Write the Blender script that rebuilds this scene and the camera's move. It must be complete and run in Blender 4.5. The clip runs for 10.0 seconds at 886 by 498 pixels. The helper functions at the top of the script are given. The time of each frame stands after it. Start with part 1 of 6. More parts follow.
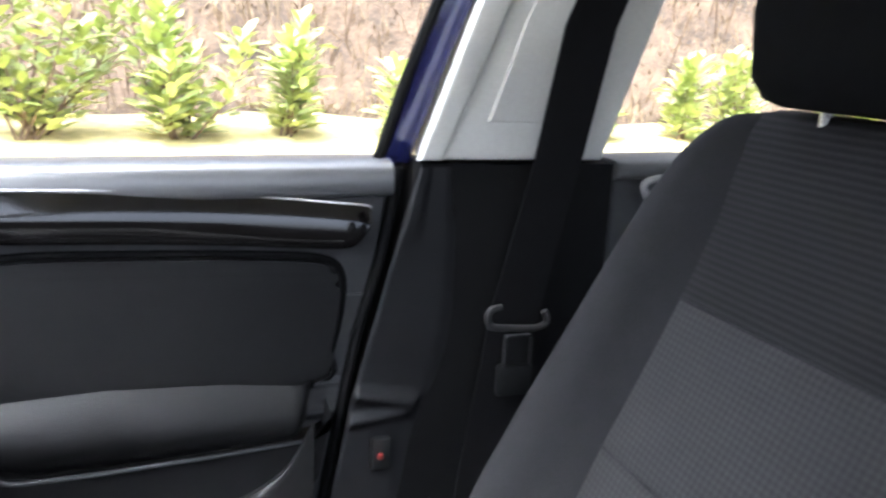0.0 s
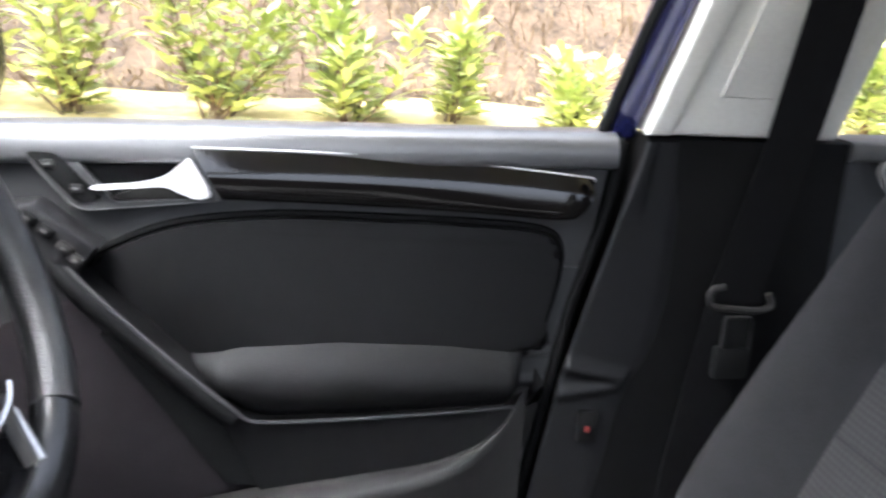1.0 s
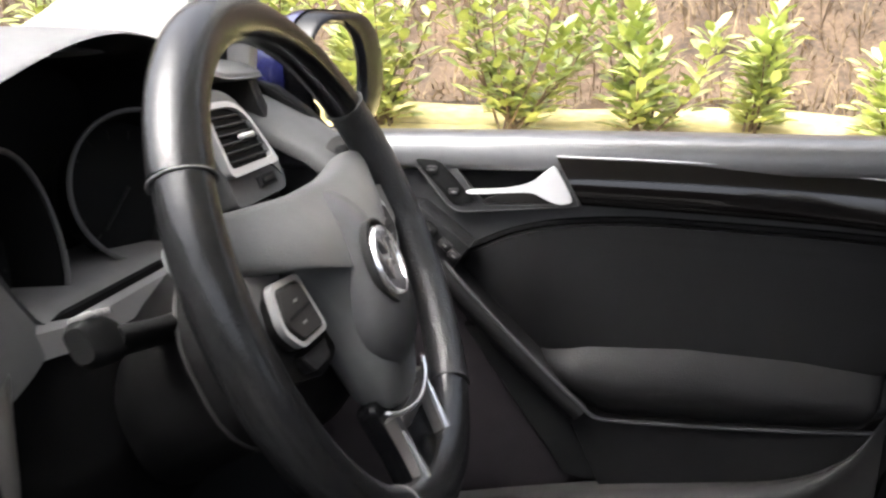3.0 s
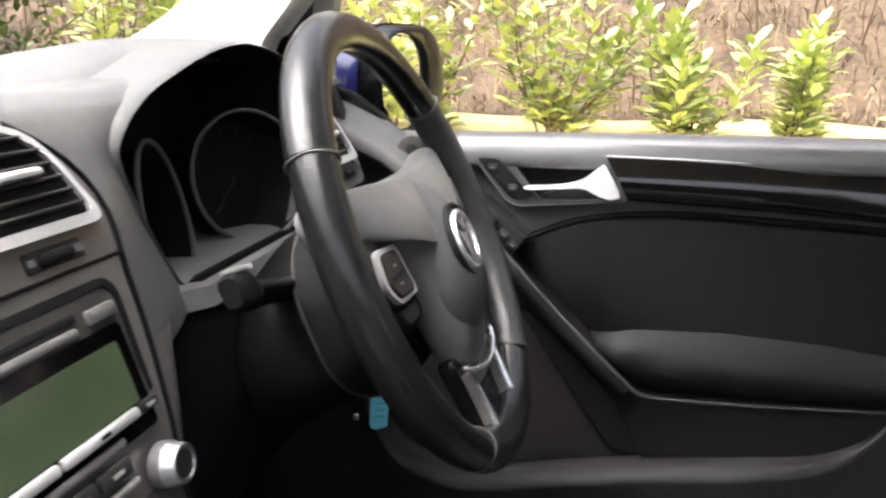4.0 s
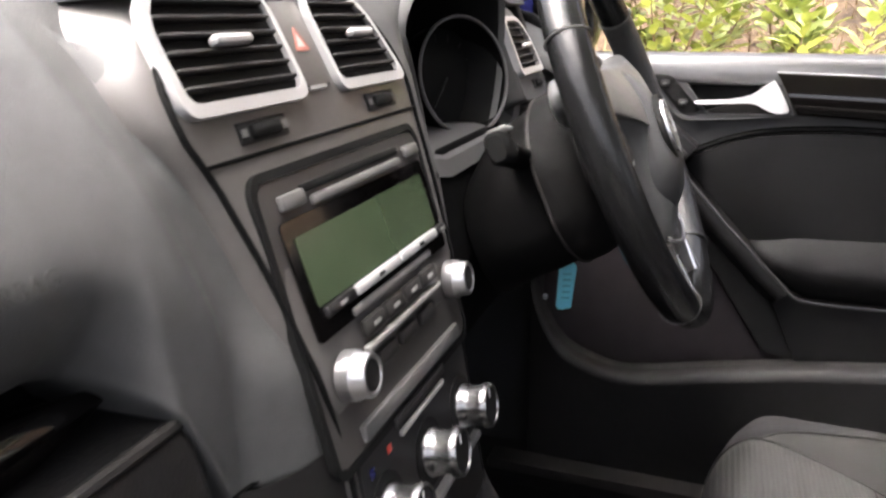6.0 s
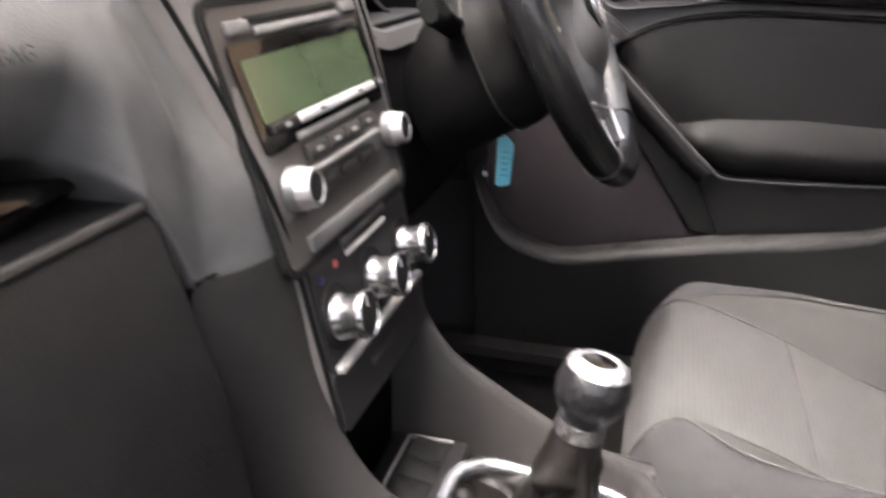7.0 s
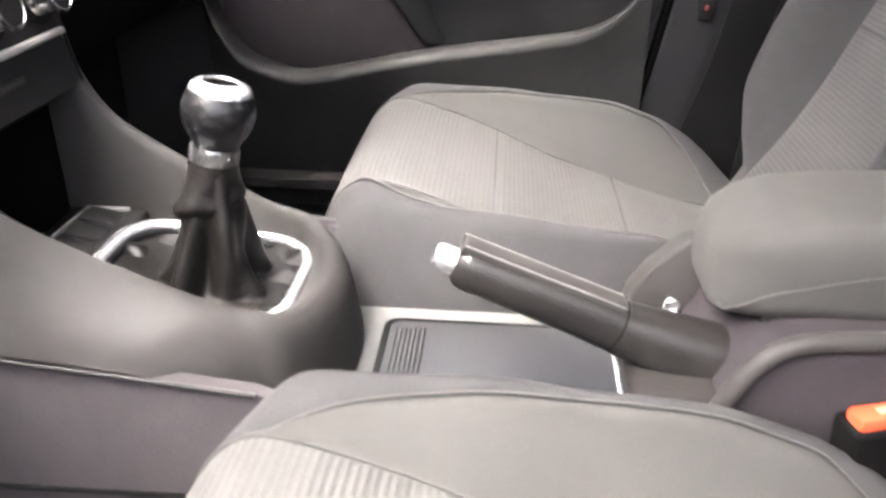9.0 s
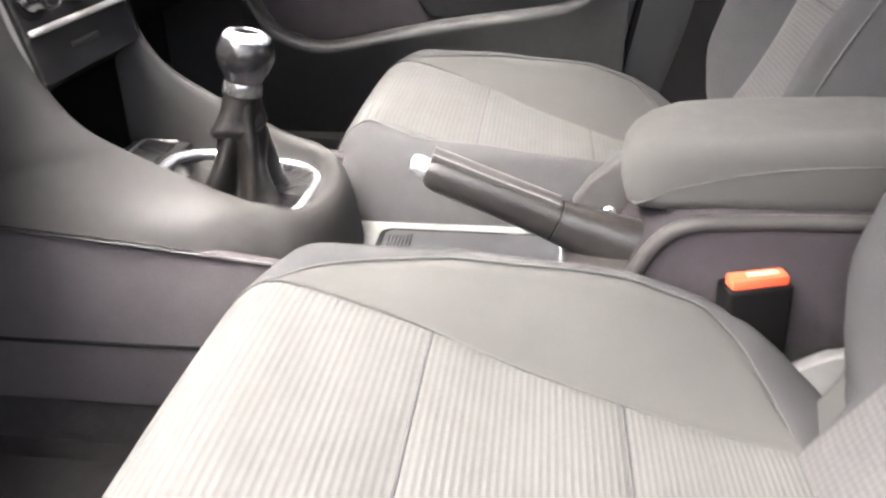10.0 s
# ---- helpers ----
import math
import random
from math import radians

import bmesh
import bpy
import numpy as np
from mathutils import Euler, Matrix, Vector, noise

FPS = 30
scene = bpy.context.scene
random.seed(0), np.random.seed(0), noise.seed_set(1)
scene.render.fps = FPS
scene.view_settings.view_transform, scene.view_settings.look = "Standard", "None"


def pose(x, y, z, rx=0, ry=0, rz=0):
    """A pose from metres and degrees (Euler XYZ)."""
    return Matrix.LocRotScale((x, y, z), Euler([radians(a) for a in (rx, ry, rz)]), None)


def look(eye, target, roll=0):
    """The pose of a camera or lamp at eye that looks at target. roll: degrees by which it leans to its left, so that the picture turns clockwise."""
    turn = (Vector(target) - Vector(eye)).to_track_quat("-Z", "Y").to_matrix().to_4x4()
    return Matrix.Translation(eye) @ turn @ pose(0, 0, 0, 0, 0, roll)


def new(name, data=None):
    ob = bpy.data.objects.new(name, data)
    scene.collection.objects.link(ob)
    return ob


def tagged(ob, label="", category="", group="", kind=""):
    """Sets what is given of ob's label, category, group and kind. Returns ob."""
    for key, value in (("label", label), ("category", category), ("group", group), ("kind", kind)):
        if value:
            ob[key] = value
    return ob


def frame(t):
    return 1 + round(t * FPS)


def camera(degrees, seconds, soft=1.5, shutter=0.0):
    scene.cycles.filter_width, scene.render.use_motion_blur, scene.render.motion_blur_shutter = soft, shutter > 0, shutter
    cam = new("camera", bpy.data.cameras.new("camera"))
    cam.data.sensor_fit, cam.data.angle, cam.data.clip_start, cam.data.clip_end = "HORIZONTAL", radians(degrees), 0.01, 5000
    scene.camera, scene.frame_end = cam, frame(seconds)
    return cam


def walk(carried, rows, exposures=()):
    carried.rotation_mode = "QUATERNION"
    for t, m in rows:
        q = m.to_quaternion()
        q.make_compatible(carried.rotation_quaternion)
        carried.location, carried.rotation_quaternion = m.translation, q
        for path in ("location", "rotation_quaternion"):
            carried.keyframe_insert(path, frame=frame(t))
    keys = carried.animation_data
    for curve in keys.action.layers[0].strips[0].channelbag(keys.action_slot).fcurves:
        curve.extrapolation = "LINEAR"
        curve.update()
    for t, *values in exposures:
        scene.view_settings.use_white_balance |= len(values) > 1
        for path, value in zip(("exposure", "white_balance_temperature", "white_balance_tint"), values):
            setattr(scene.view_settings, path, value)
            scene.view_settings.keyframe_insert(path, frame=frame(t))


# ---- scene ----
cam = camera(57.6, 10.0, soft=2.3, shutter=0.5)
PATH = [
    (0, (0.268, -0.168, 1.115), (0.933, 1.654, 0.628), 3.0),
    (0.5, (0.227, -0.172, 1.098), (0.732, 1.693, 0.58), 3.4),
    (1, (0.177, -0.164, 1.09), (0.504, 1.738, 0.566), 3.2),
    (1.5, (0.137, -0.155, 1.098), (0.266, 1.774, 0.586), 3.4),
    (2, (0.113, -0.159, 1.095), (0.073, 1.775, 0.588), 2.7),
    (2.5, (0.092, -0.167, 1.093), (-0.13, 1.749, 0.566), 1.4),
    (4, (0.073, -0.313, 1.09), (-0.344, 1.58, 0.596), 0.8),
    (4.5, (0.035, -0.347, 1.094), (-0.462, 1.529, 0.611), 0.8),
    (5, (-0.01, -0.38, 1.073), (-0.61, 1.459, 0.564), 0.8),
    (6.5, (-0.011, -0.503, 1.012), (-0.616, 1.293, 0.375), 0.8),
    (7, (0.027, -0.531, 0.983), (-0.467, 1.268, 0.263), 0.4),
    (7.5, (0.065, -0.532, 0.96), (-0.308, 1.273, 0.182), 0.5),
    (8, (0.121, -0.539, 0.932), (-0.165, 1.258, 0.102), 0.1),
    (8.5, (0.17, -0.549, 0.902), (-0.027, 1.233, 0.016), 0.0),
    (9, (0.212, -0.581, 0.866), (0.083, 1.188, -0.057), 0.6),
    (9.5, (0.251, -0.644, 0.858), (0.081, 1.109, -0.091), 1.3),
    (10, (0.289, -0.767, 0.874), (0.064, 0.986, -0.062), -0.9),
]
EXPOSURE = [(0, 3.02, 5600, 9), (0.5, 3.12, 5700, 9), (1.0, 3.0, 5850, 9), (2.0, 2.66, 6150, 10), (2.6, 2.47, 6250, 10), (5, 2.5, 6450, 12), (6.5, 2.95, 6600, 14), (7.5, 3.74, 6700, 15), (8.5, 3.74, 6700, 15), (9.0, 3.98, 6600, 14), (9.5, 4.10, 6600, 13), (10, 4.17, 6550, 12)]
walk(cam, [(t, look(eye, target, roll)) for t, eye, target, roll in PATH], EXPOSURE)

# ---- light ----
world = bpy.data.worlds.new("world")
scene.world = world
world.use_nodes = True
wn = world.node_tree
sky = wn.nodes.new("ShaderNodeTexSky")
sky.sky_type, sky.sun_disc = "NISHITA", False
sky.sun_elevation, sky.sun_rotation = radians(66), radians(236)
sky.air_density, sky.dust_density, sky.ozone_density = 0.6, 8.0, 0.5
haze = wn.nodes.new("ShaderNodeHueSaturation")
haze.inputs["Saturation"].default_value = 0.45
wn.links.new(sky.outputs[0], haze.inputs["Color"])
wn.links.new(haze.outputs[0], wn.nodes["Background"].inputs[0])
wn.nodes["Background"].inputs[1].default_value = 0.15
sun = new("sun", bpy.data.lights.new("sun", "SUN"))
sun.data.energy, sun.data.angle, sun.data.color = 0.8, radians(60), (1.0, 0.96, 0.9)
sun.matrix_world = look((0, 0, 0), (0.33, 0.22, -0.90))


# ---- materials ----
def mat(name, col, rough=0.5, metal=0.0, var=0.12, scale=60.0, bump=0.0, bscale=400.0, col2=None, coat=0.0, spec=0.5):
    """A surface with large blotches, fine grain and relief, in object space metres."""
    m = bpy.data.materials.new(name)
    m.use_nodes = True
    nt = m.node_tree
    b = nt.nodes["Principled BSDF"]
    b.inputs["Roughness"].default_value = rough
    b.inputs["Metallic"].default_value = metal
    b.inputs["Coat Weight"].default_value = coat
    b.inputs["Specular IOR Level"].default_value = spec
    tc = nt.nodes.new("ShaderNodeTexCoord")
    n1 = nt.nodes.new("ShaderNodeTexNoise")
    n1.inputs["Scale"].default_value = scale
    n1.inputs["Detail"].default_value = 5
    n2 = nt.nodes.new("ShaderNodeTexNoise")
    n2.inputs["Scale"].default_value = scale * 0.09
    n2.inputs["Detail"].default_value = 3
    nt.links.new(tc.outputs["Object"], n1.inputs["Vector"])
    nt.links.new(tc.outputs["Object"], n2.inputs["Vector"])
    add = nt.nodes.new("ShaderNodeMath")
    nt.links.new(n1.outputs[0], add.inputs[0])
    nt.links.new(n2.outputs[0], add.inputs[1])
    ramp = nt.nodes.new("ShaderNodeMapRange")
    ramp.inputs[1].default_value, ramp.inputs[2].default_value = 0.7, 1.3
    nt.links.new(add.outputs[0], ramp.inputs[0])
    mix = nt.nodes.new("ShaderNodeMix")
    mix.data_type = "RGBA"
    c2 = col2 or [c * (1 + var) for c in col]
    mix.inputs["A"].default_value = (*[c * (1 - var) for c in col], 1)
    mix.inputs["B"].default_value = (*c2, 1)
    nt.links.new(ramp.outputs[0], mix.inputs["Factor"])
    nt.links.new(mix.outputs["Result"], b.inputs["Base Color"])
    rr = nt.nodes.new("ShaderNodeMapRange")
    rr.inputs[1].default_value, rr.inputs[2].default_value = 0.3, 0.7
    rr.inputs[3].default_value, rr.inputs[4].default_value = max(0.02, rough * 0.88), min(1, rough * 1.12)
    nt.links.new(n2.outputs[0], rr.inputs[0])
    nt.links.new(rr.outputs[0], b.inputs["Roughness"])
    if bump:
        n3 = nt.nodes.new("ShaderNodeTexNoise")
        n3.inputs["Scale"].default_value = bscale
        n3.inputs["Detail"].default_value = 2
        nt.links.new(tc.outputs["Object"], n3.inputs["Vector"])
        bp = nt.nodes.new("ShaderNodeBump")
        bp.inputs["Strength"].default_value = bump
        bp.inputs["Distance"].default_value = 0.001
        nt.links.new(n3.outputs[0], bp.inputs["Height"])
        nt.links.new(bp.outputs[0], b.inputs["Normal"])
    return m


def ribbed(name, col, axis, pitch, dark=0.6, rough=0.9):
    """Woven seat cloth with fine raised ribs that repeat along one axis."""
    m = mat(name, col, rough, 0, 0.1, 300, spec=0.1)
    nt = m.node_tree
    b = nt.nodes["Principled BSDF"]
    tc = [n for n in nt.nodes if n.type == "TEX_COORD"][0]
    w = nt.nodes.new("ShaderNodeTexWave")
    w.bands_direction = axis
    w.inputs["Scale"].default_value = 0.314159 / pitch
    w.inputs["Distortion"].default_value = 0.15
    nt.links.new(tc.outputs["Object"], w.inputs["Vector"])
    k = nt.nodes.new("ShaderNodeTexNoise")
    k.inputs["Scale"].default_value = 900
    nt.links.new(tc.outputs["Object"], k.inputs["Vector"])
    sm = nt.nodes.new("ShaderNodeMath")
    sm.operation = "MULTIPLY_ADD"
    nt.links.new(k.outputs[0], sm.inputs[0])
    sm.inputs[1].default_value = 0.5
    nt.links.new(w.outputs[1], sm.inputs[2])
    bp = nt.nodes.new("ShaderNodeBump")
    bp.inputs["Strength"].default_value = 0.34
    bp.inputs["Distance"].default_value = 0.0011
    nt.links.new(sm.outputs[0], bp.inputs["Height"])
    nt.links.new(bp.outputs[0], b.inputs["Normal"])
    mx = nt.nodes.new("ShaderNodeMix")
    mx.data_type, mx.blend_type = "RGBA", "MULTIPLY"
    old = b.inputs["Base Color"].links[0].from_socket
    mr = nt.nodes.new("ShaderNodeMapRange")
    mr.inputs[3].default_value = dark
    nt.links.new(w.outputs[1], mr.inputs[0])
    mx.inputs["Factor"].default_value = 1.0
    nt.links.new(old, mx.inputs["A"])
    nt.links.new(mr.outputs[0], mx.inputs["B"])
    nt.links.new(mx.outputs["Result"], b.inputs["Base Color"])
    return m


def chequered(name, col, pitch, dark=0.6, rough=0.9):
    """Woven cloth of small raised lozenges, set off from row to row."""
    m = mat(name, col, rough, 0, 0.1, 300, spec=0.1)
    nt = m.node_tree
    b = nt.nodes["Principled BSDF"]
    tc = [n for n in nt.nodes if n.type == "TEX_COORD"][0]
    sep = nt.nodes.new("ShaderNodeSeparateXYZ")
    nt.links.new(tc.outputs["Object"], sep.inputs[0])

    def node(op, p, q):
        n = nt.nodes.new("ShaderNodeMath")
        n.operation = op
        for k, val in enumerate((p, q)):
            if isinstance(val, float):
                n.inputs[k].default_value = val
            elif val is not None:
                nt.links.new(val, n.inputs[k])
        return n.outputs[0]
    k = 2 * math.pi / pitch
    a = node("MULTIPLY", sep.outputs["Z"], k * 0.62)
    c = node("MULTIPLY", sep.outputs["Y"], k * 0.5)
    h = node("MULTIPLY", node("SINE", node("ADD", a, c), None), node("SINE", node("SUBTRACT", a, c), None))
    h = node("MULTIPLY_ADD", h, 0.5)
    h.node.inputs[2].default_value = 0.5
    bp = nt.nodes.new("ShaderNodeBump")
    bp.inputs["Strength"].default_value = 0.4
    bp.inputs["Distance"].default_value = 0.0012
    nt.links.new(h, bp.inputs["Height"])
    nt.links.new(bp.outputs[0], b.inputs["Normal"])
    mx = nt.nodes.new("ShaderNodeMix")
    mx.data_type, mx.blend_type = "RGBA", "MULTIPLY"
    old = b.inputs["Base Color"].links[0].from_socket
    mr = nt.nodes.new("ShaderNodeMapRange")
    mr.inputs[3].default_value = dark
    nt.links.new(h, mr.inputs[0])
    mx.inputs["Factor"].default_value = 1.0
    nt.links.new(old, mx.inputs["A"])
    nt.links.new(mr.outputs[0], mx.inputs["B"])
    nt.links.new(mx.outputs["Result"], b.inputs["Base Color"])
    return m


def glass(name, tint=(1, 1, 1), rough=0.0):
    m = bpy.data.materials.new(name)
    m.use_nodes = True
    b = m.node_tree.nodes["Principled BSDF"]
    b.inputs["Base Color"].default_value = (*tint, 1)
    b.inputs["Roughness"].default_value = rough
    b.inputs["Transmission Weight"].default_value = 1
    b.inputs["IOR"].default_value = 1.02
    return m


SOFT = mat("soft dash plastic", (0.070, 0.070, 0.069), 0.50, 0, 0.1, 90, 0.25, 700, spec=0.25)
STACKMAT = mat("satin stack plastic", (0.078, 0.073, 0.069), 0.32, 0, 0.1, 80, 0.12, 900, spec=0.5)
HARD = mat("grained dark plastic", (0.0150, 0.0145, 0.0145), 0.5, 0, 0.12, 90, 0.3, 900, spec=0.18)
TRIM = mat("grey console plastic", (0.0185, 0.0172, 0.0166), 0.58, 0, 0.1, 80, 0.2, 900, spec=0.2)
DOORGREY = mat("grey door plastic", (0.033, 0.033, 0.0338), 0.46, 0, 0.1, 120, 0.5, 700, spec=0.35)
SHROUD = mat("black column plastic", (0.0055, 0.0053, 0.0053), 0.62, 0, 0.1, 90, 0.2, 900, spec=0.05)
HUBMAT = mat("dark airbag vinyl", (0.074, 0.075, 0.075), 0.36, 0, 0.1, 90, 0.3, 800, spec=0.4)
GRIPMAT = mat("brown-black grip leather", (0.0110, 0.0100, 0.0097), 0.33, 0, 0.15, 70, 0.4, 600, spec=0.28)
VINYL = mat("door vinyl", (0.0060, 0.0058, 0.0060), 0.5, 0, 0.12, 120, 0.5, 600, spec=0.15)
DARK = mat("black void plastic", (0.008, 0.008, 0.008), 0.6, 0, 0.1, 50, spec=0.10)
GLOSS = mat("black gloss lacquer", (0.002, 0.0017, 0.0016), 0.10, 0, 0.1, 20, spec=0.6)
PIANO = mat("black radio plastic", (0.012, 0.0115, 0.012), 0.42, 0, 0.1, 60, spec=0.16)
BUCKLE = mat("black buckle plastic", (0.0025, 0.0023, 0.0023), 0.6, 0, 0.1, 90, spec=0.05)
SILLMAT = mat("pale satin dial surround", (0.135, 0.132, 0.130), 0.4, 0, 0.08, 60, 0.1, 900)
FASCIA = mat("grey-brown radio plastic", (0.042, 0.039, 0.037), 0.36, 0, 0.1, 60, spec=0.3)
CHROME = mat("satin chrome", (0.80, 0.80, 0.82), 0.24, 0.92, 0.04, 40)
SILVER = mat("satin silver trim", (0.42, 0.42, 0.42), 0.36, 0.4, 0.05, 60)
LEATHER = mat("worn black leather", (0.0060, 0.0060, 0.0062), 0.23, 0, 0.2, 70, 0.25, 500, spec=0.36)
RIMGRIP = mat("grained black leather", (0.011, 0.011, 0.0115), 0.34, 0, 0.3, 120, 1.0, 420, spec=0.5)
BOOTMAT = mat("soft boot leather", (0.0036, 0.0031, 0.0028), 0.42, 0, 0.25, 60, 0.5, 400, spec=0.22)
CLOTH = mat("plain seat cloth", (0.0395, 0.0385, 0.0368), 0.95, 0, 0.05, 500, 0.6, 1500, spec=0.1)
# Backrest cloth; on the cushion sides its darkness stands for shade.
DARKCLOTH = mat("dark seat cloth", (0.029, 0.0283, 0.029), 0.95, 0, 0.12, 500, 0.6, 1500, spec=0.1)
RIBX = ribbed("ribbed seat cloth", (0.056, 0.0553, 0.0532), "X", 0.0058, 0.86)
# Broad ribs are the weave; the darker tone carries shade from headrest and roof.
RIBTOP = ribbed("ribbed back cloth", (0.030, 0.0288, 0.0292), "Z", 0.0068, 0.62)
WEAVE = chequered("chequered back cloth", (0.056, 0.0545, 0.054), 0.0072, 0.62)
# Headrest cloth blackened to carry the roof's shade over it.
HEADSHADE = mat("shade-darkened headrest cloth", (0.0065, 0.0063, 0.0065), 0.95, 0, 0.12, 500, 0.6, 1500, spec=0.06)
CARPET = mat("carpet", (0.014, 0.013, 0.013), 1.0, 0, 0.3, 400, 1.0, 900, spec=0.05)
FELT = mat("fine carpet lining", (0.038, 0.034, 0.036), 1.0, 0, 0.15, 400, 0.6, 1200, spec=0.08)
LINING = mat("dark console lining", (0.020, 0.0172, 0.0190), 1.0, 0, 0.15, 400, 0.6, 1200, spec=0.08)
BEIGE = mat("pale pillar trim", (0.55, 0.54, 0.5), 0.8, 0, 0.06, 200, 0.2, 900, spec=0.3)
BLUE = mat("dark blue car paint", (0.012, 0.014, 0.07), 0.2, 0.2, 0.1, 20, coat=1.0)
RUBBER = mat("black rubber seal", (0.006, 0.006, 0.006), 0.65, 0, 0.1, 60, spec=0.05)
BELT = mat("black belt webbing", (0.0058, 0.0055, 0.0058), 0.75, 0, 0.2, 800, 0.8, 1200, spec=0.06)
RED = mat("red plastic", (0.30, 0.035, 0.022), 0.4)
PALERED = mat("pale red print", (0.30, 0.11, 0.085), 0.4)
PRINT = mat("dull grey print", (0.085, 0.083, 0.081), 0.5)
DIMRED = mat("dull red plastic", (0.10, 0.012, 0.010), 0.4)
LIDMAT = mat("brushed dark lid", (0.010, 0.010, 0.0105), 0.36, 0.0, 0.1, 60, spec=0.5)
SEAM = mat("seam thread", (0.034, 0.0325, 0.031), 0.9)
ORANGE = mat("orange red button", (0.42, 0.050, 0.020), 0.4, 0, 0.08, 60)
TEAL = mat("turquoise tag plastic", (0.20, 0.70, 0.86), 0.4, 0, 0.06, 60)
SCREEN = mat("green grey display", (0.040, 0.056, 0.031), 0.14, 0, 0.16, 14)
GLASS = glass("window glass")
MIRROR = mat("mirror silver", (0.9, 0.9, 0.9), 0.02, 1.0, 0.01, 20)
SHELL = mat("glossy black shell", (0.004, 0.004, 0.0045), 0.26, 0, 0.1, 40, spec=0.22)
RKNOB = mat("satin knob metal", (0.46, 0.46, 0.46), 0.30, 0.92, 0.05, 40)
RAILMAT = mat("sheeny rail plastic", (0.070, 0.070, 0.072), 0.32, 0, 0.1, 90, 0.2, 900, spec=0.9)
EMBOSS = mat("embossed dark plastic", (0.034, 0.034, 0.0335), 0.5, 0, 0.1, 90, spec=0.3)
RINGMAT = mat("dull dial ring", (0.085, 0.083, 0.082), 0.45, 0.0, 0.06, 60)
WHITE = mat("white print", (0.7, 0.7, 0.7), 0.5)
BARK = mat("pale brown bark", (0.12, 0.088, 0.060), 0.95, 0, 0.3, 14, 1.0, 40, (0.27, 0.205, 0.145))
PILLARMAT = mat("dark grey pillar plastic", (0.0075, 0.0073, 0.0078), 0.46, 0, 0.1, 90, 0.3, 900, spec=0.3)
KNOBMETAL = mat("dark satin chrome", (0.20, 0.20, 0.20), 0.20, 0.92, 0.05, 40)
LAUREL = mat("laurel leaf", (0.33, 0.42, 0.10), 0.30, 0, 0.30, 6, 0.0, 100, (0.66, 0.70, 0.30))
# Hedge green is darkened here for the tint of the windscreen before it.
HEDGETINT = mat("hedge leaf with windscreen tint", (0.085, 0.145, 0.032), 0.4, 0, 0.4, 5, 0.0, 100, (0.25, 0.34, 0.10))
TWIG = mat("brown twigs", (0.14, 0.095, 0.058), 0.9, 0, 0.4, 12)
STRAW = mat("dry stalks", (0.13, 0.086, 0.050), 0.95, 0, 0.4, 9, col2=(0.40, 0.30, 0.17))
BANK = mat("leaf litter bank", (0.062, 0.041, 0.025), 1.0, 0, 0.5, 30, 1.0, 60, (0.165, 0.112, 0.070))
GRASS = mat("pale mossy verge", (0.44, 0.38, 0.14), 1.0, 0, 0.35, 16, 1.0, 60, (0.66, 0.55, 0.26))
GRAVEL = mat("worn dark drive", (0.065, 0.062, 0.058), 0.95, 0, 0.2, 20, 0.8, 60)
BRICKY = mat("dark brown wall", (0.030, 0.025, 0.022), 0.9, 0, 0.2, 12, 0.6, 50)
PALE = mat("pale grey plastic", (0.20, 0.195, 0.19), 0.5, 0, 0.08, 60, 0.2, 900)
LEVER = mat("polished lever metal", (0.62, 0.62, 0.63), 0.32, 0.5, 0.03, 40)
DOMEMAT = mat("dark pad centre vinyl", (0.044, 0.044, 0.045), 0.4, 0, 0.1, 90, 0.3, 800, spec=0.35)


# ---- mesh tools ----
V = Vector


def part(name, bm, material, parent=None, label="", sharp=38):
    bmesh.ops.recalc_face_normals(bm, faces=bm.faces[:])
    lim = radians(sharp)
    for f in bm.faces:
        f.smooth = True
    for e in bm.edges:
        e.smooth = len(e.link_faces) == 2 and e.calc_face_angle(0) < lim
    me = bpy.data.meshes.new(name)
    bm.to_mesh(me)
    bm.free()
    me.materials.append(material)
    ob = new(name, me)
    if parent:
        ob.parent = parent
    if label:
        ob["label"] = label
    return ob


def thing(name, label, category, at=(0, 0, 0), group="", kind=""):
    ob = new(name)
    ob.empty_display_size = 0.05
    return tagged(ob, label, category, group, kind)


def rbox(c, s, b=0.004, seg=2, m=None):
    bm = bmesh.new()
    bmesh.ops.create_cube(bm, size=1)
    for v in bm.verts:
        v.co = V((v.co.x * s[0], v.co.y * s[1], v.co.z * s[2]))
    if b:
        bmesh.ops.bevel(bm, geom=bm.edges[:], offset=min(b, min(s) * 0.49), segments=seg, profile=0.5, affect="EDGES")
    bmesh.ops.transform(bm, matrix=Matrix.Translation(c) @ (m or Matrix()), verts=bm.verts[:])
    return bm


def join(*bms):
    """One bmesh out of several."""
    out = bms[0]
    for b in bms[1:]:
        me = bpy.data.meshes.new("tmp")
        b.to_mesh(me)
        b.free()
        out.from_mesh(me)
        bpy.data.meshes.remove(me)
    return out


def smooth_line(pts, n=6, closed=False):
    """A Catmull-Rom line through the points."""
    P = [V(p) for p in pts]
    k = len(P)
    out = []
    for i in range(k if closed else k - 1):
        p0, p1, p2, p3 = (P[(i + j) % k] if closed else P[min(max(i + j, 0), k - 1)] for j in (-1, 0, 1, 2))
        for s in range(n):
            t = s / n
            out.append(0.5 * (2 * p1 + (p2 - p0) * t + (2 * p0 - 5 * p1 + 4 * p2 - p3) * t * t + (3 * p1 - p0 - 3 * p2 + p3) * t ** 3))
    if not closed:
        out.append(P[-1].copy())
    return out


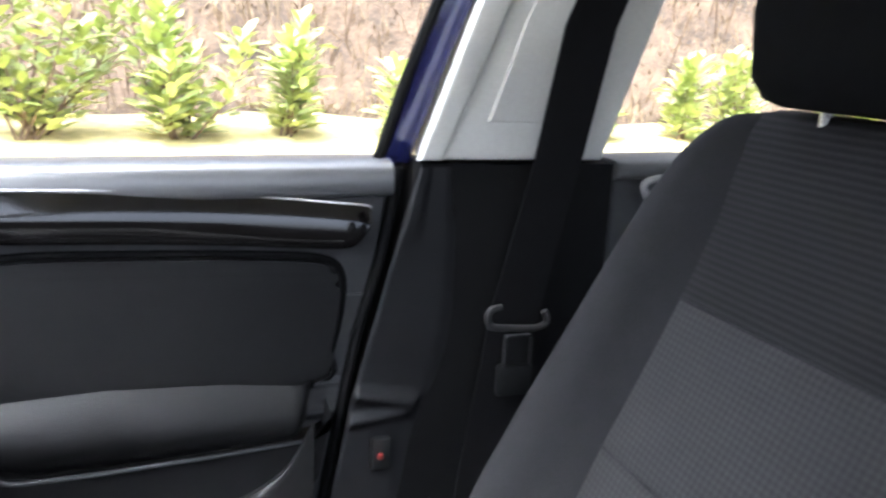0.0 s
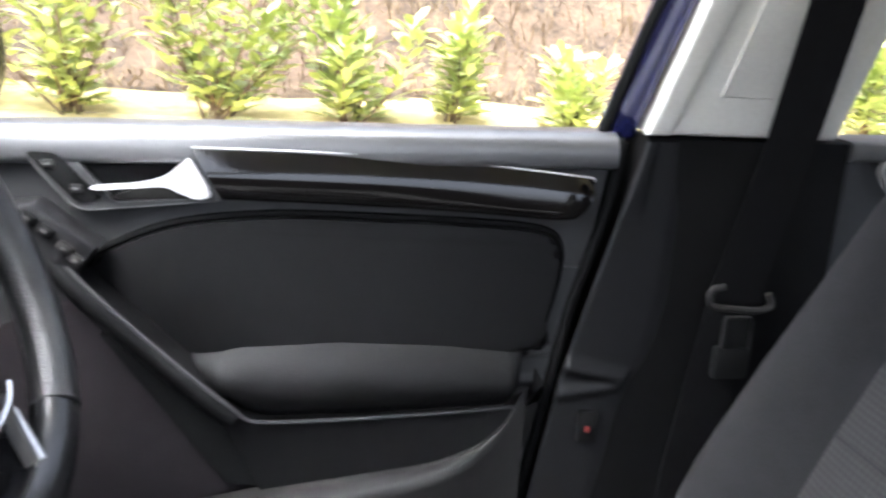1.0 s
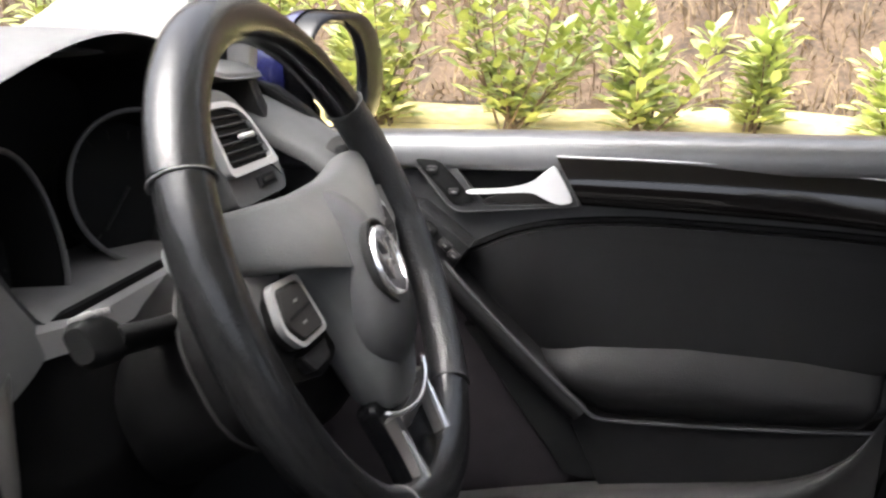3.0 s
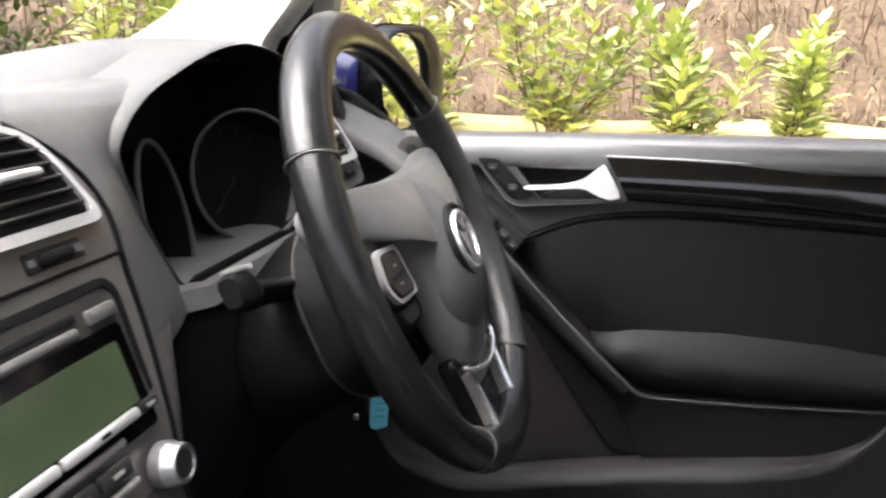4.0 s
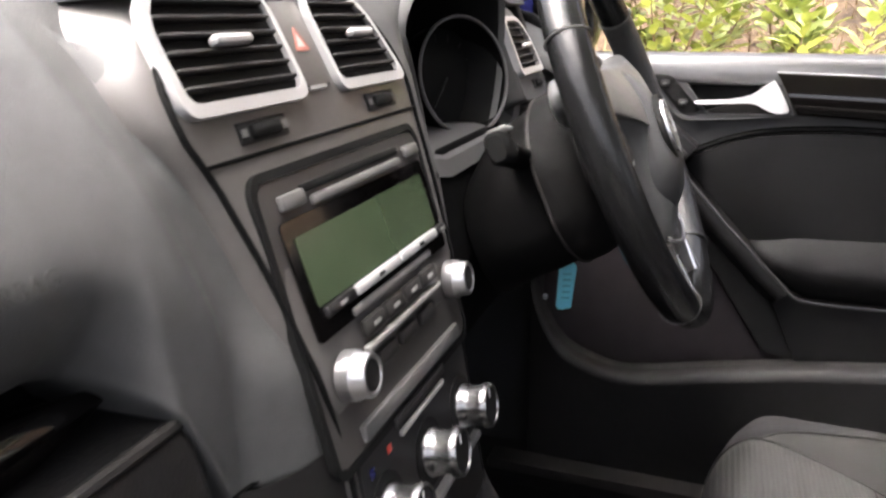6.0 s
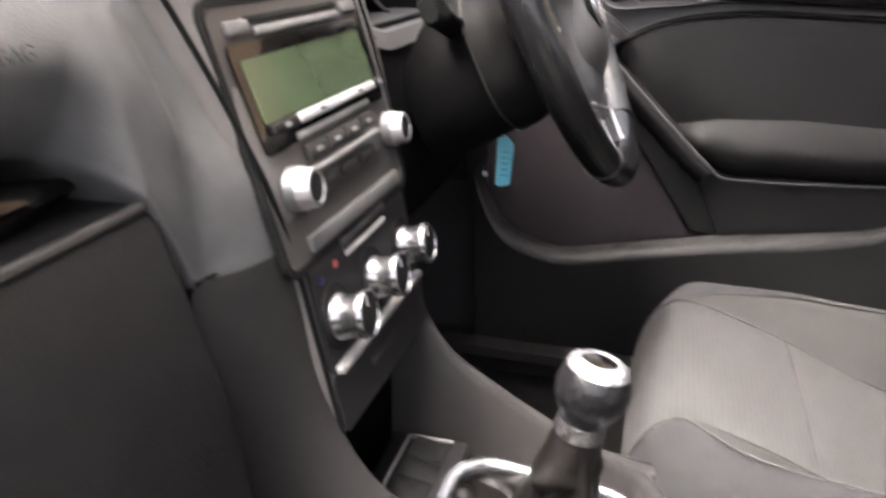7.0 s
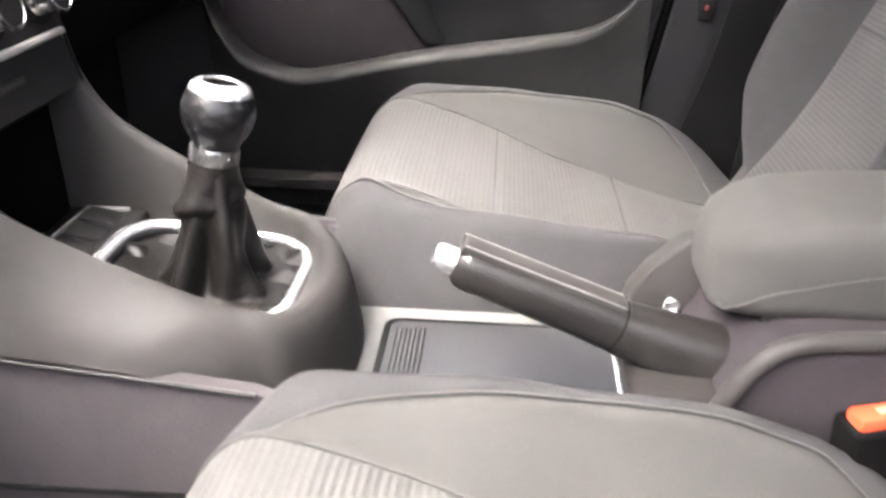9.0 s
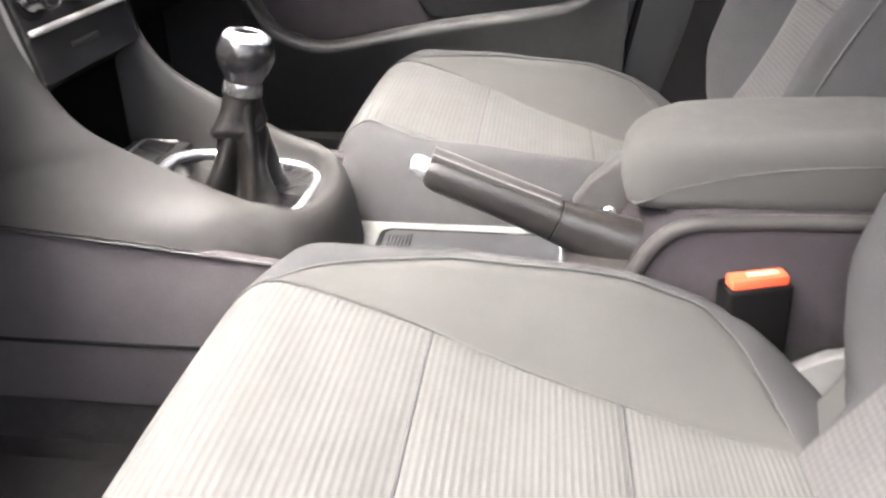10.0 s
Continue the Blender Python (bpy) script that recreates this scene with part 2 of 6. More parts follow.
def prism(poly, axis, lo, hi, b=0.003, seg=2):
    """A polygon in the plane across axis, made solid from lo to hi along it, with rounded rims."""
    ix = "xyz".index(axis)
    bm = bmesh.new()
    rows = []
    for h in (lo, hi):
        vs = []
        for p in poly:
            c = list(p)
            c.insert(ix, h)
            vs.append(bm.verts.new(c))
        rows.append(vs)
    n = len(poly)
    for i in range(n):
        bm.faces.new((rows[0][i], rows[0][(i + 1) % n], rows[1][(i + 1) % n], rows[1][i]))
    a, c = bm.faces.new(rows[0]), bm.faces.new(rows[1][::-1])
    if b:
        bmesh.ops.bevel(bm, geom=list({*a.edges, *c.edges}), offset=b, segments=seg, profile=0.5, affect="EDGES", clamp_overlap=True)
    return bm


def loft(rings, closed=True, caps=True):
    bm = bmesh.new()
    rows = [[bm.verts.new(p) for p in r] for r in rings]
    n = len(rows[0])
    for a, b in zip(rows, rows[1:]):
        for i in range(n if closed else n - 1):
            bm.faces.new((a[i], a[(i + 1) % n], b[(i + 1) % n], b[i]))
    if caps and closed:
        bm.faces.new(rows[0][::-1])
        bm.faces.new(rows[-1])
    return bm


def tube(path, r, n=10, closed=False, flat=1.0):
    """A round bar along a path; r a number or one a point."""
    P = [V(p) for p in path]
    k = len(P)
    rings = []
    side = None
    for i, p in enumerate(P):
        d = (P[(i + 1) % k] - P[i - 1]) if closed else (P[min(i + 1, k - 1)] - P[max(i - 1, 0)])
        d.normalize()
        if side is None:
            side = d.orthogonal().normalized()
        side = (side - d * side.dot(d)).normalized()
        up = d.cross(side)
        rr = r[i] if isinstance(r, (list, tuple)) else r
        rings.append([p + side * (rr * math.cos(a)) + up * (rr * flat * math.sin(a)) for a in (2 * math.pi * j / n for j in range(n))])
    if closed:
        bm = bmesh.new()
        rows = [[bm.verts.new(q) for q in ring] for ring in rings]
        for a, b in zip(rows, rows[1:] + rows[:1]):
            for i in range(n):
                bm.faces.new((a[i], a[(i + 1) % n], b[(i + 1) % n], b[i]))
        bmesh.ops.remove_doubles(bm, verts=bm.verts[:], dist=1e-6)
        return bm
    return loft(rings)


def lathe(profile, m, n=32):
    """A turned body: profile of (radius, height) along the local z of m."""
    rings = [[m @ V((r * math.cos(a), r * math.sin(a), h)) for a in (2 * math.pi * j / n for j in range(n))] for r, h in profile]
    return loft(rings)


def axes(o, x, z):
    """A pose with its local x and z given."""
    z = V(z).normalized()
    x = (V(x) - z * V(x).dot(z)).normalized()
    y = z.cross(x)
    m = Matrix((x, y, z)).transposed().to_4x4()
    m.translation = o
    return m


def rrect(w, h, r, n=5, cx=0, cy=0):
    out = []
    for sx, sy, a0 in ((1, 1, 0), (-1, 1, 90), (-1, -1, 180), (1, -1, 270)):
        for i in range(n + 1):
            a = radians(a0 + 90 * i / n)
            out.append((cx + sx * (w / 2 - r) + r * math.cos(a), cy + sy * (h / 2 - r) + r * math.sin(a)))
    return out


def round_poly(pts, r, n=5):
    """A polygon with its corners rounded off."""
    P = [V((a, b, 0)) for a, b in pts]
    out = []
    for i, p in enumerate(P):
        q0, q1 = P[i - 1], P[(i + 1) % len(P)]
        e0 = p + (q0 - p).normalized() * r[i]
        e1 = p + (q1 - p).normalized() * r[i]
        for k in range(n + 1):
            t = k / n
            c = e0 * (1 - t) ** 2 + p * (2 * t * (1 - t)) + e1 * t * t
            out.append((c.x, c.y))
    return out


def frame_ring(outer, inner, axis, lo, hi, m=None):
    """A flat ring between two loops of as many points, solid from lo to hi."""
    bm = bmesh.new()
    ix = "xyz".index(axis)

    def put(p, h):
        c = list(p)
        c.insert(ix, h)
        return bm.verts.new(c)
    rows = [[put(p, h) for p in loop] for loop, h in ((outer, lo), (outer, hi), (inner, hi), (inner, lo))]
    n = len(outer)
    for a, b in zip(rows, rows[1:] + rows[:1]):
        for i in range(n):
            bm.faces.new((a[i], a[(i + 1) % n], b[(i + 1) % n], b[i]))
    if m:
        bmesh.ops.transform(bm, matrix=m, verts=bm.verts[:])
    return bm


def moved(bm, m):
    bmesh.ops.transform(bm, matrix=m, verts=bm.verts[:])
    return bm


def sheet(fn, nu, nv, thick=0.0):
    """A surface fn(u, v) over the unit square."""
    bm = bmesh.new()
    g = [[bm.verts.new(fn(i / nu, j / nv)) for j in range(nv + 1)] for i in range(nu + 1)]
    for i in range(nu):
        for j in range(nv):
            bm.faces.new((g[i][j], g[i + 1][j], g[i + 1][j + 1], g[i][j + 1]))
    return bm


def ease(pts, x):
    """A smooth curve through the pairs, without overshoot."""
    if x <= pts[0][0]:
        return pts[0][1]
    if x >= pts[-1][0]:
        return pts[-1][1]
    sl_ = [(b[1] - a[1]) / (b[0] - a[0]) for a, b in zip(pts, pts[1:])]
    g = [sl_[0]] + [2 * a * b / (a + b) if a * b > 0 else 0.0 for a, b in zip(sl_, sl_[1:])] + [sl_[-1]]
    i = max(k for k in range(len(pts) - 1) if pts[k][0] <= x)
    h = pts[i + 1][0] - pts[i][0]
    t = (x - pts[i][0]) / h
    return pts[i][1] * (1 + 2 * t) * (1 - t) ** 2 + pts[i + 1][1] * t * t * (3 - 2 * t) + h * (g[i] * t * (1 - t) ** 2 - g[i + 1] * t * t * (1 - t))


def interp(pts, x):
    xs = [p[0] for p in pts]
    return float(np.interp(x, xs, [p[1] for p in pts]))


# ---- ground and bank ----
def ground_z(x, y):
    """Level drive, then a verge that climbs away from the car, then the foot of a bank."""
    z = interp([(-60, 0), (1.6, 0.0), (2.6, 0.22), (4.3, 0.52), (5.2, 0.66), (6.4, 1.6), (9, 3.2), (14, 4.6), (60, 6)], y)
    wob = noise.noise((x * 0.7, y * 0.7, 0)) * 0.10 + noise.noise((x * 3, y * 3, 1)) * 0.03
    return z + wob * min(1, max(0, (y - 1.8) / 3))


def ground_sheet(name, ys, material, label):
    xs = [-60, -30, -16, -9] + [-6 + 0.25 * i for i in range(45)] + [8, 12, 20, 40, 60]
    bm = bmesh.new()
    g = [[bm.verts.new((x, y, ground_z(x, y))) for y in ys] for x in xs]
    for i in range(len(xs) - 1):
        for j in range(len(ys) - 1):
            bm.faces.new((g[i][j], g[i + 1][j], g[i + 1][j + 1], g[i][j + 1]))
    return tagged(part(name, bm, material, sharp=80), label, "ground", kind="structure")


ground_sheet("ground", [-60, -30, -12, -6, -3, -1, 0, 1, 1.6], GRAVEL, "worn dark level drive under the parked car")
ground_sheet("verge", [1.6 + 0.2 * i for i in range(18)], GRASS, "pale yellow mossy grass verge rising from the drive")
ground_sheet("bank", [5.0 + 0.25 * i for i in range(24)] + [12, 14, 20, 40, 60], BANK, "steep brown bank covered with dead leaves")


# ---- car body ----
tagged(part("floor", rbox((0.5, 0, 0.27), (2.6, 1.40, 0.04), 0.01), CARPET), "dark carpeted floor of the car", "car floor", kind="structure")
tagged(part("floor_mat", rbox((-0.05, -0.40, 0.299), (0.60, 0.42, 0.012), 0.004), CARPET), "dark carpet floor mat in the passenger footwell", "floor mat")
tagged(part("tunnel", prism([(-0.15, 0.285), (0.15, 0.285), (0.105, 0.44), (-0.105, 0.44)], "x", -0.60, 0.9, 0.02, 3), CARPET), "carpeted centre tunnel under the console", "tunnel", kind="structure")
tagged(part("bulkhead", rbox((-0.78, 0, 0.60), (0.06, 1.40, 0.72), 0.02), CARPET), "dark carpeted footwell wall", "wall", kind="structure")
roof = tagged(part("ceiling", loft([[V((x, 0.60 * math.cos(a) if abs(math.cos(a)) < 1 else 0.60, z0 + 0.03 * math.sin(a))) for a in (math.pi * j / 12 for j in range(13))] + [V((x, -0.62, z0 + 0.03)), V((x, -0.60, z0 + 0.07)), V((x, 0.60, z0 + 0.07)), V((x, 0.62, z0 + 0.03))] for x, z0 in ((0.02, 1.40), (0.4, 1.42), (0.9, 1.42), (1.6, 1.38))]), BEIGE), "pale fabric headlining", "ceiling", kind="structure")
tagged(part("roof_panel", rbox((0.82, 0, 1.50), (1.70, 1.24, 0.02), 0.01), BLUE), "dark blue car roof", "roof", kind="structure")
tagged(part("wall_rear", rbox((1.85, 0, 0.66), (0.06, 1.4, 0.70), 0.02), CARPET), "tail of the car behind the rear seat", "wall", kind="structure")
tagged(part("bonnet", prism([(-0.80, 0.90), (-0.80, 0.98), (-1.1, 0.965), (-1.5, 0.90), (-1.72, 0.78), (-1.72, 0.4), (-1.6, 0.4)], "y", -0.80, 0.80, 0.03, 3), BLUE), "dark blue bonnet of the car", "bonnet", kind="structure")
for s, nm in ((1, "sill"), (-1, "sill")):
    tagged(part(nm, rbox((0.35, s * 0.72, 0.27), (2.0, 0.10, 0.14), 0.02, 3), HARD), "dark plastic door sill trim", "sill", kind="structure")
tagged(part("sill_strip", prism([(0.63, 0.335), (0.67, 0.335), (0.67, 0.352), (0.63, 0.352)], "x", -0.30, 0.44, 0.004), TRIM), "grey plastic tread strip along the door sill", "sill strip", kind="structure")
for s in (1, -1):
    bm = prism([(-0.66, 1.045), (-0.49, 1.13), (-0.25, 1.27), (0.0, 1.43), (0.12, 1.43), (-0.12, 1.28), (-0.30, 1.17), (-0.385, 1.10), (-0.41, 0.99), (-0.62, 0.99)], "y", s * 0.668, s * 0.735, 0.012, 3)
    for v in bm.verts:
        v.co.y -= s * max(0, v.co.z - 1.05) * 0.26
    tagged(part("front_pillar", bm, BEIGE), "pale grey trim of the windscreen pillar", "pillar", kind="structure")
ws = part("windscreen", loft([[V((-0.86, -0.68, 1.00)), V((-0.86, 0.68, 1.00)), V((-0.86, 0.68, 1.004)), V((-0.86, -0.68, 1.004))], [V((0.0, -0.58, 1.44)), V((0.0, 0.58, 1.44)), V((0.0, 0.58, 1.444)), V((0.0, -0.58, 1.444))]]), GLASS)
ws.visible_shadow = False
tagged(ws, "clear laminated windscreen", "windscreen", kind="structure")

for s in (1, -1):
    tagged(part("kick_panel", rbox((-0.60, s * 0.715, 0.62), (0.34, 0.03, 0.76), 0.008), CARPET), "dark lined side wall of the footwell", "footwell wall", kind="structure")
# Rear side and pillar are out of view, added to block low light.
tagged(part("wall_left", prism([(0.70, 0.28), (0.74, 0.96), (1.85, 0.99), (1.85, 0.28)], "y", -0.78, -0.72, 0.02, 3), BLUE), "unseen dark blue rear side of the car body, added to block light", "wall", kind="structure")
tagged(part("pillar_left", prism([(0.62, 0.96), (0.80, 0.96), (0.94, 1.42), (0.80, 1.42)], "y", -0.75, -0.70, 0.015, 3), BEIGE), "unseen pale pillar trim, added to block light", "pillar", kind="structure")
# Unseen wall, added to hold back low sky light from the left.
tagged(part("unseen_wall", rbox((0, -3.4, 0.6), (16, 0.25, 1.2), 0.02), BRICKY), "added unseen brown wall that holds back side light", "wall", kind="structure")

# ---- centre pillar on the driver's side ----
bp = thing("door_pillar", "door pillar with pale upper trim and black lower trim", "pillar", kind="structure")
part("lower_trim", prism([(0.425, 0.30), (0.55, 0.987), (0.80, 0.987), (0.80, 0.30)], "y", 0.690, 0.76, 0.004), SHROUD, bp, "black plastic lower pillar trim")
up = [(0.556, 0.990), (0.778, 0.990), (0.83, 1.15), (0.92, 1.41), (0.715, 1.41), (0.61, 1.14)]
part("upper_trim", prism(up, "y", 0.684, 0.75, 0.008, 3), BEIGE, bp, "pale grey fabric-look upper pillar trim")
part("inset_panel", prism([(0.625, 1.035), (0.70, 1.035), (0.735, 1.16), (0.80, 1.36), (0.76, 1.36), (0.665, 1.15)], "y", 0.6805, 0.70, 0.002), BEIGE, bp)
part("pale_edge", prism([(0.545, 0.990), (0.572, 0.990), (0.635, 1.15), (0.735, 1.41), (0.705, 1.41), (0.60, 1.14)], "y", 0.6785, 0.70, 0.006, 3), BEIGE, bp)


def scoop_fn(u, v):
    """The front of the pillar trim: flat, with a grip hollow between two rounded lips at its foot."""
    z = 0.345 + 0.637 * v
    x0 = interp([(0.33, 0.404), (0.532, 0.445), (0.65, 0.466), (0.70, 0.474), (0.778, 0.494), (0.875, 0.520), (0.98, 0.548)], z)
    x1 = ease([(0.345, 0.470), (0.45, 0.505), (0.56, 0.535), (0.655, 0.552), (0.69, 0.562), (0.72, 0.578), (0.76, 0.590), (0.82, 0.597), (0.90, 0.596), (0.935, 0.590), (0.982, 0.586)], z)
    lip = 1.0 * math.exp(-((z - 0.7135 + 0.020 * u) / 0.0075) ** 2) + 0.8 * math.exp(-((z - 0.677 - 0.010 * u) / 0.0065) ** 2)
    lip *= ease([(0, 1), (0.72, 1), (0.86, 0.7), (0.94, 0)], u)
    brow = 0.0035 * ease([(0.893, 0), (0.918, 1)], z) * ease([(0, 1), (0.22, 1), (0.42, 0)], u)
    k = ease([(0, 0), (0.05, 1), (0.80, 1), (1.0, 0)], u)
    out = 0.0015 * k
    return V((x0 + (x1 - x0) * u, 0.6895 - out - 0.0095 * lip * min(1, u / 0.03) - brow * min(1, u / 0.05), z))
part("scoop", sheet(scoop_fn, 34, 130), PILLARMAT, bp, "smooth pillar front with a shallow grip hollow", 80)
part("switch_surround", rbox((0.512, 0.686, 0.635), (0.024, 0.014, 0.042), 0.004), DARK, bp, "small black switch surround")
part("switch", rbox((0.511, 0.678, 0.634), (0.006, 0.008, 0.008), 0.002), DIMRED, bp, "small dark red rocker")
part("rear_panel", prism([(0.80, 0.30), (0.80, 0.975), (1.85, 0.995), (1.85, 0.30)], "y", 0.70, 0.76, 0.012, 3), DOORGREY, bp, "dark rear side panel with a grey upper rail")
part("rear_rail", prism([(0.80, 0.965), (0.80, 0.99), (1.85, 1.01), (1.85, 0.975)], "y", 0.685, 0.77, 0.01, 3), SOFT, bp)
part("rear_handle", tube(smooth_line([(1.10, 0.69, 0.970), (0.94, 0.688, 0.969), (0.870, 0.687, 0.969), (0.845, 0.687, 0.962), (0.847, 0.687, 0.948), (0.866, 0.687, 0.928), (0.90, 0.687, 0.908), (1.10, 0.69, 0.900)]), 0.005, 8), PALE, bp)
part("rear_post", prism([(1.50, 1.0), (1.85, 1.0), (1.75, 1.42), (1.45, 1.42)], "y", 0.66, 0.76, 0.02), BEIGE, bp)
rg = part("rear_glass", prism([(0.79, 1.0), (1.52, 1.01), (1.46, 1.42), (0.93, 1.42)], "y", 0.735, 0.738, 0), GLASS, bp)
rg.visible_shadow = False

# ---- seat belt ----
sb = thing("seat_belt", "black seat belt with a grey guide hanging on the pillar", "seat belt")
bm = loft([[V((x - w, y, z)), V((x + w, y, z)), V((x + w, y + 0.003, z)), V((x - w, y + 0.003, z))] for x, y, z, w in ((0.82, 0.665, 1.36, 0.032), (0.735, 0.662, 1.145, 0.032), (0.705, 0.660, 0.985, 0.030), (0.665, 0.655, 0.82, 0.032), (0.63, 0.65, 0.60, 0.030), (0.61, 0.65, 0.34, 0.030))])
part("webbing", bm, BELT, sb)
part("belt_guide", tube(smooth_line([(0.634, 0.63, 0.831), (0.621, 0.629, 0.828), (0.617, 0.628, 0.820), (0.622, 0.628, 0.809), (0.645, 0.627, 0.806), (0.675, 0.627, 0.804), (0.690, 0.628, 0.807), (0.692, 0.629, 0.815), (0.688, 0.63, 0.823)]), 0.0042, 8), TRIM, sb, "grey plastic belt guide")
part("tongue", frame_ring(rrect(0.036, 0.050, 0.006, 3, 0.662, 0.768), rrect(0.031, 0.045, 0.004, 3, 0.662, 0.768), "y", 0.634, 0.640), HARD, sb, "dark edged belt tongue")
part("tongue_grip", rbox((0.66, 0.64, 0.736), (0.044, 0.014, 0.04), 0.005), DARK, sb)
part("tongue_plate", rbox((0.662, 0.642, 0.768), (0.034, 0.006, 0.048), 0.002), DARK, sb)

tagged(part("door_jamb", prism([(0.36, 0.30), (0.49, 0.975), (0.60, 0.975), (0.60, 0.30)], "y", 0.768, 0.79, 0.003), RUBBER), "black door jamb behind the seal", "door jamb", kind="structure")

# ---- driver's door ----
door = thing("driver_door", "closed car door with black vinyl panel and gloss trim strip", "car door")


def dp(name, poly, lo, hi, material, b=0.003, label="", seg=2):
    return part(name, prism(poly, "y", lo, hi, b, seg), material, door, label)


def sl(pts, n=6, closed=False):
    return [(p.x, p.y) for p in smooth_line([(a, b, 0) for a, b in pts], n, closed)]


shut = [(0.530, 0.978), (0.511, 0.875), (0.484, 0.778), (0.463, 0.66), (0.441, 0.532), (0.400, 0.33)]
dp("panel", [(-0.46, 0.33), (-0.46, 0.955), (-0.20, 0.968)] + [(x - 0.005, z) for x, z in shut], 0.716, 0.76, DOORGREY, 0.004)
part("shut_seal", tube(smooth_line([(x + 0.002, 0.7125, z) for x, z in shut], 4), 0.0062, 8), RUBBER, door, "black rubber door seal")
part("top_rail", loft([[V((x, y, z0 + z)) for y, z in ((0.716, -0.034), (0.7015, -0.030), (0.6995, -0.024), (0.6995, -0.015), (0.7015, -0.006), (0.7055, 0.0005), (0.711, 0.005), (0.718, 0.0078), (0.728, 0.009), (0.765, 0.008), (0.765, -0.03))] for x, z0 in ((-0.46, 0.957), (-0.30, 0.963), (-0.1, 0.969), (0.1, 0.973), (0.3, 0.976), (0.45, 0.978), (0.522, 0.979))]), RAILMAT, door, "grey soft-touch top rail", 75)
tt = [(0.055, 0.958), (0.225, 0.956), (0.347, 0.949), (0.48, 0.939), (0.494, 0.932)]
tl = [(0.494, 0.915), (0.480, 0.898), (0.455, 0.891), (0.353, 0.895), (0.229, 0.901), (0.086, 0.905)]
top = smooth_line([(a, 0, b) for a, b in tt], 6)
low = smooth_line([(a, 0, b) for a, b in tl[::-1]], 6)
def strip_depths(lean):
    """Depths across the strip, from the angle at which it leans at each height."""
    out = [0.0]
    for k in range(40):
        out.append(out[-1] + 0.050 / 40 * math.tan(math.radians(ease(lean, (k + 0.5) / 40))))
    return [0.6895 + y - min(out) for y in out]


STRIP_V = [k / 40 for k in range(41)]
FLAT_END = strip_depths([(0, -48), (0.08, -24), (0.18, -8), (0.32, -1), (0.43, 4), (0.50, 13), (0.70, 20), (0.90, 26), (1.0, 38)])
ROUND_END = strip_depths([(0, -48), (0.08, -22), (0.16, -4), (0.25, 4), (0.35, 7), (0.52, 11), (0.62, 16), (0.80, 23), (1.0, 38)])


# along the door the strip swings out and in again before its tip
smooth_wave = [(q.x, q.y) for q in smooth_line([(0.0, 0, 0), (0.20, 0.0005, 0), (0.29, 0.0035, 0), (0.35, 0.0035, 0), (0.41, -0.0015, 0), (0.465, -0.008, 0), (0.50, -0.0095, 0)], 8)]


def strip_fn(u, v):
    i = u * (len(top) - 1); j = u * (len(low) - 1)
    a = top[int(i)].lerp(top[min(int(i) + 1, len(top) - 1)], i % 1)
    b = low[int(j)].lerp(low[min(int(j) + 1, len(low) - 1)], j % 1)
    p = b.lerp(a, v)
    # drawn lacquer: a round lower half, turning upwards towards the top edge, sunk round the tip
    k = ease([(0.26, 0), (0.40, 1)], p.x)
    p.y = float(np.interp(v, STRIP_V, FLAT_END)) * (1 - k) + float(np.interp(v, STRIP_V, ROUND_END)) * k + 0.007 * ease([(0.450, 0), (0.496, 1)], p.x) ** 3 + interp(smooth_wave, p.x)
    return p
part("trim_strip", sheet(strip_fn, 70, 40), GLOSS, door, "curved black lacquer trim strip", 70)
part("trim_edge", tube([strip_fn(k / 50, 1.0) + V((0, -0.001, 0.0004)) for k in range(50)], 0.0011, 6), SILVER, door, "thin bright edging line")
bez_o = round_poly([(-0.118, 0.958), (0.056, 0.958), (0.084, 0.902), (-0.062, 0.888)], (0.010, 0.006, 0.006, 0.018), 5)
bez_i = round_poly([(-0.067, 0.951), (0.045, 0.953), (0.0715, 0.9035), (-0.026, 0.8985)], (0.006, 0.006, 0.004, 0.008), 5)
part("handle_bezel", frame_ring(bez_o, bez_i, "y", 0.7015, 0.72), DOORGREY, door, "dark grey handle surround")
# Both edges are paler plastic: their highlight is put into the colour.
part("bezel_edge", tube([V((a, 0.7018, b)) for a, b in bez_o], 0.0011, 6, True), SOFT, door, "fine raised edge of the surround, paler for its highlight")
part("recess_edge", tube([V((a, 0.7020, b)) for a, b in bez_i], 0.0010, 6, True), SOFT, door)
# The hollow is shallow; black colour stands in for its deep shade.
dp("handle_recess", bez_i, 0.7142, 0.722, RUBBER, 0, "shallow hollow behind the release lever, its shade in the black")
dp("recess_floor", sl([(-0.026, 0.9035), (0.0, 0.9125), (0.030, 0.9145), (0.052, 0.906), (0.060, 0.9025), (0.0, 0.9005), (-0.02, 0.9005)], 4, True), 0.708, 0.7155, TRIM, 0.002, "grey floor of the handle hollow")
lev = sl([(-0.041, 0.9165), (-0.040, 0.9125), (0.0, 0.9155), (0.028, 0.9170), (0.044, 0.9105), (0.058, 0.9055), (0.068, 0.906), (0.074, 0.912), (0.056, 0.944), (0.050, 0.946), (0.040, 0.938), (0.026, 0.9275), (0.0, 0.9205)], 5, True)
dp("handle_lever", lev, 0.692, 0.701, LEVER, 0.003, "polished metal door release lever")
dp("lock_switch", round_poly([(-0.108, 0.950), (-0.078, 0.949), (-0.036, 0.903), (-0.060, 0.897)], (0.006, 0.005, 0.004, 0.008), 4), 0.6985, 0.706, RUBBER, 0.002, "black locking switch")
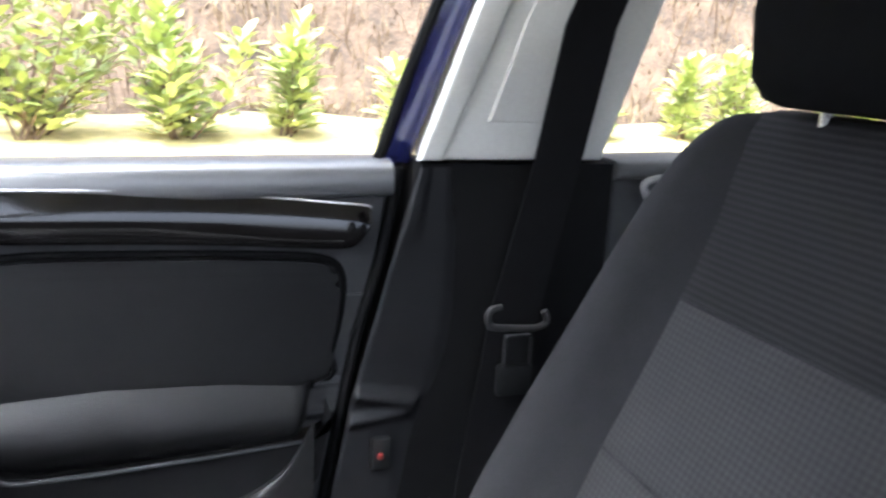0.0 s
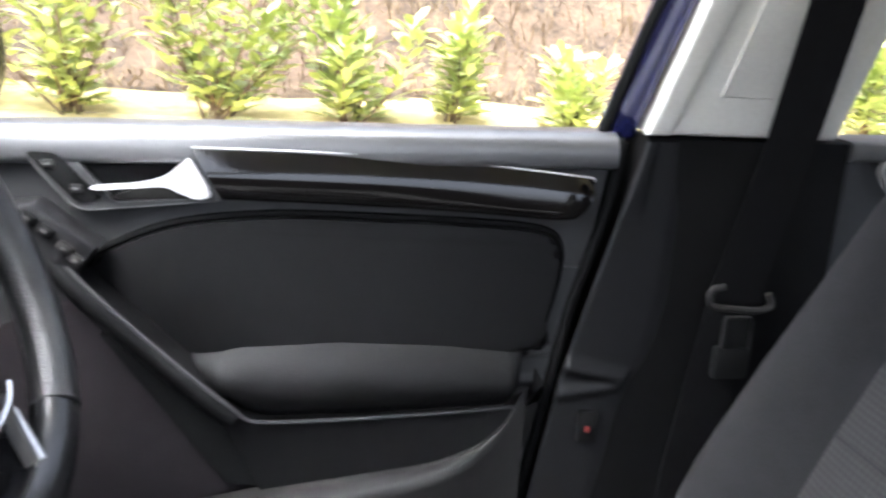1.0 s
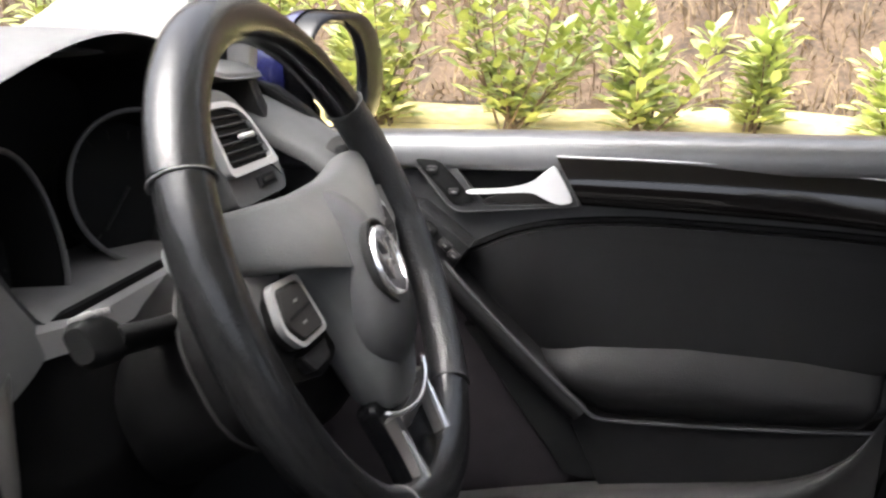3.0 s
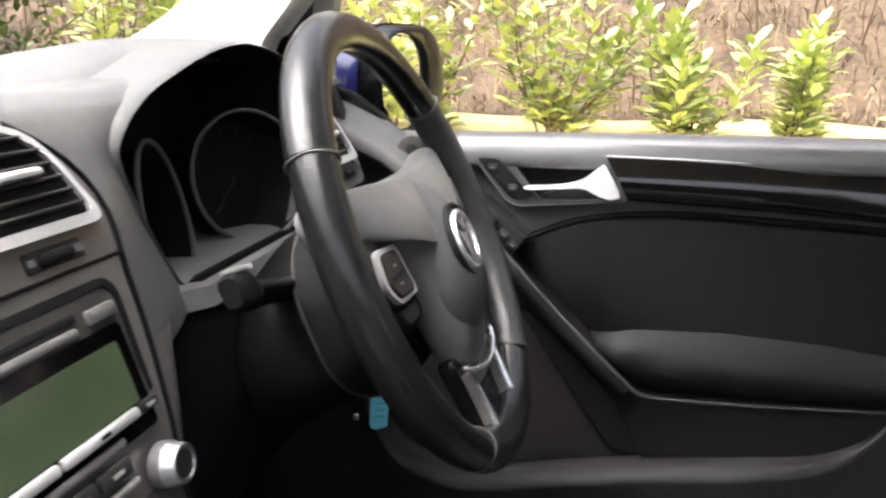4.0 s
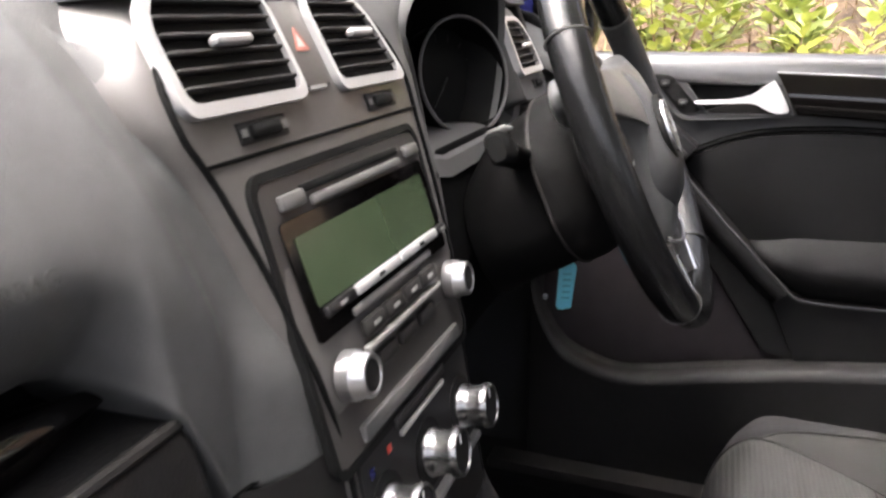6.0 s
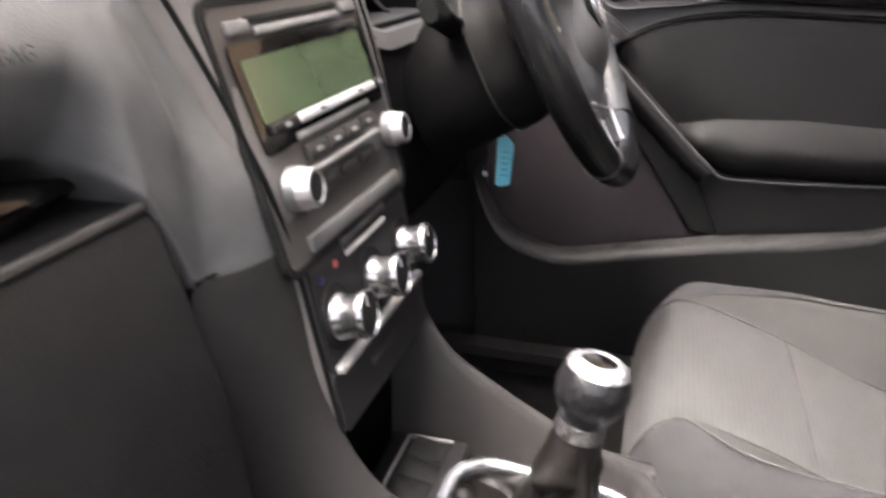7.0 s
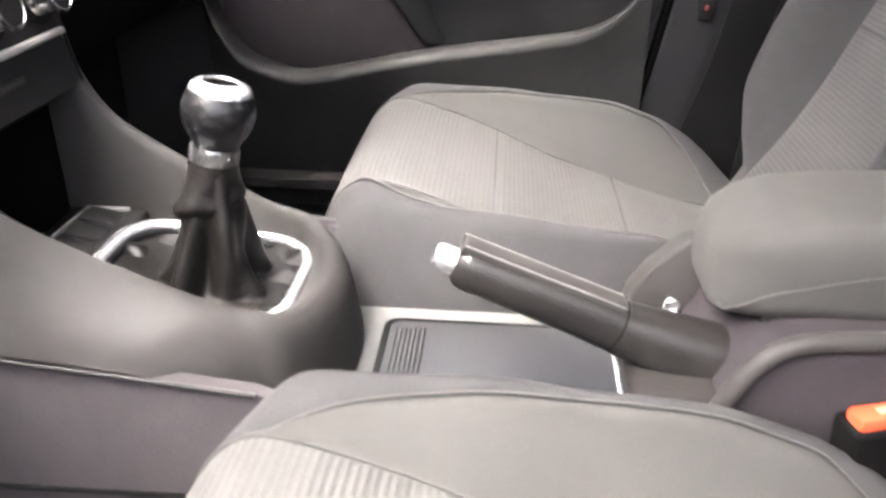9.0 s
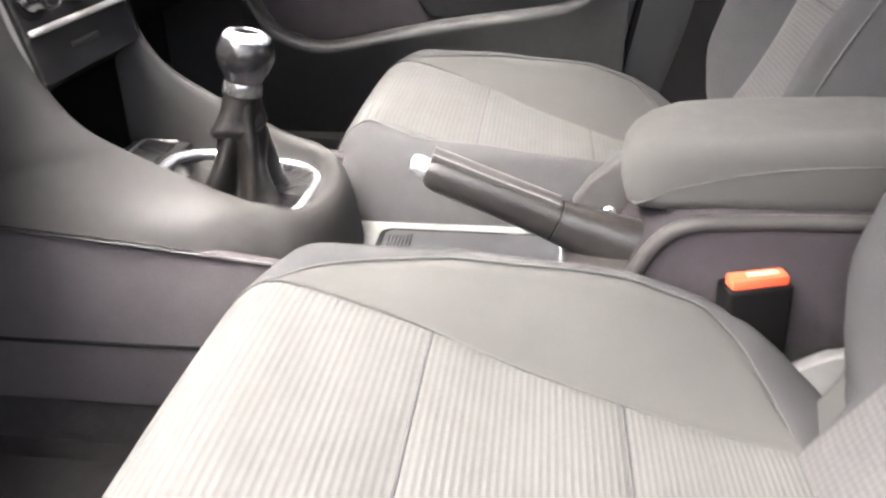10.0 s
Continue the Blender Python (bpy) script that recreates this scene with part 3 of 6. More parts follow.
for cx, cz in ((-0.086, 0.938), (-0.060, 0.913)):
    part("lock_button", rbox((cx, 0.6985, cz), (0.012, 0.004, 0.009), 0.002), HARD, door)
    part("switch_print", rbox((cx, 0.6963, cz), (0.006, 0.0006, 0.002), 0, 1), PRINT, door)
# padded insert above the armrest
ins = sl([(-0.052, 0.822), (-0.020, 0.850), (0.043, 0.872), (0.137, 0.882), (0.230, 0.881), (0.353, 0.877), (0.439, 0.870), (0.462, 0.852), (0.462, 0.812), (0.450, 0.758), (0.437, 0.724), (0.25, 0.720), (0.05, 0.72), (0.0, 0.765)], 5, True)
dp("padded_insert", [(a, b) for a, b in ins], 0.703, 0.72, VINYL, 0.007, "padded black vinyl insert", 3)
def widened(loop, d):
    """A loop of (x, z) drawn outwards by d."""
    out = []
    for k, (a, b) in enumerate(loop):
        e = V((loop[(k + 1) % len(loop)][0] - loop[k - 1][0], loop[(k + 1) % len(loop)][1] - loop[k - 1][1], 0)).normalized()
        out.append((a - e.y * d, b + e.x * d))
    return out


side = 1 if sum(p[0] * q[1] - q[0] * p[1] for p, q in zip(ins, ins[1:] + ins[:1])) < 0 else -1
part("insert_groove", tube([V((a, 0.7155, b)) for a, b in widened(ins, side * 0.0045)], 0.0046, 8, True), RUBBER, door, "black recessed joint round the insert")
part("panel_joint", rbox((0.478, 0.7152, 0.828), (0.030, 0.003, 0.0022), 0.0008, 1), SOFT, door, "fine moulded joint line")
# armrest bolster
def arm_fn(u, v):
    x = 0.045 + 0.389 * u
    zt = interp([(0.045, 0.728), (0.10, 0.742), (0.21, 0.747), (0.333, 0.742), (0.44, 0.730)], x)
    zb = interp([(0.045, 0.712), (0.075, 0.69), (0.10, 0.672), (0.13, 0.660), (0.245, 0.661), (0.44, 0.668)], x)
    end = min(1, u / 0.10, (1 - u) / 0.05)
    bulge = 0.052 * max(0, math.sin(math.pi * (0.10 + 0.80 * v))) ** 0.6 * max(0, end) ** 0.5
    return V((x - 0.014 * (1 - v) * u ** 3, 0.708 - bulge, zb + (zt - zb) * v))
part("armrest", sheet(arm_fn, 40, 14), VINYL, door, "padded black door armrest", 60)
def pull_fn(u, v):
    """The shallow groove that carries the armrest's line over the door's trailing edge."""
    z = 0.672 + 0.056 * v
    x0 = interp([(0.67, 0.425), (0.73, 0.438)], z)
    x1 = interp([(0.67, 0.459), (0.73, 0.468)], z)
    lip = math.exp(-((v - 0.20) / 0.10) ** 2) + 0.8 * math.exp(-((v - 0.86) / 0.09) ** 2)
    return V((x0 + (x1 - x0) * u, 0.7145 - 0.007 * lip * (1 - 0.35 * u), z))
part("pull_groove", sheet(pull_fn, 12, 30), DOORGREY, door, "shallow moulded groove with two soft lips", 80)
# lower panel and pocket
lowp = sl([(0.06, 0.705), (0.09, 0.672), (0.13, 0.657), (0.245, 0.658), (0.43, 0.664), (0.450, 0.70)], 4) + sl([(0.438, 0.62), (0.41, 0.58), (0.36, 0.56), (0.130, 0.555)], 4)
dp("lower_panel", lowp, 0.679, 0.72, VINYL, 0.005)
pk = [(-0.245, 0.65), (-0.232, 0.607), (-0.198, 0.553), (-0.144, 0.528), (-0.09, 0.523), (0.034, 0.548), (0.134, 0.567), (0.242, 0.582), (0.335, 0.598), (0.395, 0.632), (0.430, 0.690)]
pks = smooth_line([(a, 0, b) for a, b in pk], 5)
def pocket_fn(u, v):
    i = u * (len(pks) - 1)
    p = pks[int(i)].lerp(pks[min(int(i) + 1, len(pks) - 1)], i % 1)
    # rim, then down the outer face to the sill
    prof = [(0.0, 0.690, 0.0), (0.12, 0.660, 0.004), (0.22, 0.642, 0.0), (0.30, 0.637, -0.010), (0.40, 0.640, -0.024), (0.55, 0.645, -0.05), (1.0, 0.672, None)]
    vs = [q[0] for q in prof]
    y = float(np.interp(v, vs, [q[1] for q in prof]))
    flush = ease([(0.70, 0), (0.82, 0.45), (0.92, 0.85), (1.0, 1.0)], u)
    y += (0.6755 - y) * flush
    if v <= 0.55:
        dz = float(np.interp(v, vs[:-1], [q[2] for q in prof[:-1]]))
        z = p.z + dz
    else:
        z = p.z - 0.05 + (0.335 - (p.z - 0.05)) * (v - 0.55) / 0.45
    return V((p.x, y, z))
part("pocket_rim", sheet(lambda u, v: pocket_fn(u, 0.47 * v), 60, 16), HARD, door, "rounded dark pocket rim", 60)
part("door_pocket", sheet(lambda u, v: pocket_fn(u, 0.46 + 0.54 * v), 60, 10), HARD, door, "moulded dark door pocket", 60)
part("pocket_lining", prism([(-0.24, 0.50), (-0.24, 0.72), (-0.05, 0.80), (0.12, 0.60), (0.12, 0.52)], "y", 0.7125, 0.72, 0.002), LINING, door, "dark lining behind the pocket")
# diagonal grab rail with the window switches
rail = [V((-0.105, 0.672, 0.885)), V((-0.058, 0.655, 0.828)), V((0.0, 0.655, 0.766)), V((0.06, 0.658, 0.706)), V((0.10, 0.662, 0.668))]
def rail_section(p, d):
    n = V((-d.z, 0, d.x))
    return [p + n * a + V((0, b, 0)) for a, b in ((0.006, 0.046), (0.0065, 0.010), (0.0055, 0.002), (0.002, -0.003), (-0.004, -0.005), (-0.010, -0.004), (-0.016, 0.001), (-0.022, 0.012), (-0.028, 0.03), (-0.032, 0.05))]
sm = smooth_line(rail, 6)
steps = [(p, (sm[min(i + 1, len(sm) - 1)] - sm[max(i - 1, 0)]).normalized()) for i, p in enumerate(sm)]
part("grab_rail", loft([rail_section(p, d) for p, d in steps]), VINYL, door, "diagonal black grab rail", 70)
edge = [p + V((-d.z, -0.0005, d.x)) * 0.0052 for p, d in steps[4:-2]] + [V((x, y, z)) for x, y, z in ((0.112, 0.664, 0.6635), (0.135, 0.668, 0.6585), (0.19, 0.671, 0.6575), (0.245, 0.672, 0.6590), (0.34, 0.674, 0.6625), (0.420, 0.678, 0.6660))]
# Paler bar paints in the highlight along the rail and armrest edge.
part("edge_glint", tube(smooth_line(edge, 4), 0.0024, 8), DOORGREY, door, "edge of rail and armrest with its highlight in paler grey")
part("rail_underside", prism([(-0.045, 0.752), (0.083, 0.568), (0.131, 0.560), (0.062, 0.694), (-0.005, 0.757)], "y", 0.694, 0.716, 0.003), DARK, door)
dp("switch_panel", sl([(-0.118, 0.902), (-0.092, 0.905), (-0.034, 0.860), (-0.058, 0.826), (-0.075, 0.845)], 1, True), 0.655, 0.70, PILLARMAT, 0.004, "dark grey window switch panel")
for cx, cz in ((-0.094, 0.893), (-0.079, 0.880), (-0.062, 0.862), (-0.052, 0.850)):
    part("window_switch", rbox((cx, 0.652, cz), (0.016, 0.008, 0.011), 0.003, 2, pose(0, 0, 0, 0, 40, 0)), DARK if cx < -0.07 else HARD, door, "black window switch")
    part("switch_print", rbox((cx, 0.6477, cz), (0.005, 0.0006, 0.0018), 0, 1, pose(0, 0, 0, 0, 40, 0)), PRINT, door)
# front corner of the door with the mirror adjuster
part("mirror_knob_base", lathe([(0.020, 0), (0.020, 0.003), (0.017, 0.004)], axes((-0.190, 0.690, 0.955), (1, 0, 0), (0.3, -0.9, 0.3)), 24), TRIM, door, "round mirror control")
part("mirror_knob", lathe([(0.007, 0), (0.008, 0.014), (0.006, 0.016)], axes((-0.190, 0.687, 0.956), (1, 0, 0), (0.3, -0.9, 0.3)), 14), DARK, door)
def cheek_ring(x, z):
    return [V((x, 0.668, z - 0.040)), V((x, 0.664, z - 0.026)), V((x, 0.668, z - 0.018)), V((x, 0.706, z + 0.004)), V((x, 0.722, z + 0.004)), V((x, 0.722, z - 0.06))]
part("front_cheek", loft([cheek_ring(x, z) for x, z in ((-0.44, 1.050), (-0.36, 1.034), (-0.29, 1.012), (-0.23, 0.985), (-0.195, 0.962), (-0.172, 0.940), (-0.162, 0.922))]), SOFT, door, "grey sloping front corner of the door top", 50)
part("corner_cover", prism([(-0.312, 0.955), (-0.20, 0.962), (-0.245, 1.000), (-0.280, 1.026), (-0.312, 1.034)], "y", 0.712, 0.74, 0.006, 3), RUBBER, door, "black corner cover behind the mirror")
part("corner_filler", prism([(-0.50, 0.97), (-0.340, 0.97), (-0.328, 1.165), (-0.42, 1.125), (-0.50, 1.07)], "y", 0.722, 0.745, 0.004), RUBBER, door, "black filler in the window's front corner")
# Beige trim in a darker grey: the post's shade is in its colour.
part("window_post", prism([(-0.343, 0.975), (-0.314, 0.975), (-0.292, 1.20), (-0.324, 1.20)], "y", 0.708, 0.735, 0.005), PALE, door, "slim beige post in the window's front corner, darkened for shade")
# painted window frame
fr = [(0.510, 0.980), (0.548, 0.980), (0.60, 1.13), (0.71, 1.41), (0.68, 1.41), (0.565, 1.135)]
dp("window_frame", fr, 0.725, 0.765, BLUE, 0.006, "dark blue painted window frame")
part("frame_seal", tube(smooth_line([(0.508, 0.728, 0.98), (0.560, 0.728, 1.13), (0.675, 0.72, 1.41)], 5), 0.007, 8), RUBBER, door)
dg = part("window_glass", prism([(-0.42, 0.985), (0.52, 0.985), (0.66, 1.41), (0.10, 1.41), (-0.30, 1.16)], "y", 0.748, 0.752, 0), GLASS, door)
dg.visible_shadow = False
part("outer_skin", prism([(-0.50, 0.30), (-0.50, 0.95), (0.54, 0.965), (0.45, 0.30)], "y", 0.80, 0.86, 0.02, 3), BLUE, door, "dark blue outer door skin")

# ---- door mirror ----
dm = thing("door_mirror", "black and dark blue door mirror with a bright glass", "door mirror")
mm = axes((-0.235, 0.905, 1.035), (0, 1, 0), (1, -0.22, 0.02))
def mring(sc, h):
    return [mm @ V((a * sc, b * sc, h)) for a, b in rrect(0.25, 0.165, 0.078, 8)]
def mglass(h, k=1.0):
    """The glass sits towards the car; a broad black lip rounds the outer end."""
    return [mm @ V((-0.046 + a * k, -0.002 + b * k, h)) for a, b in rrect(0.142, 0.134, 0.058, 8)]
def mlip(f, h):
    return [p.lerp(q, f) for p, q in zip(mglass(h, 1.04), mring(1.0, h))]
part("housing", loft([mring(0.45, -0.13), mring(0.8, -0.10), mring(0.97, -0.060), mring(1.0, -0.036), mlip(0.90, -0.016), mlip(0.70, -0.005), mlip(0.42, 0.001), mlip(0.12, 0.002), mlip(0.0, -0.002), mglass(-0.012)], caps=False), SHELL, dm, "glossy black mirror housing", 70)
part("mirror_glass", loft([mglass(-0.012), mglass(-0.008)]), MIRROR, dm, "silvered mirror glass")
part("blue_cap", loft([mring(0.5, -0.136), mring(0.85, -0.103), mring(1.02, -0.048), mring(1.025, -0.034)], caps=False), BLUE, dm, "dark blue painted cap")
part("mirror_foot", rbox((-0.305, 0.80, 0.985), (0.09, 0.12, 0.05), 0.02, 3), SHELL, dm, "black mirror arm")
part("cap_end", rbox((-0.352, 0.885, 1.043), (0.075, 0.06, 0.085), 0.022, 4), BLUE, dm, "dark blue inner end of the cap")


# ---- dashboard ----
dash = thing("dashboard", "dark grey soft-touch dashboard with glovebox and vents", "dashboard")


FACE = [(1.052, -0.2835), (1.018, -0.2650), (0.983, -0.2465), (0.917, -0.2215), (0.845, -0.196), (0.75, -0.178), (0.66, -0.160), (0.60, -0.150)]


def face_x(z):
    return interp(sorted(FACE), z)


def half_w(z):
    return interp([(0.60, 0.098), (0.70, 0.101), (0.78, 0.104), (0.82, 0.110), (0.86, 0.119), (0.90, 0.127), (0.95, 0.141), (0.975, 0.153), (0.99, 0.153), (1.005, 0.148), (1.02, 0.137), (1.035, 0.118), (1.045, 0.098), (1.06, 0.090)], z)


def half_r(z):
    return half_w(z) - interp([(0.90, 0), (0.95, 0.008), (0.98, 0.015), (1.05, 0.012)], z)


def pad_section(y):
    """The dash front's outline (x, z) across the car: a slot above the glovebox that closes beside the stack."""
    zt = 1.062
    up = [(-0.84, 0.95), (-0.84, 1.03), (-0.70, 1.046), (-0.55, zt - 0.006), (-0.43, zt - 0.001), (-0.370, zt - 0.007), (-0.330, zt - 0.020), (-0.298, 1.020), (-0.272, 0.993), (-0.251, 0.965), (-0.238, 0.942)]
    zend = interp([(-0.30, 0.893), (-0.240, 0.893), (-0.226, 0.889), (-0.216, 0.882), (-0.206, 0.872), (-0.197, 0.859), (-0.188, 0.840), (-0.180, 0.822), (-0.171, 0.801), (-0.165, 0.798)], y)
    lx = lambda z: interp([(0.79, -0.216), (0.835, -0.217), (0.862, -0.219), (0.89, -0.223), (0.915, -0.227), (0.945, -0.236)], z)
    out = [(lx(0.945 + (zend - 0.945) * f), 0.945 + (zend - 0.945) * f) for f in (0.35, 0.7, 0.92)]
    k = min(1, max(0, (zend - 0.862) / 0.025))
    out = [(a - 0.030 * k * ((0.945 - b) / (0.945 - zend)) ** 1.8, b) for a, b in out]
    return up + out + [(lx(zend) - 0.004 - 0.030 * k, zend - 0.003), (lx(zend) - 0.05, zend - 0.006), (lx(zend) - 0.14, zend - 0.008)]


def pad_place(x, y, z):
    """A soft ridge runs down the pad; beyond it the pad falls back to the stack's edge."""
    t = max(0, (y + 0.16) / 0.022)
    high = ease([(0.855, 0), (0.895, 1), (1.02, 1), (1.045, 0)], z) if x > -0.32 else 0
    crest = interp([(0.86, -0.160), (0.893, -0.168), (0.917, -0.175), (0.945, -0.182), (1.0, -0.187)], z)
    x += high * (0.0025 * math.exp(-((y - crest) / 0.010) ** 2) - 0.009 * ease([(crest, 0), (-0.146, 1)], y))
    if t and x > -0.30:
        x += (face_x(z) - 0.005 - 0.007 * high - x) * (1 - max(0, 1 - t) ** 1.6)
    g = min(1, max(0, (1.052 - z) / 0.012))
    return V((x, y + g * t * (-0.0015 - half_w(z) + 0.138), z))


rings = []
for y in [-0.70, -0.60, -0.50, -0.42, -0.36, -0.31, -0.28] + [-0.26 + 0.0025 * i for i in range(41)] + [-0.157 + 0.00237 * i for i in range(9)]:
    rings.append([pad_place(q.x, y, q.y) for q in smooth_line([(c[0], c[1], 0) for c in pad_section(y)], 6)])
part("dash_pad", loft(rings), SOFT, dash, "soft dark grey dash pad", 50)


def top_section(y):
    hood = math.exp(-((y - 0.385) / 0.168) ** 4)
    zt = 1.060 + 0.034 * hood
    xf = interp([(0.07, -0.277), (0.12, -0.312), (0.50, -0.312), (0.56, -0.29)], y)
    return [(-0.84, 0.95), (-0.84, 1.03), (-0.70, 1.046), (-0.55, 1.054 + 0.006 * hood), (-0.43, 1.060 + 0.020 * hood), (xf - 0.05, zt - 0.003), (xf - 0.020, zt - 0.007), (xf - 0.006, zt - 0.0125), (xf, zt - 0.018), (xf - 0.010, zt - 0.025), (-0.42, zt - 0.034)]


rings = []
for i in range(61):
    y = -0.1385 + 0.8385 * i / 60
    rings.append([V((q.x, y, q.y)) for q in smooth_line([(a, b, 0) for a, b in top_section(y)], 4)])
part("dash_top", loft(rings), SOFT, dash, "matt grey dash top with a hood over the dials", 50)

# glovebox side
part("recess_back", prism([(-0.36, 0.80), (-0.36, 0.90), (-0.30, 0.90), (-0.30, 0.80)], "y", -0.70, -0.15, 0.003), DARK, dash)
part("gloss_strip", tube([V((-0.258, -0.68 + 0.475 * i / 12, 0.866)) for i in range(13)], [0.016] * 11 + [0.012, 0.004], 18), GLOSS, dash, "glossy black strip in the recess")
gb = [(-0.225, 0.856), (-0.216, 0.846), (-0.185, 0.74), (-0.17, 0.64), (-0.18, 0.60), (-0.30, 0.58), (-0.32, 0.856)]
# Lid colour holds the shade of the pad that overhangs it.
part("glovebox_lid", prism(gb, "y", -0.69, -0.192, 0.006, 2), VINYL, dash, "plastic glovebox lid, darkened for the shade under the pad")
# Lip in lighter plastic than the lid paints the highlight on its edge.
part("lid_lip", tube([V((-0.2235, -0.688, 0.8545)), V((-0.2235, -0.44, 0.8545)), V((-0.2235, -0.196, 0.8545))], 0.0035, 8), TRIM, dash, "rounded upper edge of the glovebox lid, paler for its highlight")
part("glovebox_latch", lathe([(0.014, 0), (0.014, 0.004), (0.011, 0.006)], axes((-0.178, -0.36, 0.70), (0, 1, 0), (1, 0, 0.25)), 18), DARK, dash)
part("dash_lower", rbox((-0.40, -0.45, 0.60), (0.22, 0.50, 0.06), 0.02), DARK, dash)
part("cheek_joint", tube([V((-0.2145 + 0.021 * (i / 18) ** 1.6, -0.170 + 0.064 * i / 18, 0.8015)) for i in range(19)], 0.0014, 6), RUBBER, dash)


def ag(parent):
    """Embossed lettering on the dash pad."""
    cu = bpy.data.curves.new("airbag_lettering", "FONT")
    cu.body, cu.size, cu.extrude = "AIRBAG", 0.0108, 0.0004
    cu.align_x = "CENTER"
    tmp = new("tmp", cu)
    me = bpy.data.meshes.new_from_object(tmp.evaluated_get(bpy.context.evaluated_depsgraph_get()))
    bpy.data.objects.remove(tmp)
    me.materials.clear()
    me.materials.append(EMBOSS)
    ob = new("airbag_lettering", me)
    ob.parent = parent
    ob.matrix_basis = axes((-0.2290, -0.262, 0.934), (0, 1, 0), (1, 0, 0.36))
    ob["label"] = "embossed dark AIRBAG lettering"
    return ob


ag(dash)

# ---- centre stack ----
stack = thing("centre_stack", "dark centre stack with vents and trim panels", "centre stack")
def on_face(y, z, off=0.0):
    """A pose on the stack's face: local x across, y up the face, z out of it."""
    d = V((face_x(z + 0.01) - face_x(z - 0.01), 0, 0.02)).normalized()
    n = V((d.z, 0, -d.x))
    return axes(V((face_x(z), y, z)) + n * off, (0, 1, 0), n)


rings = []
for i in range(32):
    z = 0.666 + (1.0435 - 0.666) * i / 31
    w, r, x = half_w(z), half_r(z), face_x(z)
    rings.append([V((x - 0.12, -w - 0.03, z)), V((x - 0.012, -w - 0.006, z)), V((x - 0.003, -w, z)), V((x, -w + 0.008, z)), V((x, r - 0.008, z)), V((x - 0.003, r, z)), V((x - 0.012, r + 0.006, z)), V((x - 0.12, r + 0.03, z))])
part("stack_body", loft(rings), STACKMAT, stack, "dark grey plastic stack body", 60)
for s, fn in ((-1, half_w), (1, half_r)):
    part("edge_seam", tube([on_face(s * (fn(z) - 0.002), z, -0.0004).translation for z in (0.66 + 0.382 * i / 32 for i in range(33))], 0.0018, 6), RUBBER, stack)
part("face_seam", tube([on_face(-0.142 + 0.274 * i / 12, 0.958, 0.0002).translation for i in range(13)], 0.0012, 6), RUBBER, stack)


def flat_loop(loop, y, z, off):
    """A loop of (across, up) about (y, z), laid on the bent face."""
    out = []
    for a, b in loop:
        zz = z + b * 0.965
        m = on_face(y + a, zz, off)
        out.append(m.translation.copy())
    return out


def face_ring(outer, inner, y, z, lo, hi):
    return_loops = [flat_loop(outer, y, z, lo), flat_loop(outer, y, z, hi), flat_loop(inner, y, z, hi), flat_loop(inner, y, z, lo)]
    bm = bmesh.new()
    rows = [[bm.verts.new(p) for p in r] for r in return_loops]
    n = len(outer)
    for a, b in zip(rows, rows[1:] + rows[:1]):
        for i in range(n):
            bm.faces.new((a[i], a[(i + 1) % n], b[(i + 1) % n], b[i]))
    return bm


def face_plate(loop, y, z, lo, hi):
    bm = loft([flat_loop(loop, y, z, lo), flat_loop(loop, y, z, hi)])
    return bm


def fbox(y, z, w, h, d, off=0.0, b=0.0015, seg=2):
    """A rounded block on the stack's face."""
    return moved(rbox((0, 0, 0), (w, h, d), b, seg), on_face(y, z, off))


def vent(s, inner, low, high):
    """An air vent with a slanted outer side: chrome frame, dark throat, slats, slider and wheel."""
    t = thing("air_vent", "slant-sided dash air vent with a satin chrome frame", "air vent", group="dash vents")
    z, h = 1.0095, 0.063
    out = round_poly([(inner, -h / 2), (inner, h / 2), (high, h / 2), (low, -h / 2)], (0.012, 0.018, 0.030, 0.012))
    g = 0.0045
    inn = round_poly([(inner + s * g, -h / 2 + 0.0065), (inner + s * g, h / 2 - 0.0035), (high - s * 0.003, h / 2 - 0.0035), (low - s * 0.0075, -h / 2 + 0.0065)], (0.008, 0.011, 0.030, 0.008))
    if s < 0:
        out, inn = out[::-1], inn[::-1]
    part("frame", face_ring(out, inn, 0, z, -0.002, 0.005), SILVER, t, "satin chrome vent frame")
    part("throat", face_plate(inn, 0, z, 0.0005, 0.0015), DARK, t)
    for k in range(6):
        b = -0.0185 + 0.0083 * k
        e = low + (high - low) * (b + h / 2) / h - s * (0.008 + (0.006 if k == 5 else 0))
        part("slat", fbox((inner + s * 0.008 + e) / 2, z + b * 0.965, abs(e - inner) - 0.008, 0.0026, 0.006, 0.0035, 0.001, 1), TRIM, t)
    m = (inner + low) / 2
    part("slider", fbox(m, z + 0.002, 0.034, 0.006, 0.008, 0.008, 0.0028, 2), SILVER, t, "silver slider tab")
    part("wheel_recess", fbox(m + 0.004, 0.969, 0.048, 0.012, 0.002, 0.0006, 0.0009, 2), HARD, t)
    part("thumb_wheel", fbox(m + 0.004, 0.969, 0.030, 0.0085, 0.006, 0.002, 0.003, 2), DARK, t, "ribbed black thumb wheel")
    part("wheel_print", fbox(m + 0.024, 0.969, 0.007, 0.005, 0.001, 0.0018, 0, 1), PRINT, t)
    part("wheel_print", fbox(m - 0.016, 0.969, 0.005, 0.004, 0.001, 0.0018, 0, 1), PRINT, t)
    return t


vent(-1, -0.028, -0.148, -0.146)
vent(1, 0.015, 0.126, 0.101)
hz = thing("hazard_switch", "grey hazard warning switch with a red triangle", "switch")
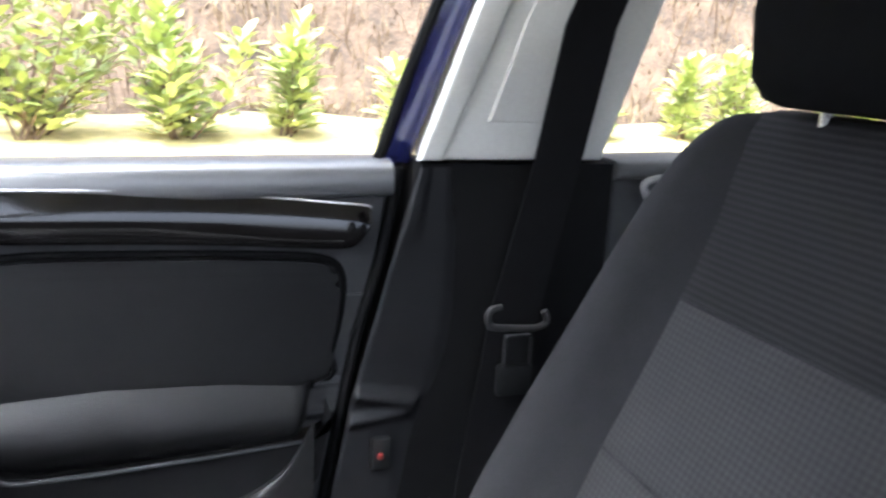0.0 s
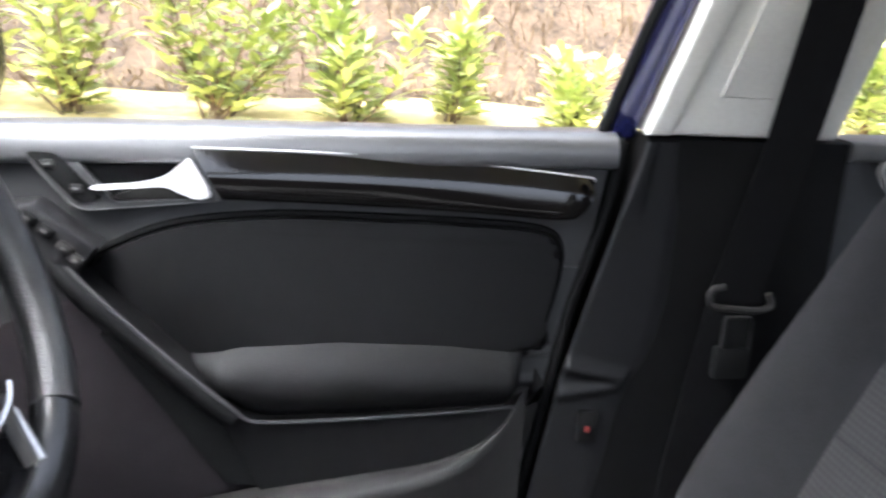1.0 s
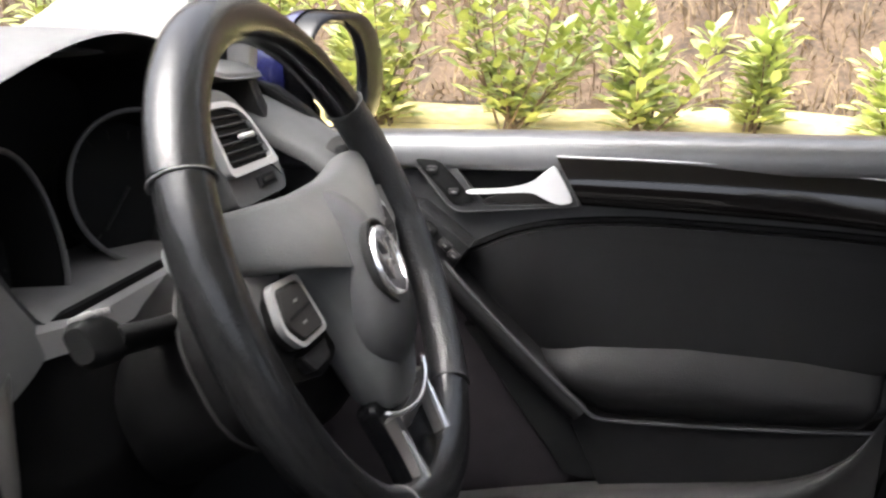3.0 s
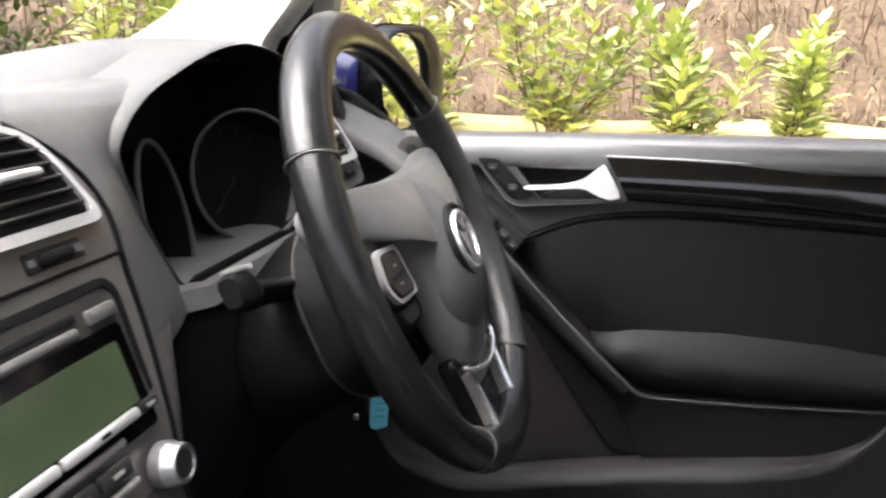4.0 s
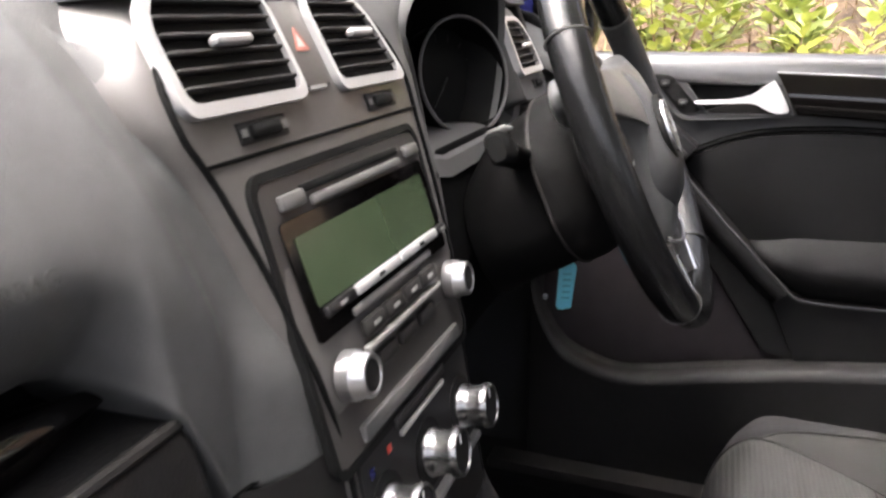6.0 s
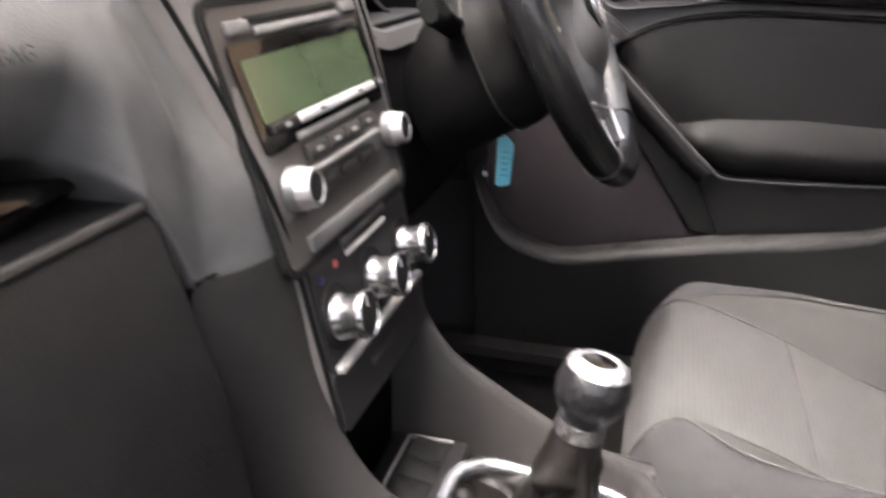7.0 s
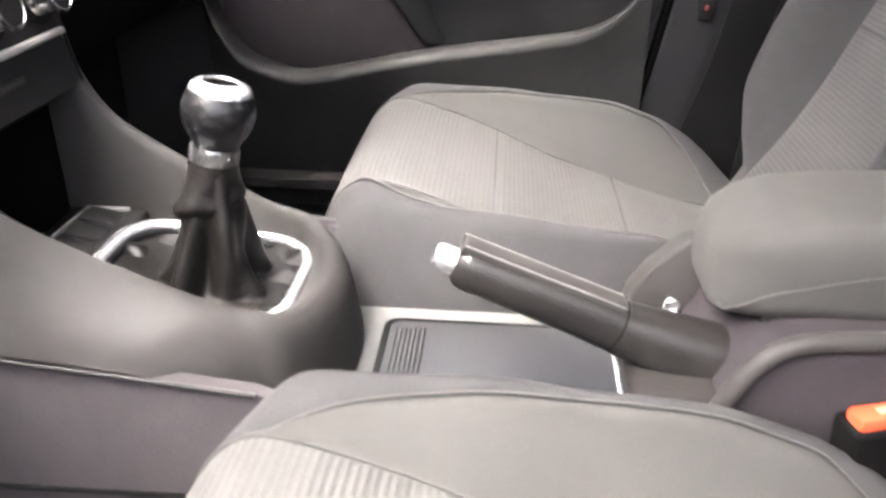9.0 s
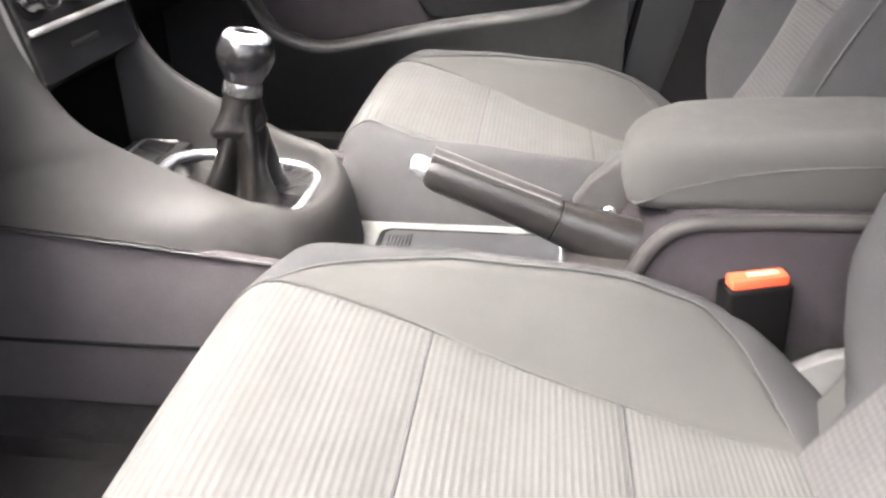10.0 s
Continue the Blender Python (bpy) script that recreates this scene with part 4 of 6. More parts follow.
part("key_cap", fbox(-0.0075, 1.0095, 0.034, 0.056, 0.004, 0.001, 0.002), STACKMAT, hz)
tri = round_poly([(0.0, 0.0085), (-0.0085, -0.0065), (0.0085, -0.0065)], (0.002, 0.002, 0.002), 3)
tri_i = round_poly([(0.0, 0.0050), (-0.0052, -0.0042), (0.0052, -0.0042)], (0.001, 0.001, 0.001), 3)
part("warning_triangle", face_ring(tri, tri_i, -0.010, 1.011, 0.003, 0.0038), PALERED, hz, "red outlined triangle")
part("triangle_fill", face_plate(tri_i, -0.010, 1.011, 0.003, 0.0034), mat("pale pink print", (0.52, 0.40, 0.38), 0.4), hz, "pale centre of the triangle")
part("sensor_window", fbox(-0.014, 1.034, 0.022, 0.008, 0.003, 0.001, 0.001), DARK, hz)
part("lamp_window", fbox(-0.010, 0.987, 0.022, 0.009, 0.003, 0.001, 0.001), SILVER, hz)

# ---- radio ----
rad = thing("car_radio", "black car radio with green-grey display and two knobs", "radio")
part("surround", face_ring(rrect(0.232, 0.172, 0.014), rrect(0.222, 0.162, 0.010), -0.006, 0.866, -0.001, 0.0035), DARK, rad)
part("fascia", face_plate(rrect(0.221, 0.160, 0.010), -0.006, 0.866, 0.0008, 0.0028), FASCIA, rad, "grey-brown plastic fascia")
part("cd_slot", fbox(-0.004, 0.9345, 0.14, 0.005, 0.003, 0.0025, 0.001), DARK, rad)
part("slot_lip", fbox(-0.002, 0.9270, 0.130, 0.006, 0.005, 0.0035, 0.002), PRINT, rad)
for s in (-1, 1):
    part("slot_button", fbox(s * 0.087, 0.9310, 0.026, 0.009, 0.005, 0.0035, 0.002), PRINT, rad, "grey slot button")
part("display_rim", face_plate(rrect(0.206, 0.066, 0.004), -0.004, 0.8905, 0.002, 0.0034), GLOSS, rad, "glossy black display border")
part("display", face_plate(rrect(0.187, 0.039, 0.002), -0.004, 0.8945, 0.003, 0.0042), SCREEN, rad, "green-grey liquid crystal display")
for k, (a, w) in enumerate(((-0.076, 0.036), (-0.0215, 0.067), (0.0490, 0.068), (0.0935, 0.018))):
    part("preset_key", fbox(a, 0.8715, w, 0.0070, 0.006, 0.004, 0.002), SILVER if k in (1, 2) else PIANO, rad, "narrow station key")
    part("key_print", fbox(a, 0.8715, 0.008, 0.0022, 0.0006, 0.0072, 0, 1), DARK if k in (1, 2) else PALE, rad)
part("key_ledge", fbox(0.0, 0.8615, 0.130, 0.006, 0.004, 0.003, 0.002), PRINT, rad)
for k in range(4):
    part("radio_key", fbox(-0.046 + 0.031 * k, 0.8500, 0.028, 0.011, 0.005, 0.004, 0.002), TRIM, rad, "rounded radio key")
    part("key_print", fbox(-0.046 + 0.031 * k, 0.8500, 0.009, 0.0024, 0.0006, 0.0067, 0, 1), PALE, rad)
part("key_strip", fbox(0.0, 0.8395, 0.126, 0.004, 0.005, 0.004, 0.001), PALE, rad)
for k in range(3):
    part("radio_key", fbox(-0.035 + 0.035 * k, 0.8275, 0.028, 0.010, 0.005, 0.003, 0.002), TRIM, rad)
part("lower_strip", fbox(0.0, 0.797, 0.172, 0.011, 0.006, 0.003, 0.002), PRINT, rad, "satin strip under the keys")
KNOB = [(0.0145, 0), (0.0145, 0.008), (0.0132, 0.0095), (0.0128, 0.016), (0.0118, 0.0172), (0.0100, 0.0172), (0.0092, 0.0160), (0.0001, 0.0160)]
for s in (-1, 1):
    k = part("knob", lathe(KNOB, on_face(s * 0.089, 0.835, 0.002), 28), RKNOB, rad, "satin chrome rotary knob")
    part("knob_cap", lathe([(0.0091, 0), (0.0091, 0.0008), (0.0001, 0.001)], on_face(s * 0.089, 0.835, 0.0178), 20), HARD, k)

# ---- heater controls ----
hv = thing("heater_controls", "heater panel with three chrome rotary knobs", "heater controls")
part("panel", face_plate(rrect(0.190, 0.086, 0.010), -0.002, 0.748, 0.0006, 0.003), PIANO, hv, "black heater panel")
part("lower_lip", fbox(-0.002, 0.7105, 0.180, 0.006, 0.008, 0.005, 0.002), PALE, hv, "satin lower lip")
part("upper_key", fbox(0.0, 0.783, 0.090, 0.008, 0.005, 0.003, 0.002), HARD, hv)
part("upper_key", fbox(0.0, 0.7745, 0.080, 0.004, 0.005, 0.003, 0.001), PALE, hv)
HK = [(0.0172, 0), (0.0172, 0.004), (0.0162, 0.006), (0.0150, 0.010), (0.0150, 0.018), (0.0168, 0.0195), (0.0168, 0.024), (0.0158, 0.0255), (0.0148, 0.0255), (0.0138, 0.023), (0.0001, 0.023)]
for y in (-0.073, -0.002, 0.069):
    k = part("knob", lathe(HK, on_face(y, 0.742, 0.003), 32), KNOBMETAL, hv, "large chrome-rimmed rotary knob")
    part("knob_face", lathe([(0.0138, 0), (0.0138, 0.0006), (0.0001, 0.0008)], on_face(y, 0.742, 0.0268), 24), DARK, k)
    part("pointer", moved(rbox((0, 0.010, 0), (0.0016, 0.008, 0.001), 0.0003, 1), on_face(y, 0.742, 0.0275)), WHITE, k)
    part("dial_ring", lathe([(0.0235, 0), (0.0235, 0.0012), (0.020, 0.0014)], on_face(y, 0.742, 0.003), 28), DARK, hv)
part("hot_mark", fbox(-0.058, 0.774, 0.006, 0.005, 0.001, 0.0035, 0.001), RED, hv, "red warm mark")
part("cold_mark", fbox(-0.084, 0.772, 0.006, 0.007, 0.001, 0.0035, 0.001), BLUE, hv, "blue cold mark")
part("lower_plate", face_plate(rrect(0.188, 0.044, 0.008), -0.002, 0.686, 0.0006, 0.002), PIANO, hv, "black plate under the heater panel")
part("passenger_light", fbox(-0.01, 0.688, 0.05, 0.006, 0.002, 0.003, 0.001), TRIM, hv)

# ---- instruments ----
ins_ob = thing("instrument_cluster", "two round dials in dark hooded instrument cluster", "instrument cluster")
YC = 0.372
DIAL_X, DIAL_Y, DIAL_Z, DIAL_D = -0.289, 0.360, 0.958, 0.071
# tunnel-shaped binnacle around the dials
HOOD = [(0.0, 1.087), (0.059, 1.081), (0.122, 1.064), (0.166, 1.047), (0.195, 1.022), (0.194, 1.0), (0.169, 0.957), (0.120, 0.895), (0.05, 0.882)]
HOOD_R = [(0.059, 1.080), (0.100, 1.066), (0.114, 1.045), (0.119, 1.018), (0.119, 0.99), (0.116, 0.957), (0.09, 0.905), (0.05, 0.882)]
hood_loop = smooth_line([(0, 1.087, 0)] + [(a, b, 0) for a, b in HOOD_R] + [(-a, b, 0) for a, b in HOOD[:0:-1]], 4, True)


def binn(x, k, dz=0.0):
    return [V((x, YC + p.x * k, 0.985 + (p.y - 0.985) * k + dz)) for p in hood_loop]


part("binnacle", loft([binn(-0.262, 1.0), binn(-0.30, 0.97, -0.004), binn(-0.345, 0.95, -0.012), binn(-0.375, 0.93, -0.016)], caps=False), DARK, ins_ob, "black inside of the dial hood")
part("back_plate", loft([binn(-0.378, 0.95), binn(-0.372, 0.95)]), DARK, ins_ob)
def hood_ring(x, k, spread):
    """The hood's rim, drawn out sideways towards the stack."""
    return [p - V((0, spread * min(1, max(0, (YC - 0.05 - p.y) / 0.12)), spread * 0.25 * min(1, max(0, (YC - 0.05 - p.y) / 0.12)) * (1 if p.z > 1.0 else 0))) for p in binn(x, k)]


part("hood_edge", loft([hood_ring(*q) for q in ((-0.268, 0.992, 0), (-0.263, 0.996, 0), (-0.2605, 1.004, 0.0), (-0.262, 1.014, 0.001), (-0.267, 1.024, 0.003), (-0.277, 1.032, 0.006), (-0.292, 1.037, 0.008), (-0.315, 1.041, 0.010), (-0.345, 1.045, 0.012))], caps=False), SOFT, dash, "rounded grey edge of the dial hood", 75)


def bridge_fn(u, v):
    """The pad between the stack's rounded corner and the dial hood."""
    z = 0.885 + 0.177 * (1 - (1 - u) ** 1.8)
    yo = interp([(0.88, 0.26), (0.895, 0.250), (0.957, 0.203), (1.0, 0.178), (1.022, 0.177), (1.047, 0.206), (1.064, 0.25)], z)
    ys = half_r(z) + 0.001
    y = ys + (yo - ys) * v
    back = ease([(0.965, 0), (0.99, 0.0012), (1.01, 0.0045), (1.03, 0.012), (1.045, 0.024), (1.053, 0.039), (1.058, 0.058), (1.062, 0.105)], z)
    return V((face_x(z) - 0.005 + (-0.262 - face_x(z) + 0.005) * v + 0.004 * math.sin(math.pi * v) - back * (1 - 0.9 * v ** 1.5) - 0.004 * v ** 6, y, min(z, 1.0555 + 0.030 * math.exp(-((y - 0.385) / 0.168) ** 4))))


part("dash_bridge", sheet(bridge_fn, 60, 18), SOFT, dash, "grey pad between stack and dials", 60)
def cheek_fn(u, v):
    """The smooth strip down the driver's side of the stack, rounding away into the footwell."""
    z = 0.655 + 0.245 * u
    w = interp([(0.655, 0.016), (0.75, 0.022), (0.84, 0.034), (0.90, 0.055)], z)
    a = v * math.pi / 2
    return V((face_x(z) - 0.004 - 0.030 * (1 - math.cos(a)), half_r(z) + 0.001 + w * math.sin(a), z))


part("stack_cheek", sheet(cheek_fn, 24, 10), STACKMAT, dash, "satin strip beside the stack", 60)
for s in (-1, 1):
    m = axes((DIAL_X, DIAL_Y + s * DIAL_D - (0.016 if s < 0 else 0), DIAL_Z - (0.012 if s < 0 else 0)), (0, 1, 0), (0.87, -0.50 if s > 0 else 0.30, 0.20))
    rg_ = part("dial_ring", tube([m @ V((0.0665 * math.cos(a), 0.0665 * math.sin(a), 0)) for a in (2 * math.pi * j / 48 for j in range(48))], 0.0022, 8, True), RINGMAT, ins_ob, "thin satin dial ring")
    part("dial_tube", loft([[m @ V((r * math.cos(a), r * math.sin(a), h)) for a in (2 * math.pi * j / 40 for j in range(40))] for r, h in ((0.066, 0.0), (0.064, -0.006), (0.062, -0.02), (0.060, -0.040))], caps=False), SHROUD, rg_)
    dl = part("dial", lathe([(0.062, -0.041), (0.062, -0.039), (0.0001, -0.039)], m, 32), DARK, ins_ob, "black dial face")
    for k in range(13):
        a = radians(225 - 270 * k / 12)
        part("tick", moved(rbox((0, 0, 0), (0.0016, 0.008, 0.0008), 0, 1), m @ pose(0.050 * math.cos(a), 0.050 * math.sin(a), -0.038, 0, 0, math.degrees(a) - 90)), TRIM, dl)
    part("needle", moved(rbox((0.02, 0, 0), (0.045, 0.003, 0.002), 0.0008, 1), m @ pose(0, 0, -0.032, 0, 0, 225)), HARD, dl)
part("silver_sill", loft([[V((-0.285, y, z + 0.007)), V((-0.268, y, z + 0.005)), V((-0.255, y, z - 0.003)), V((-0.25, y, z - 0.02)), V((-0.36, y, z - 0.02)), V((-0.36, y, z + 0.006))] for y, z in ((YC - 0.172, 0.935), (YC - 0.155, 0.905), (YC - 0.10, 0.895), (YC + 0.10, 0.895), (YC + 0.155, 0.905), (YC + 0.172, 0.935))]), SILLMAT, ins_ob, "grey lower surround")

# outer driver vent
ov = thing("air_vent", "outer dash air vent with a satin chrome frame", "air vent", group="dash vents")
om = axes((-0.255, 0.552, 0.985), (0, 1, 0), (0.92, 0, 0.39))
vo = round_poly([(-0.060, -0.034), (-0.060, 0.039), (0.022, 0.039), (0.058, -0.034)], (0.010, 0.012, 0.036, 0.010))
vi = round_poly([(-0.054, -0.026), (-0.054, 0.033), (0.020, 0.033), (0.047, -0.026)], (0.007, 0.008, 0.032, 0.008))
vh = round_poly([(-0.0605, -0.064), (-0.0605, 0.056), (0.030, 0.052), (0.074, -0.036), (0.066, -0.064)], (0.01, 0.012, 0.040, 0.02, 0.014))
part("housing", moved(join(loft([[V((a, b, h)) for a, b in vh] for h in (-0.06, -0.004)]), loft([[V((a * k, b * k, h)) for a, b in vh] for h, k in ((-0.004, 1.0), (0.0, 0.985))])), om), SOFT, ov, "grey vent housing")
part("frame", moved(frame_ring(vo, vi, "z", -0.002, 0.007), om), SILVER, ov, "satin chrome vent frame")
part("throat", moved(prism(vi, "z", 0.0002, 0.0014, 0), om), DARK, ov)
for k in range(6):
    zz = -0.020 + 0.0088 * k
    e = 0.043 - 0.027 * (zz + 0.026) / 0.057 - (0.008 if k > 4 else 0)
    part("slat", moved(rbox(((e - 0.053) / 2, zz, 0.0035), (e + 0.053, 0.0026, 0.006), 0.001, 1), om), TRIM, ov)
part("slider", moved(rbox((0.004, 0.001, 0.008), (0.03, 0.006, 0.008), 0.0028), om), SILVER, ov, "silver slider tab")
part("wheel_recess", moved(rbox((0.022, -0.047, 0.0006), (0.046, 0.012, 0.002), 0.0009), om), HARD, ov)
part("thumb_wheel", moved(rbox((0.022, -0.047, 0.002), (0.030, 0.008, 0.006), 0.003), om), DARK, ov, "ribbed black thumb wheel")
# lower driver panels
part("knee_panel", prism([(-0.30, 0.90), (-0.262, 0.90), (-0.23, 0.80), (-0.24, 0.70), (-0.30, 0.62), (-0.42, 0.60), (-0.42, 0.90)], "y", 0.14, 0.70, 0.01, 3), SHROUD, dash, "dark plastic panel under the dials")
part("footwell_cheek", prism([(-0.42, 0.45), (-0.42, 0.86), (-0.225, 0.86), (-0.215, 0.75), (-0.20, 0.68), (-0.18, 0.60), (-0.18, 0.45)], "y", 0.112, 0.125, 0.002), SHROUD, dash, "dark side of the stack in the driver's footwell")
part("dash_end", prism([(-0.42, 0.60), (-0.42, 1.05), (-0.30, 1.05), (-0.27, 0.98), (-0.27, 0.62)], "y", 0.675, 0.70, 0.006, 2), HARD, dash)

# ---- steering wheel ----
WC, WT, WR, RT = V((-0.093, 0.370, 0.9225)), 24.3, 0.193, 0.0170
wn_ = V((math.cos(radians(WT)), 0, math.sin(radians(WT))))
WM = axes(WC, (0, 1, 0), wn_)
sw = thing("steering_wheel", "black leather multifunction steering wheel with silver trim", "steering wheel")


def arc(a0, a1, n=24, r=WR, h=0.0):
    return [WM @ V((r * math.cos(radians(a0 + (a1 - a0) * i / n)), r * math.sin(radians(a0 + (a1 - a0) * i / n)), h)) for i in range(n + 1)]


SEAMS = (35.0, 150.5, 236.5, -56.5)
part("rim_top", tube(arc(SEAMS[0] + 0.5, SEAMS[1] - 0.5, 48), RT, 20, flat=1.12), LEATHER, sw, "smooth black leather upper rim")
part("rim_left", tube(arc(SEAMS[1] + 0.5, 236, 36), RT * 1.02, 20, flat=1.12), LEATHER, sw)
part("rim_right", tube(arc(-56, SEAMS[0] - 0.5, 36), RT * 1.02, 20, flat=1.12), RIMGRIP, sw, "grained leather grip")
part("rim_bottom", tube(arc(237, 303, 30), RT, 20, flat=1.12), LEATHER, sw)
for a in SEAMS:
    part("rim_seam", tube([WM @ (V((WR * math.cos(radians(a)), WR * math.sin(radians(a)), 0)) + V((RT * 1.05 * math.cos(b) * math.cos(radians(a)), RT * 1.05 * math.cos(b) * math.sin(radians(a)), RT * 1.14 * math.sin(b)))) for b in (2 * math.pi * j / 20 for j in range(20))], 0.0011, 6, True), EMBOSS, sw, "stitched rim seam")


half = [(0.0, 0.062), (0.05, 0.063), (0.10, 0.068), (0.150, 0.072), (0.176, 0.066), (0.178, 0.050), (0.160, 0.036), (0.120, 0.026), (0.094, 0.012), (0.076, -0.014), (0.064, -0.050), (0.055, -0.086), (0.046, -0.106), (0.026, -0.119), (0.0, -0.123)]
loop = [(p.x, p.y) for p in smooth_line([(a, b, 0) for a, b in half] + [(-a, b, 0) for a, b in half[-2:0:-1]], 4, True)]


def pad_ring(sc, h):
    """The pad's outline drawn in towards its middle; its arms stay low where they meet the rim."""
    out = []
    for a, b in loop:
        x, y = a * sc, -0.018 + (b + 0.018) * sc
        low = min(1, max(0, (abs(x) - 0.05) / 0.12))
        low = low * low * (3 - 2 * low)
        out.append(WM @ V((x, y, h - 0.012 * low)))
    return out


hub = part("hub_pad", loft([pad_ring(0.90, -0.022), pad_ring(0.985, -0.016), pad_ring(1.0, -0.008), pad_ring(0.99, 0.0)] + [pad_ring(k, 0.022 - 0.019 * k ** 3) for k in (0.96, 0.92, 0.86, 0.79, 0.71, 0.62, 0.52, 0.42, 0.32, 0.22, 0.12, 0.04)]), HUBMAT, sw, "wide dark airbag pad with two arms", 80)
dome = WM @ Matrix.Translation((0, -0.018, 0.0))


def dome_ring(k, h):
    """An egg, broad below the badge and drawn out upwards."""
    return [dome @ V((0.052 * k * math.cos(a) * (1 - 0.22 * math.sin(a)), 0.073 * (k if math.sin(a) < 0 else min(k, 1.0 + (k - 1) * 0.25)) * math.sin(a), h + 0.006 * (1 - k) * max(0, -math.sin(a)) - 0.009 * k * k * max(0, math.sin(a)) ** 2)) for a in (2 * math.pi * j / 56 for j in range(56))]


part("pad_dome", loft([dome_ring(1.12, 0.002), dome_ring(1.08, 0.0095), dome_ring(1.02, 0.0152), dome_ring(0.96, 0.0190), dome_ring(0.88, 0.0228), dome_ring(0.78, 0.0265), dome_ring(0.6, 0.0300), dome_ring(0.4, 0.0320), dome_ring(0.05, 0.0330)]), DOMEMAT, hub, "raised pad centre", 80)
em = WM @ Matrix.Translation((-0.003, -0.014, 0.0320))
part("emblem_well", lathe([(0.0345, -0.004), (0.0345, 0.0014), (0.0325, 0.0022), (0.0312, 0.0010), (0.0308, -0.003)], em, 40), DARK, hub, "dark hollow round the badge")
part("emblem", lathe([(0.0001, 0.001), (0.0225, 0.001), (0.0235, 0.004), (0.0270, 0.0046), (0.0282, 0.003), (0.0285, -0.002)], em, 40), CHROME, hub, "round chrome badge")
for x, y, ln, r in ((-0.0135, -0.001, 0.026, 22), (-0.0045, -0.007, 0.017, -24), (0.0045, -0.007, 0.017, 24), (0.0135, -0.001, 0.026, -22), (-0.0035, 0.012, 0.014, 24), (0.0035, 0.012, 0.014, -24)):
    part("badge_gap", moved(rbox((x, y, 0.0028), (0.0026, ln, 0.003), 0.0008, 1, pose(0, 0, 0, 0, 0, r)), em), STACKMAT, hub)
# spokes
for s in (-1, 1):
    sp = part("spoke", moved(loft([[V((s * x * k, y * k, h)) for x, y in round_poly([(0.070, 0.020), (0.180, 0.030), (0.184, -0.020), (0.150, -0.040), (0.100, -0.056), (0.066, -0.050)], (0.006, 0.01, 0.01, 0.02, 0.012, 0.008), 4)] for h, k in ((-0.024, 0.97), (-0.010, 1.0), (-0.007, 0.985))]), WM), SHROUD, sw, "black side spoke")
    fr_o = round_poly([(0.094, 0.016), (0.138, 0.020), (0.146, -0.008), (0.130, -0.026), (0.084, -0.028)], (0.006, 0.008, 0.010, 0.008, 0.008), 4)
    fr_i = round_poly([(0.0985, 0.0125), (0.1345, 0.0155), (0.1410, -0.008), (0.1275, -0.0225), (0.090, -0.0245)], (0.004, 0.005, 0.006, 0.005, 0.005), 4)
    part("button_pad", moved(frame_ring([(s * a, b) for a, b in fr_o], [(s * a, b) for a, b in fr_i], "z", -0.001, 0.0036), WM), SILVER, sp, "silver button frame")
    part("button_base", moved(loft([[V((s * a, b, h)) for a, b in fr_o] for h in (-0.014, -0.001)]), WM), TRIM, sp, "dark base of the buttons")
    part("button", moved(loft([[V((s * (0.118 + (a - 0.118) * k), -0.005 + (b + 0.005) * k, h)) for a, b in fr_i] for h, k in ((-0.006, 0.98), (0.003, 0.98), (0.0055, 0.88))]), WM), TRIM, sp, "grey rocker button")
    part("button_groove", moved(rbox((s * 0.117, -0.005, 0.0056), (0.034, 0.0016, 0.001), 0, 1), WM), DARK, sp)
    for q in (-1, 1):
        part("button_mark", moved(rbox((s * 0.117, -0.005 + q * 0.0075, 0.0056), (0.006, 0.0016, 0.0006), 0, 1), WM), PALE, sp)
    part("side_cap", moved(loft([[V((s * (0.158 + (a - 0.158) * k), b * k, h)) for a, b in round_poly([(0.100, 0.024), (0.142, 0.032), (0.176, 0.030), (0.177, -0.004), (0.156, -0.014), (0.146, 0.014), (0.106, 0.018)], (0.002, 0.006, 0.006, 0.006, 0.004, 0.006, 0.002), 3)] for h, k in ((-0.010, 1), (-0.004, 1), (-0.0025, 0.98))]), WM), PRINT, sp, "silver spoke end cap")
    part("lower_key", moved(loft([[V((s * (0.112 + (a - 0.112) * k), -0.038 + (b + 0.038) * k, h)) for a, b in round_poly([(0.088, -0.032), (0.132, -0.030), (0.124, -0.044), (0.092, -0.046)], (0.003, 0.004, 0.004, 0.004), 3)] for h, k in ((-0.010, 1), (-0.001, 1), (0.0005, 0.9))]), WM), HARD, sp, "dark lower key")
part("lower_web", moved(loft([[V((x * k, -0.150 + (y + 0.150) * k, h)) for x, y in round_poly([(-0.062, -0.100), (0.062, -0.100), (0.050, -0.150), (0.052, -0.190), (-0.052, -0.190), (-0.050, -0.150)], (0.01, 0.01, 0.02, 0.01, 0.01, 0.02), 4)] for h, k in ((-0.020, 0.95), (-0.008, 1.0), (-0.004, 0.97))]), WM), SHELL, sw, "black lower spoke")
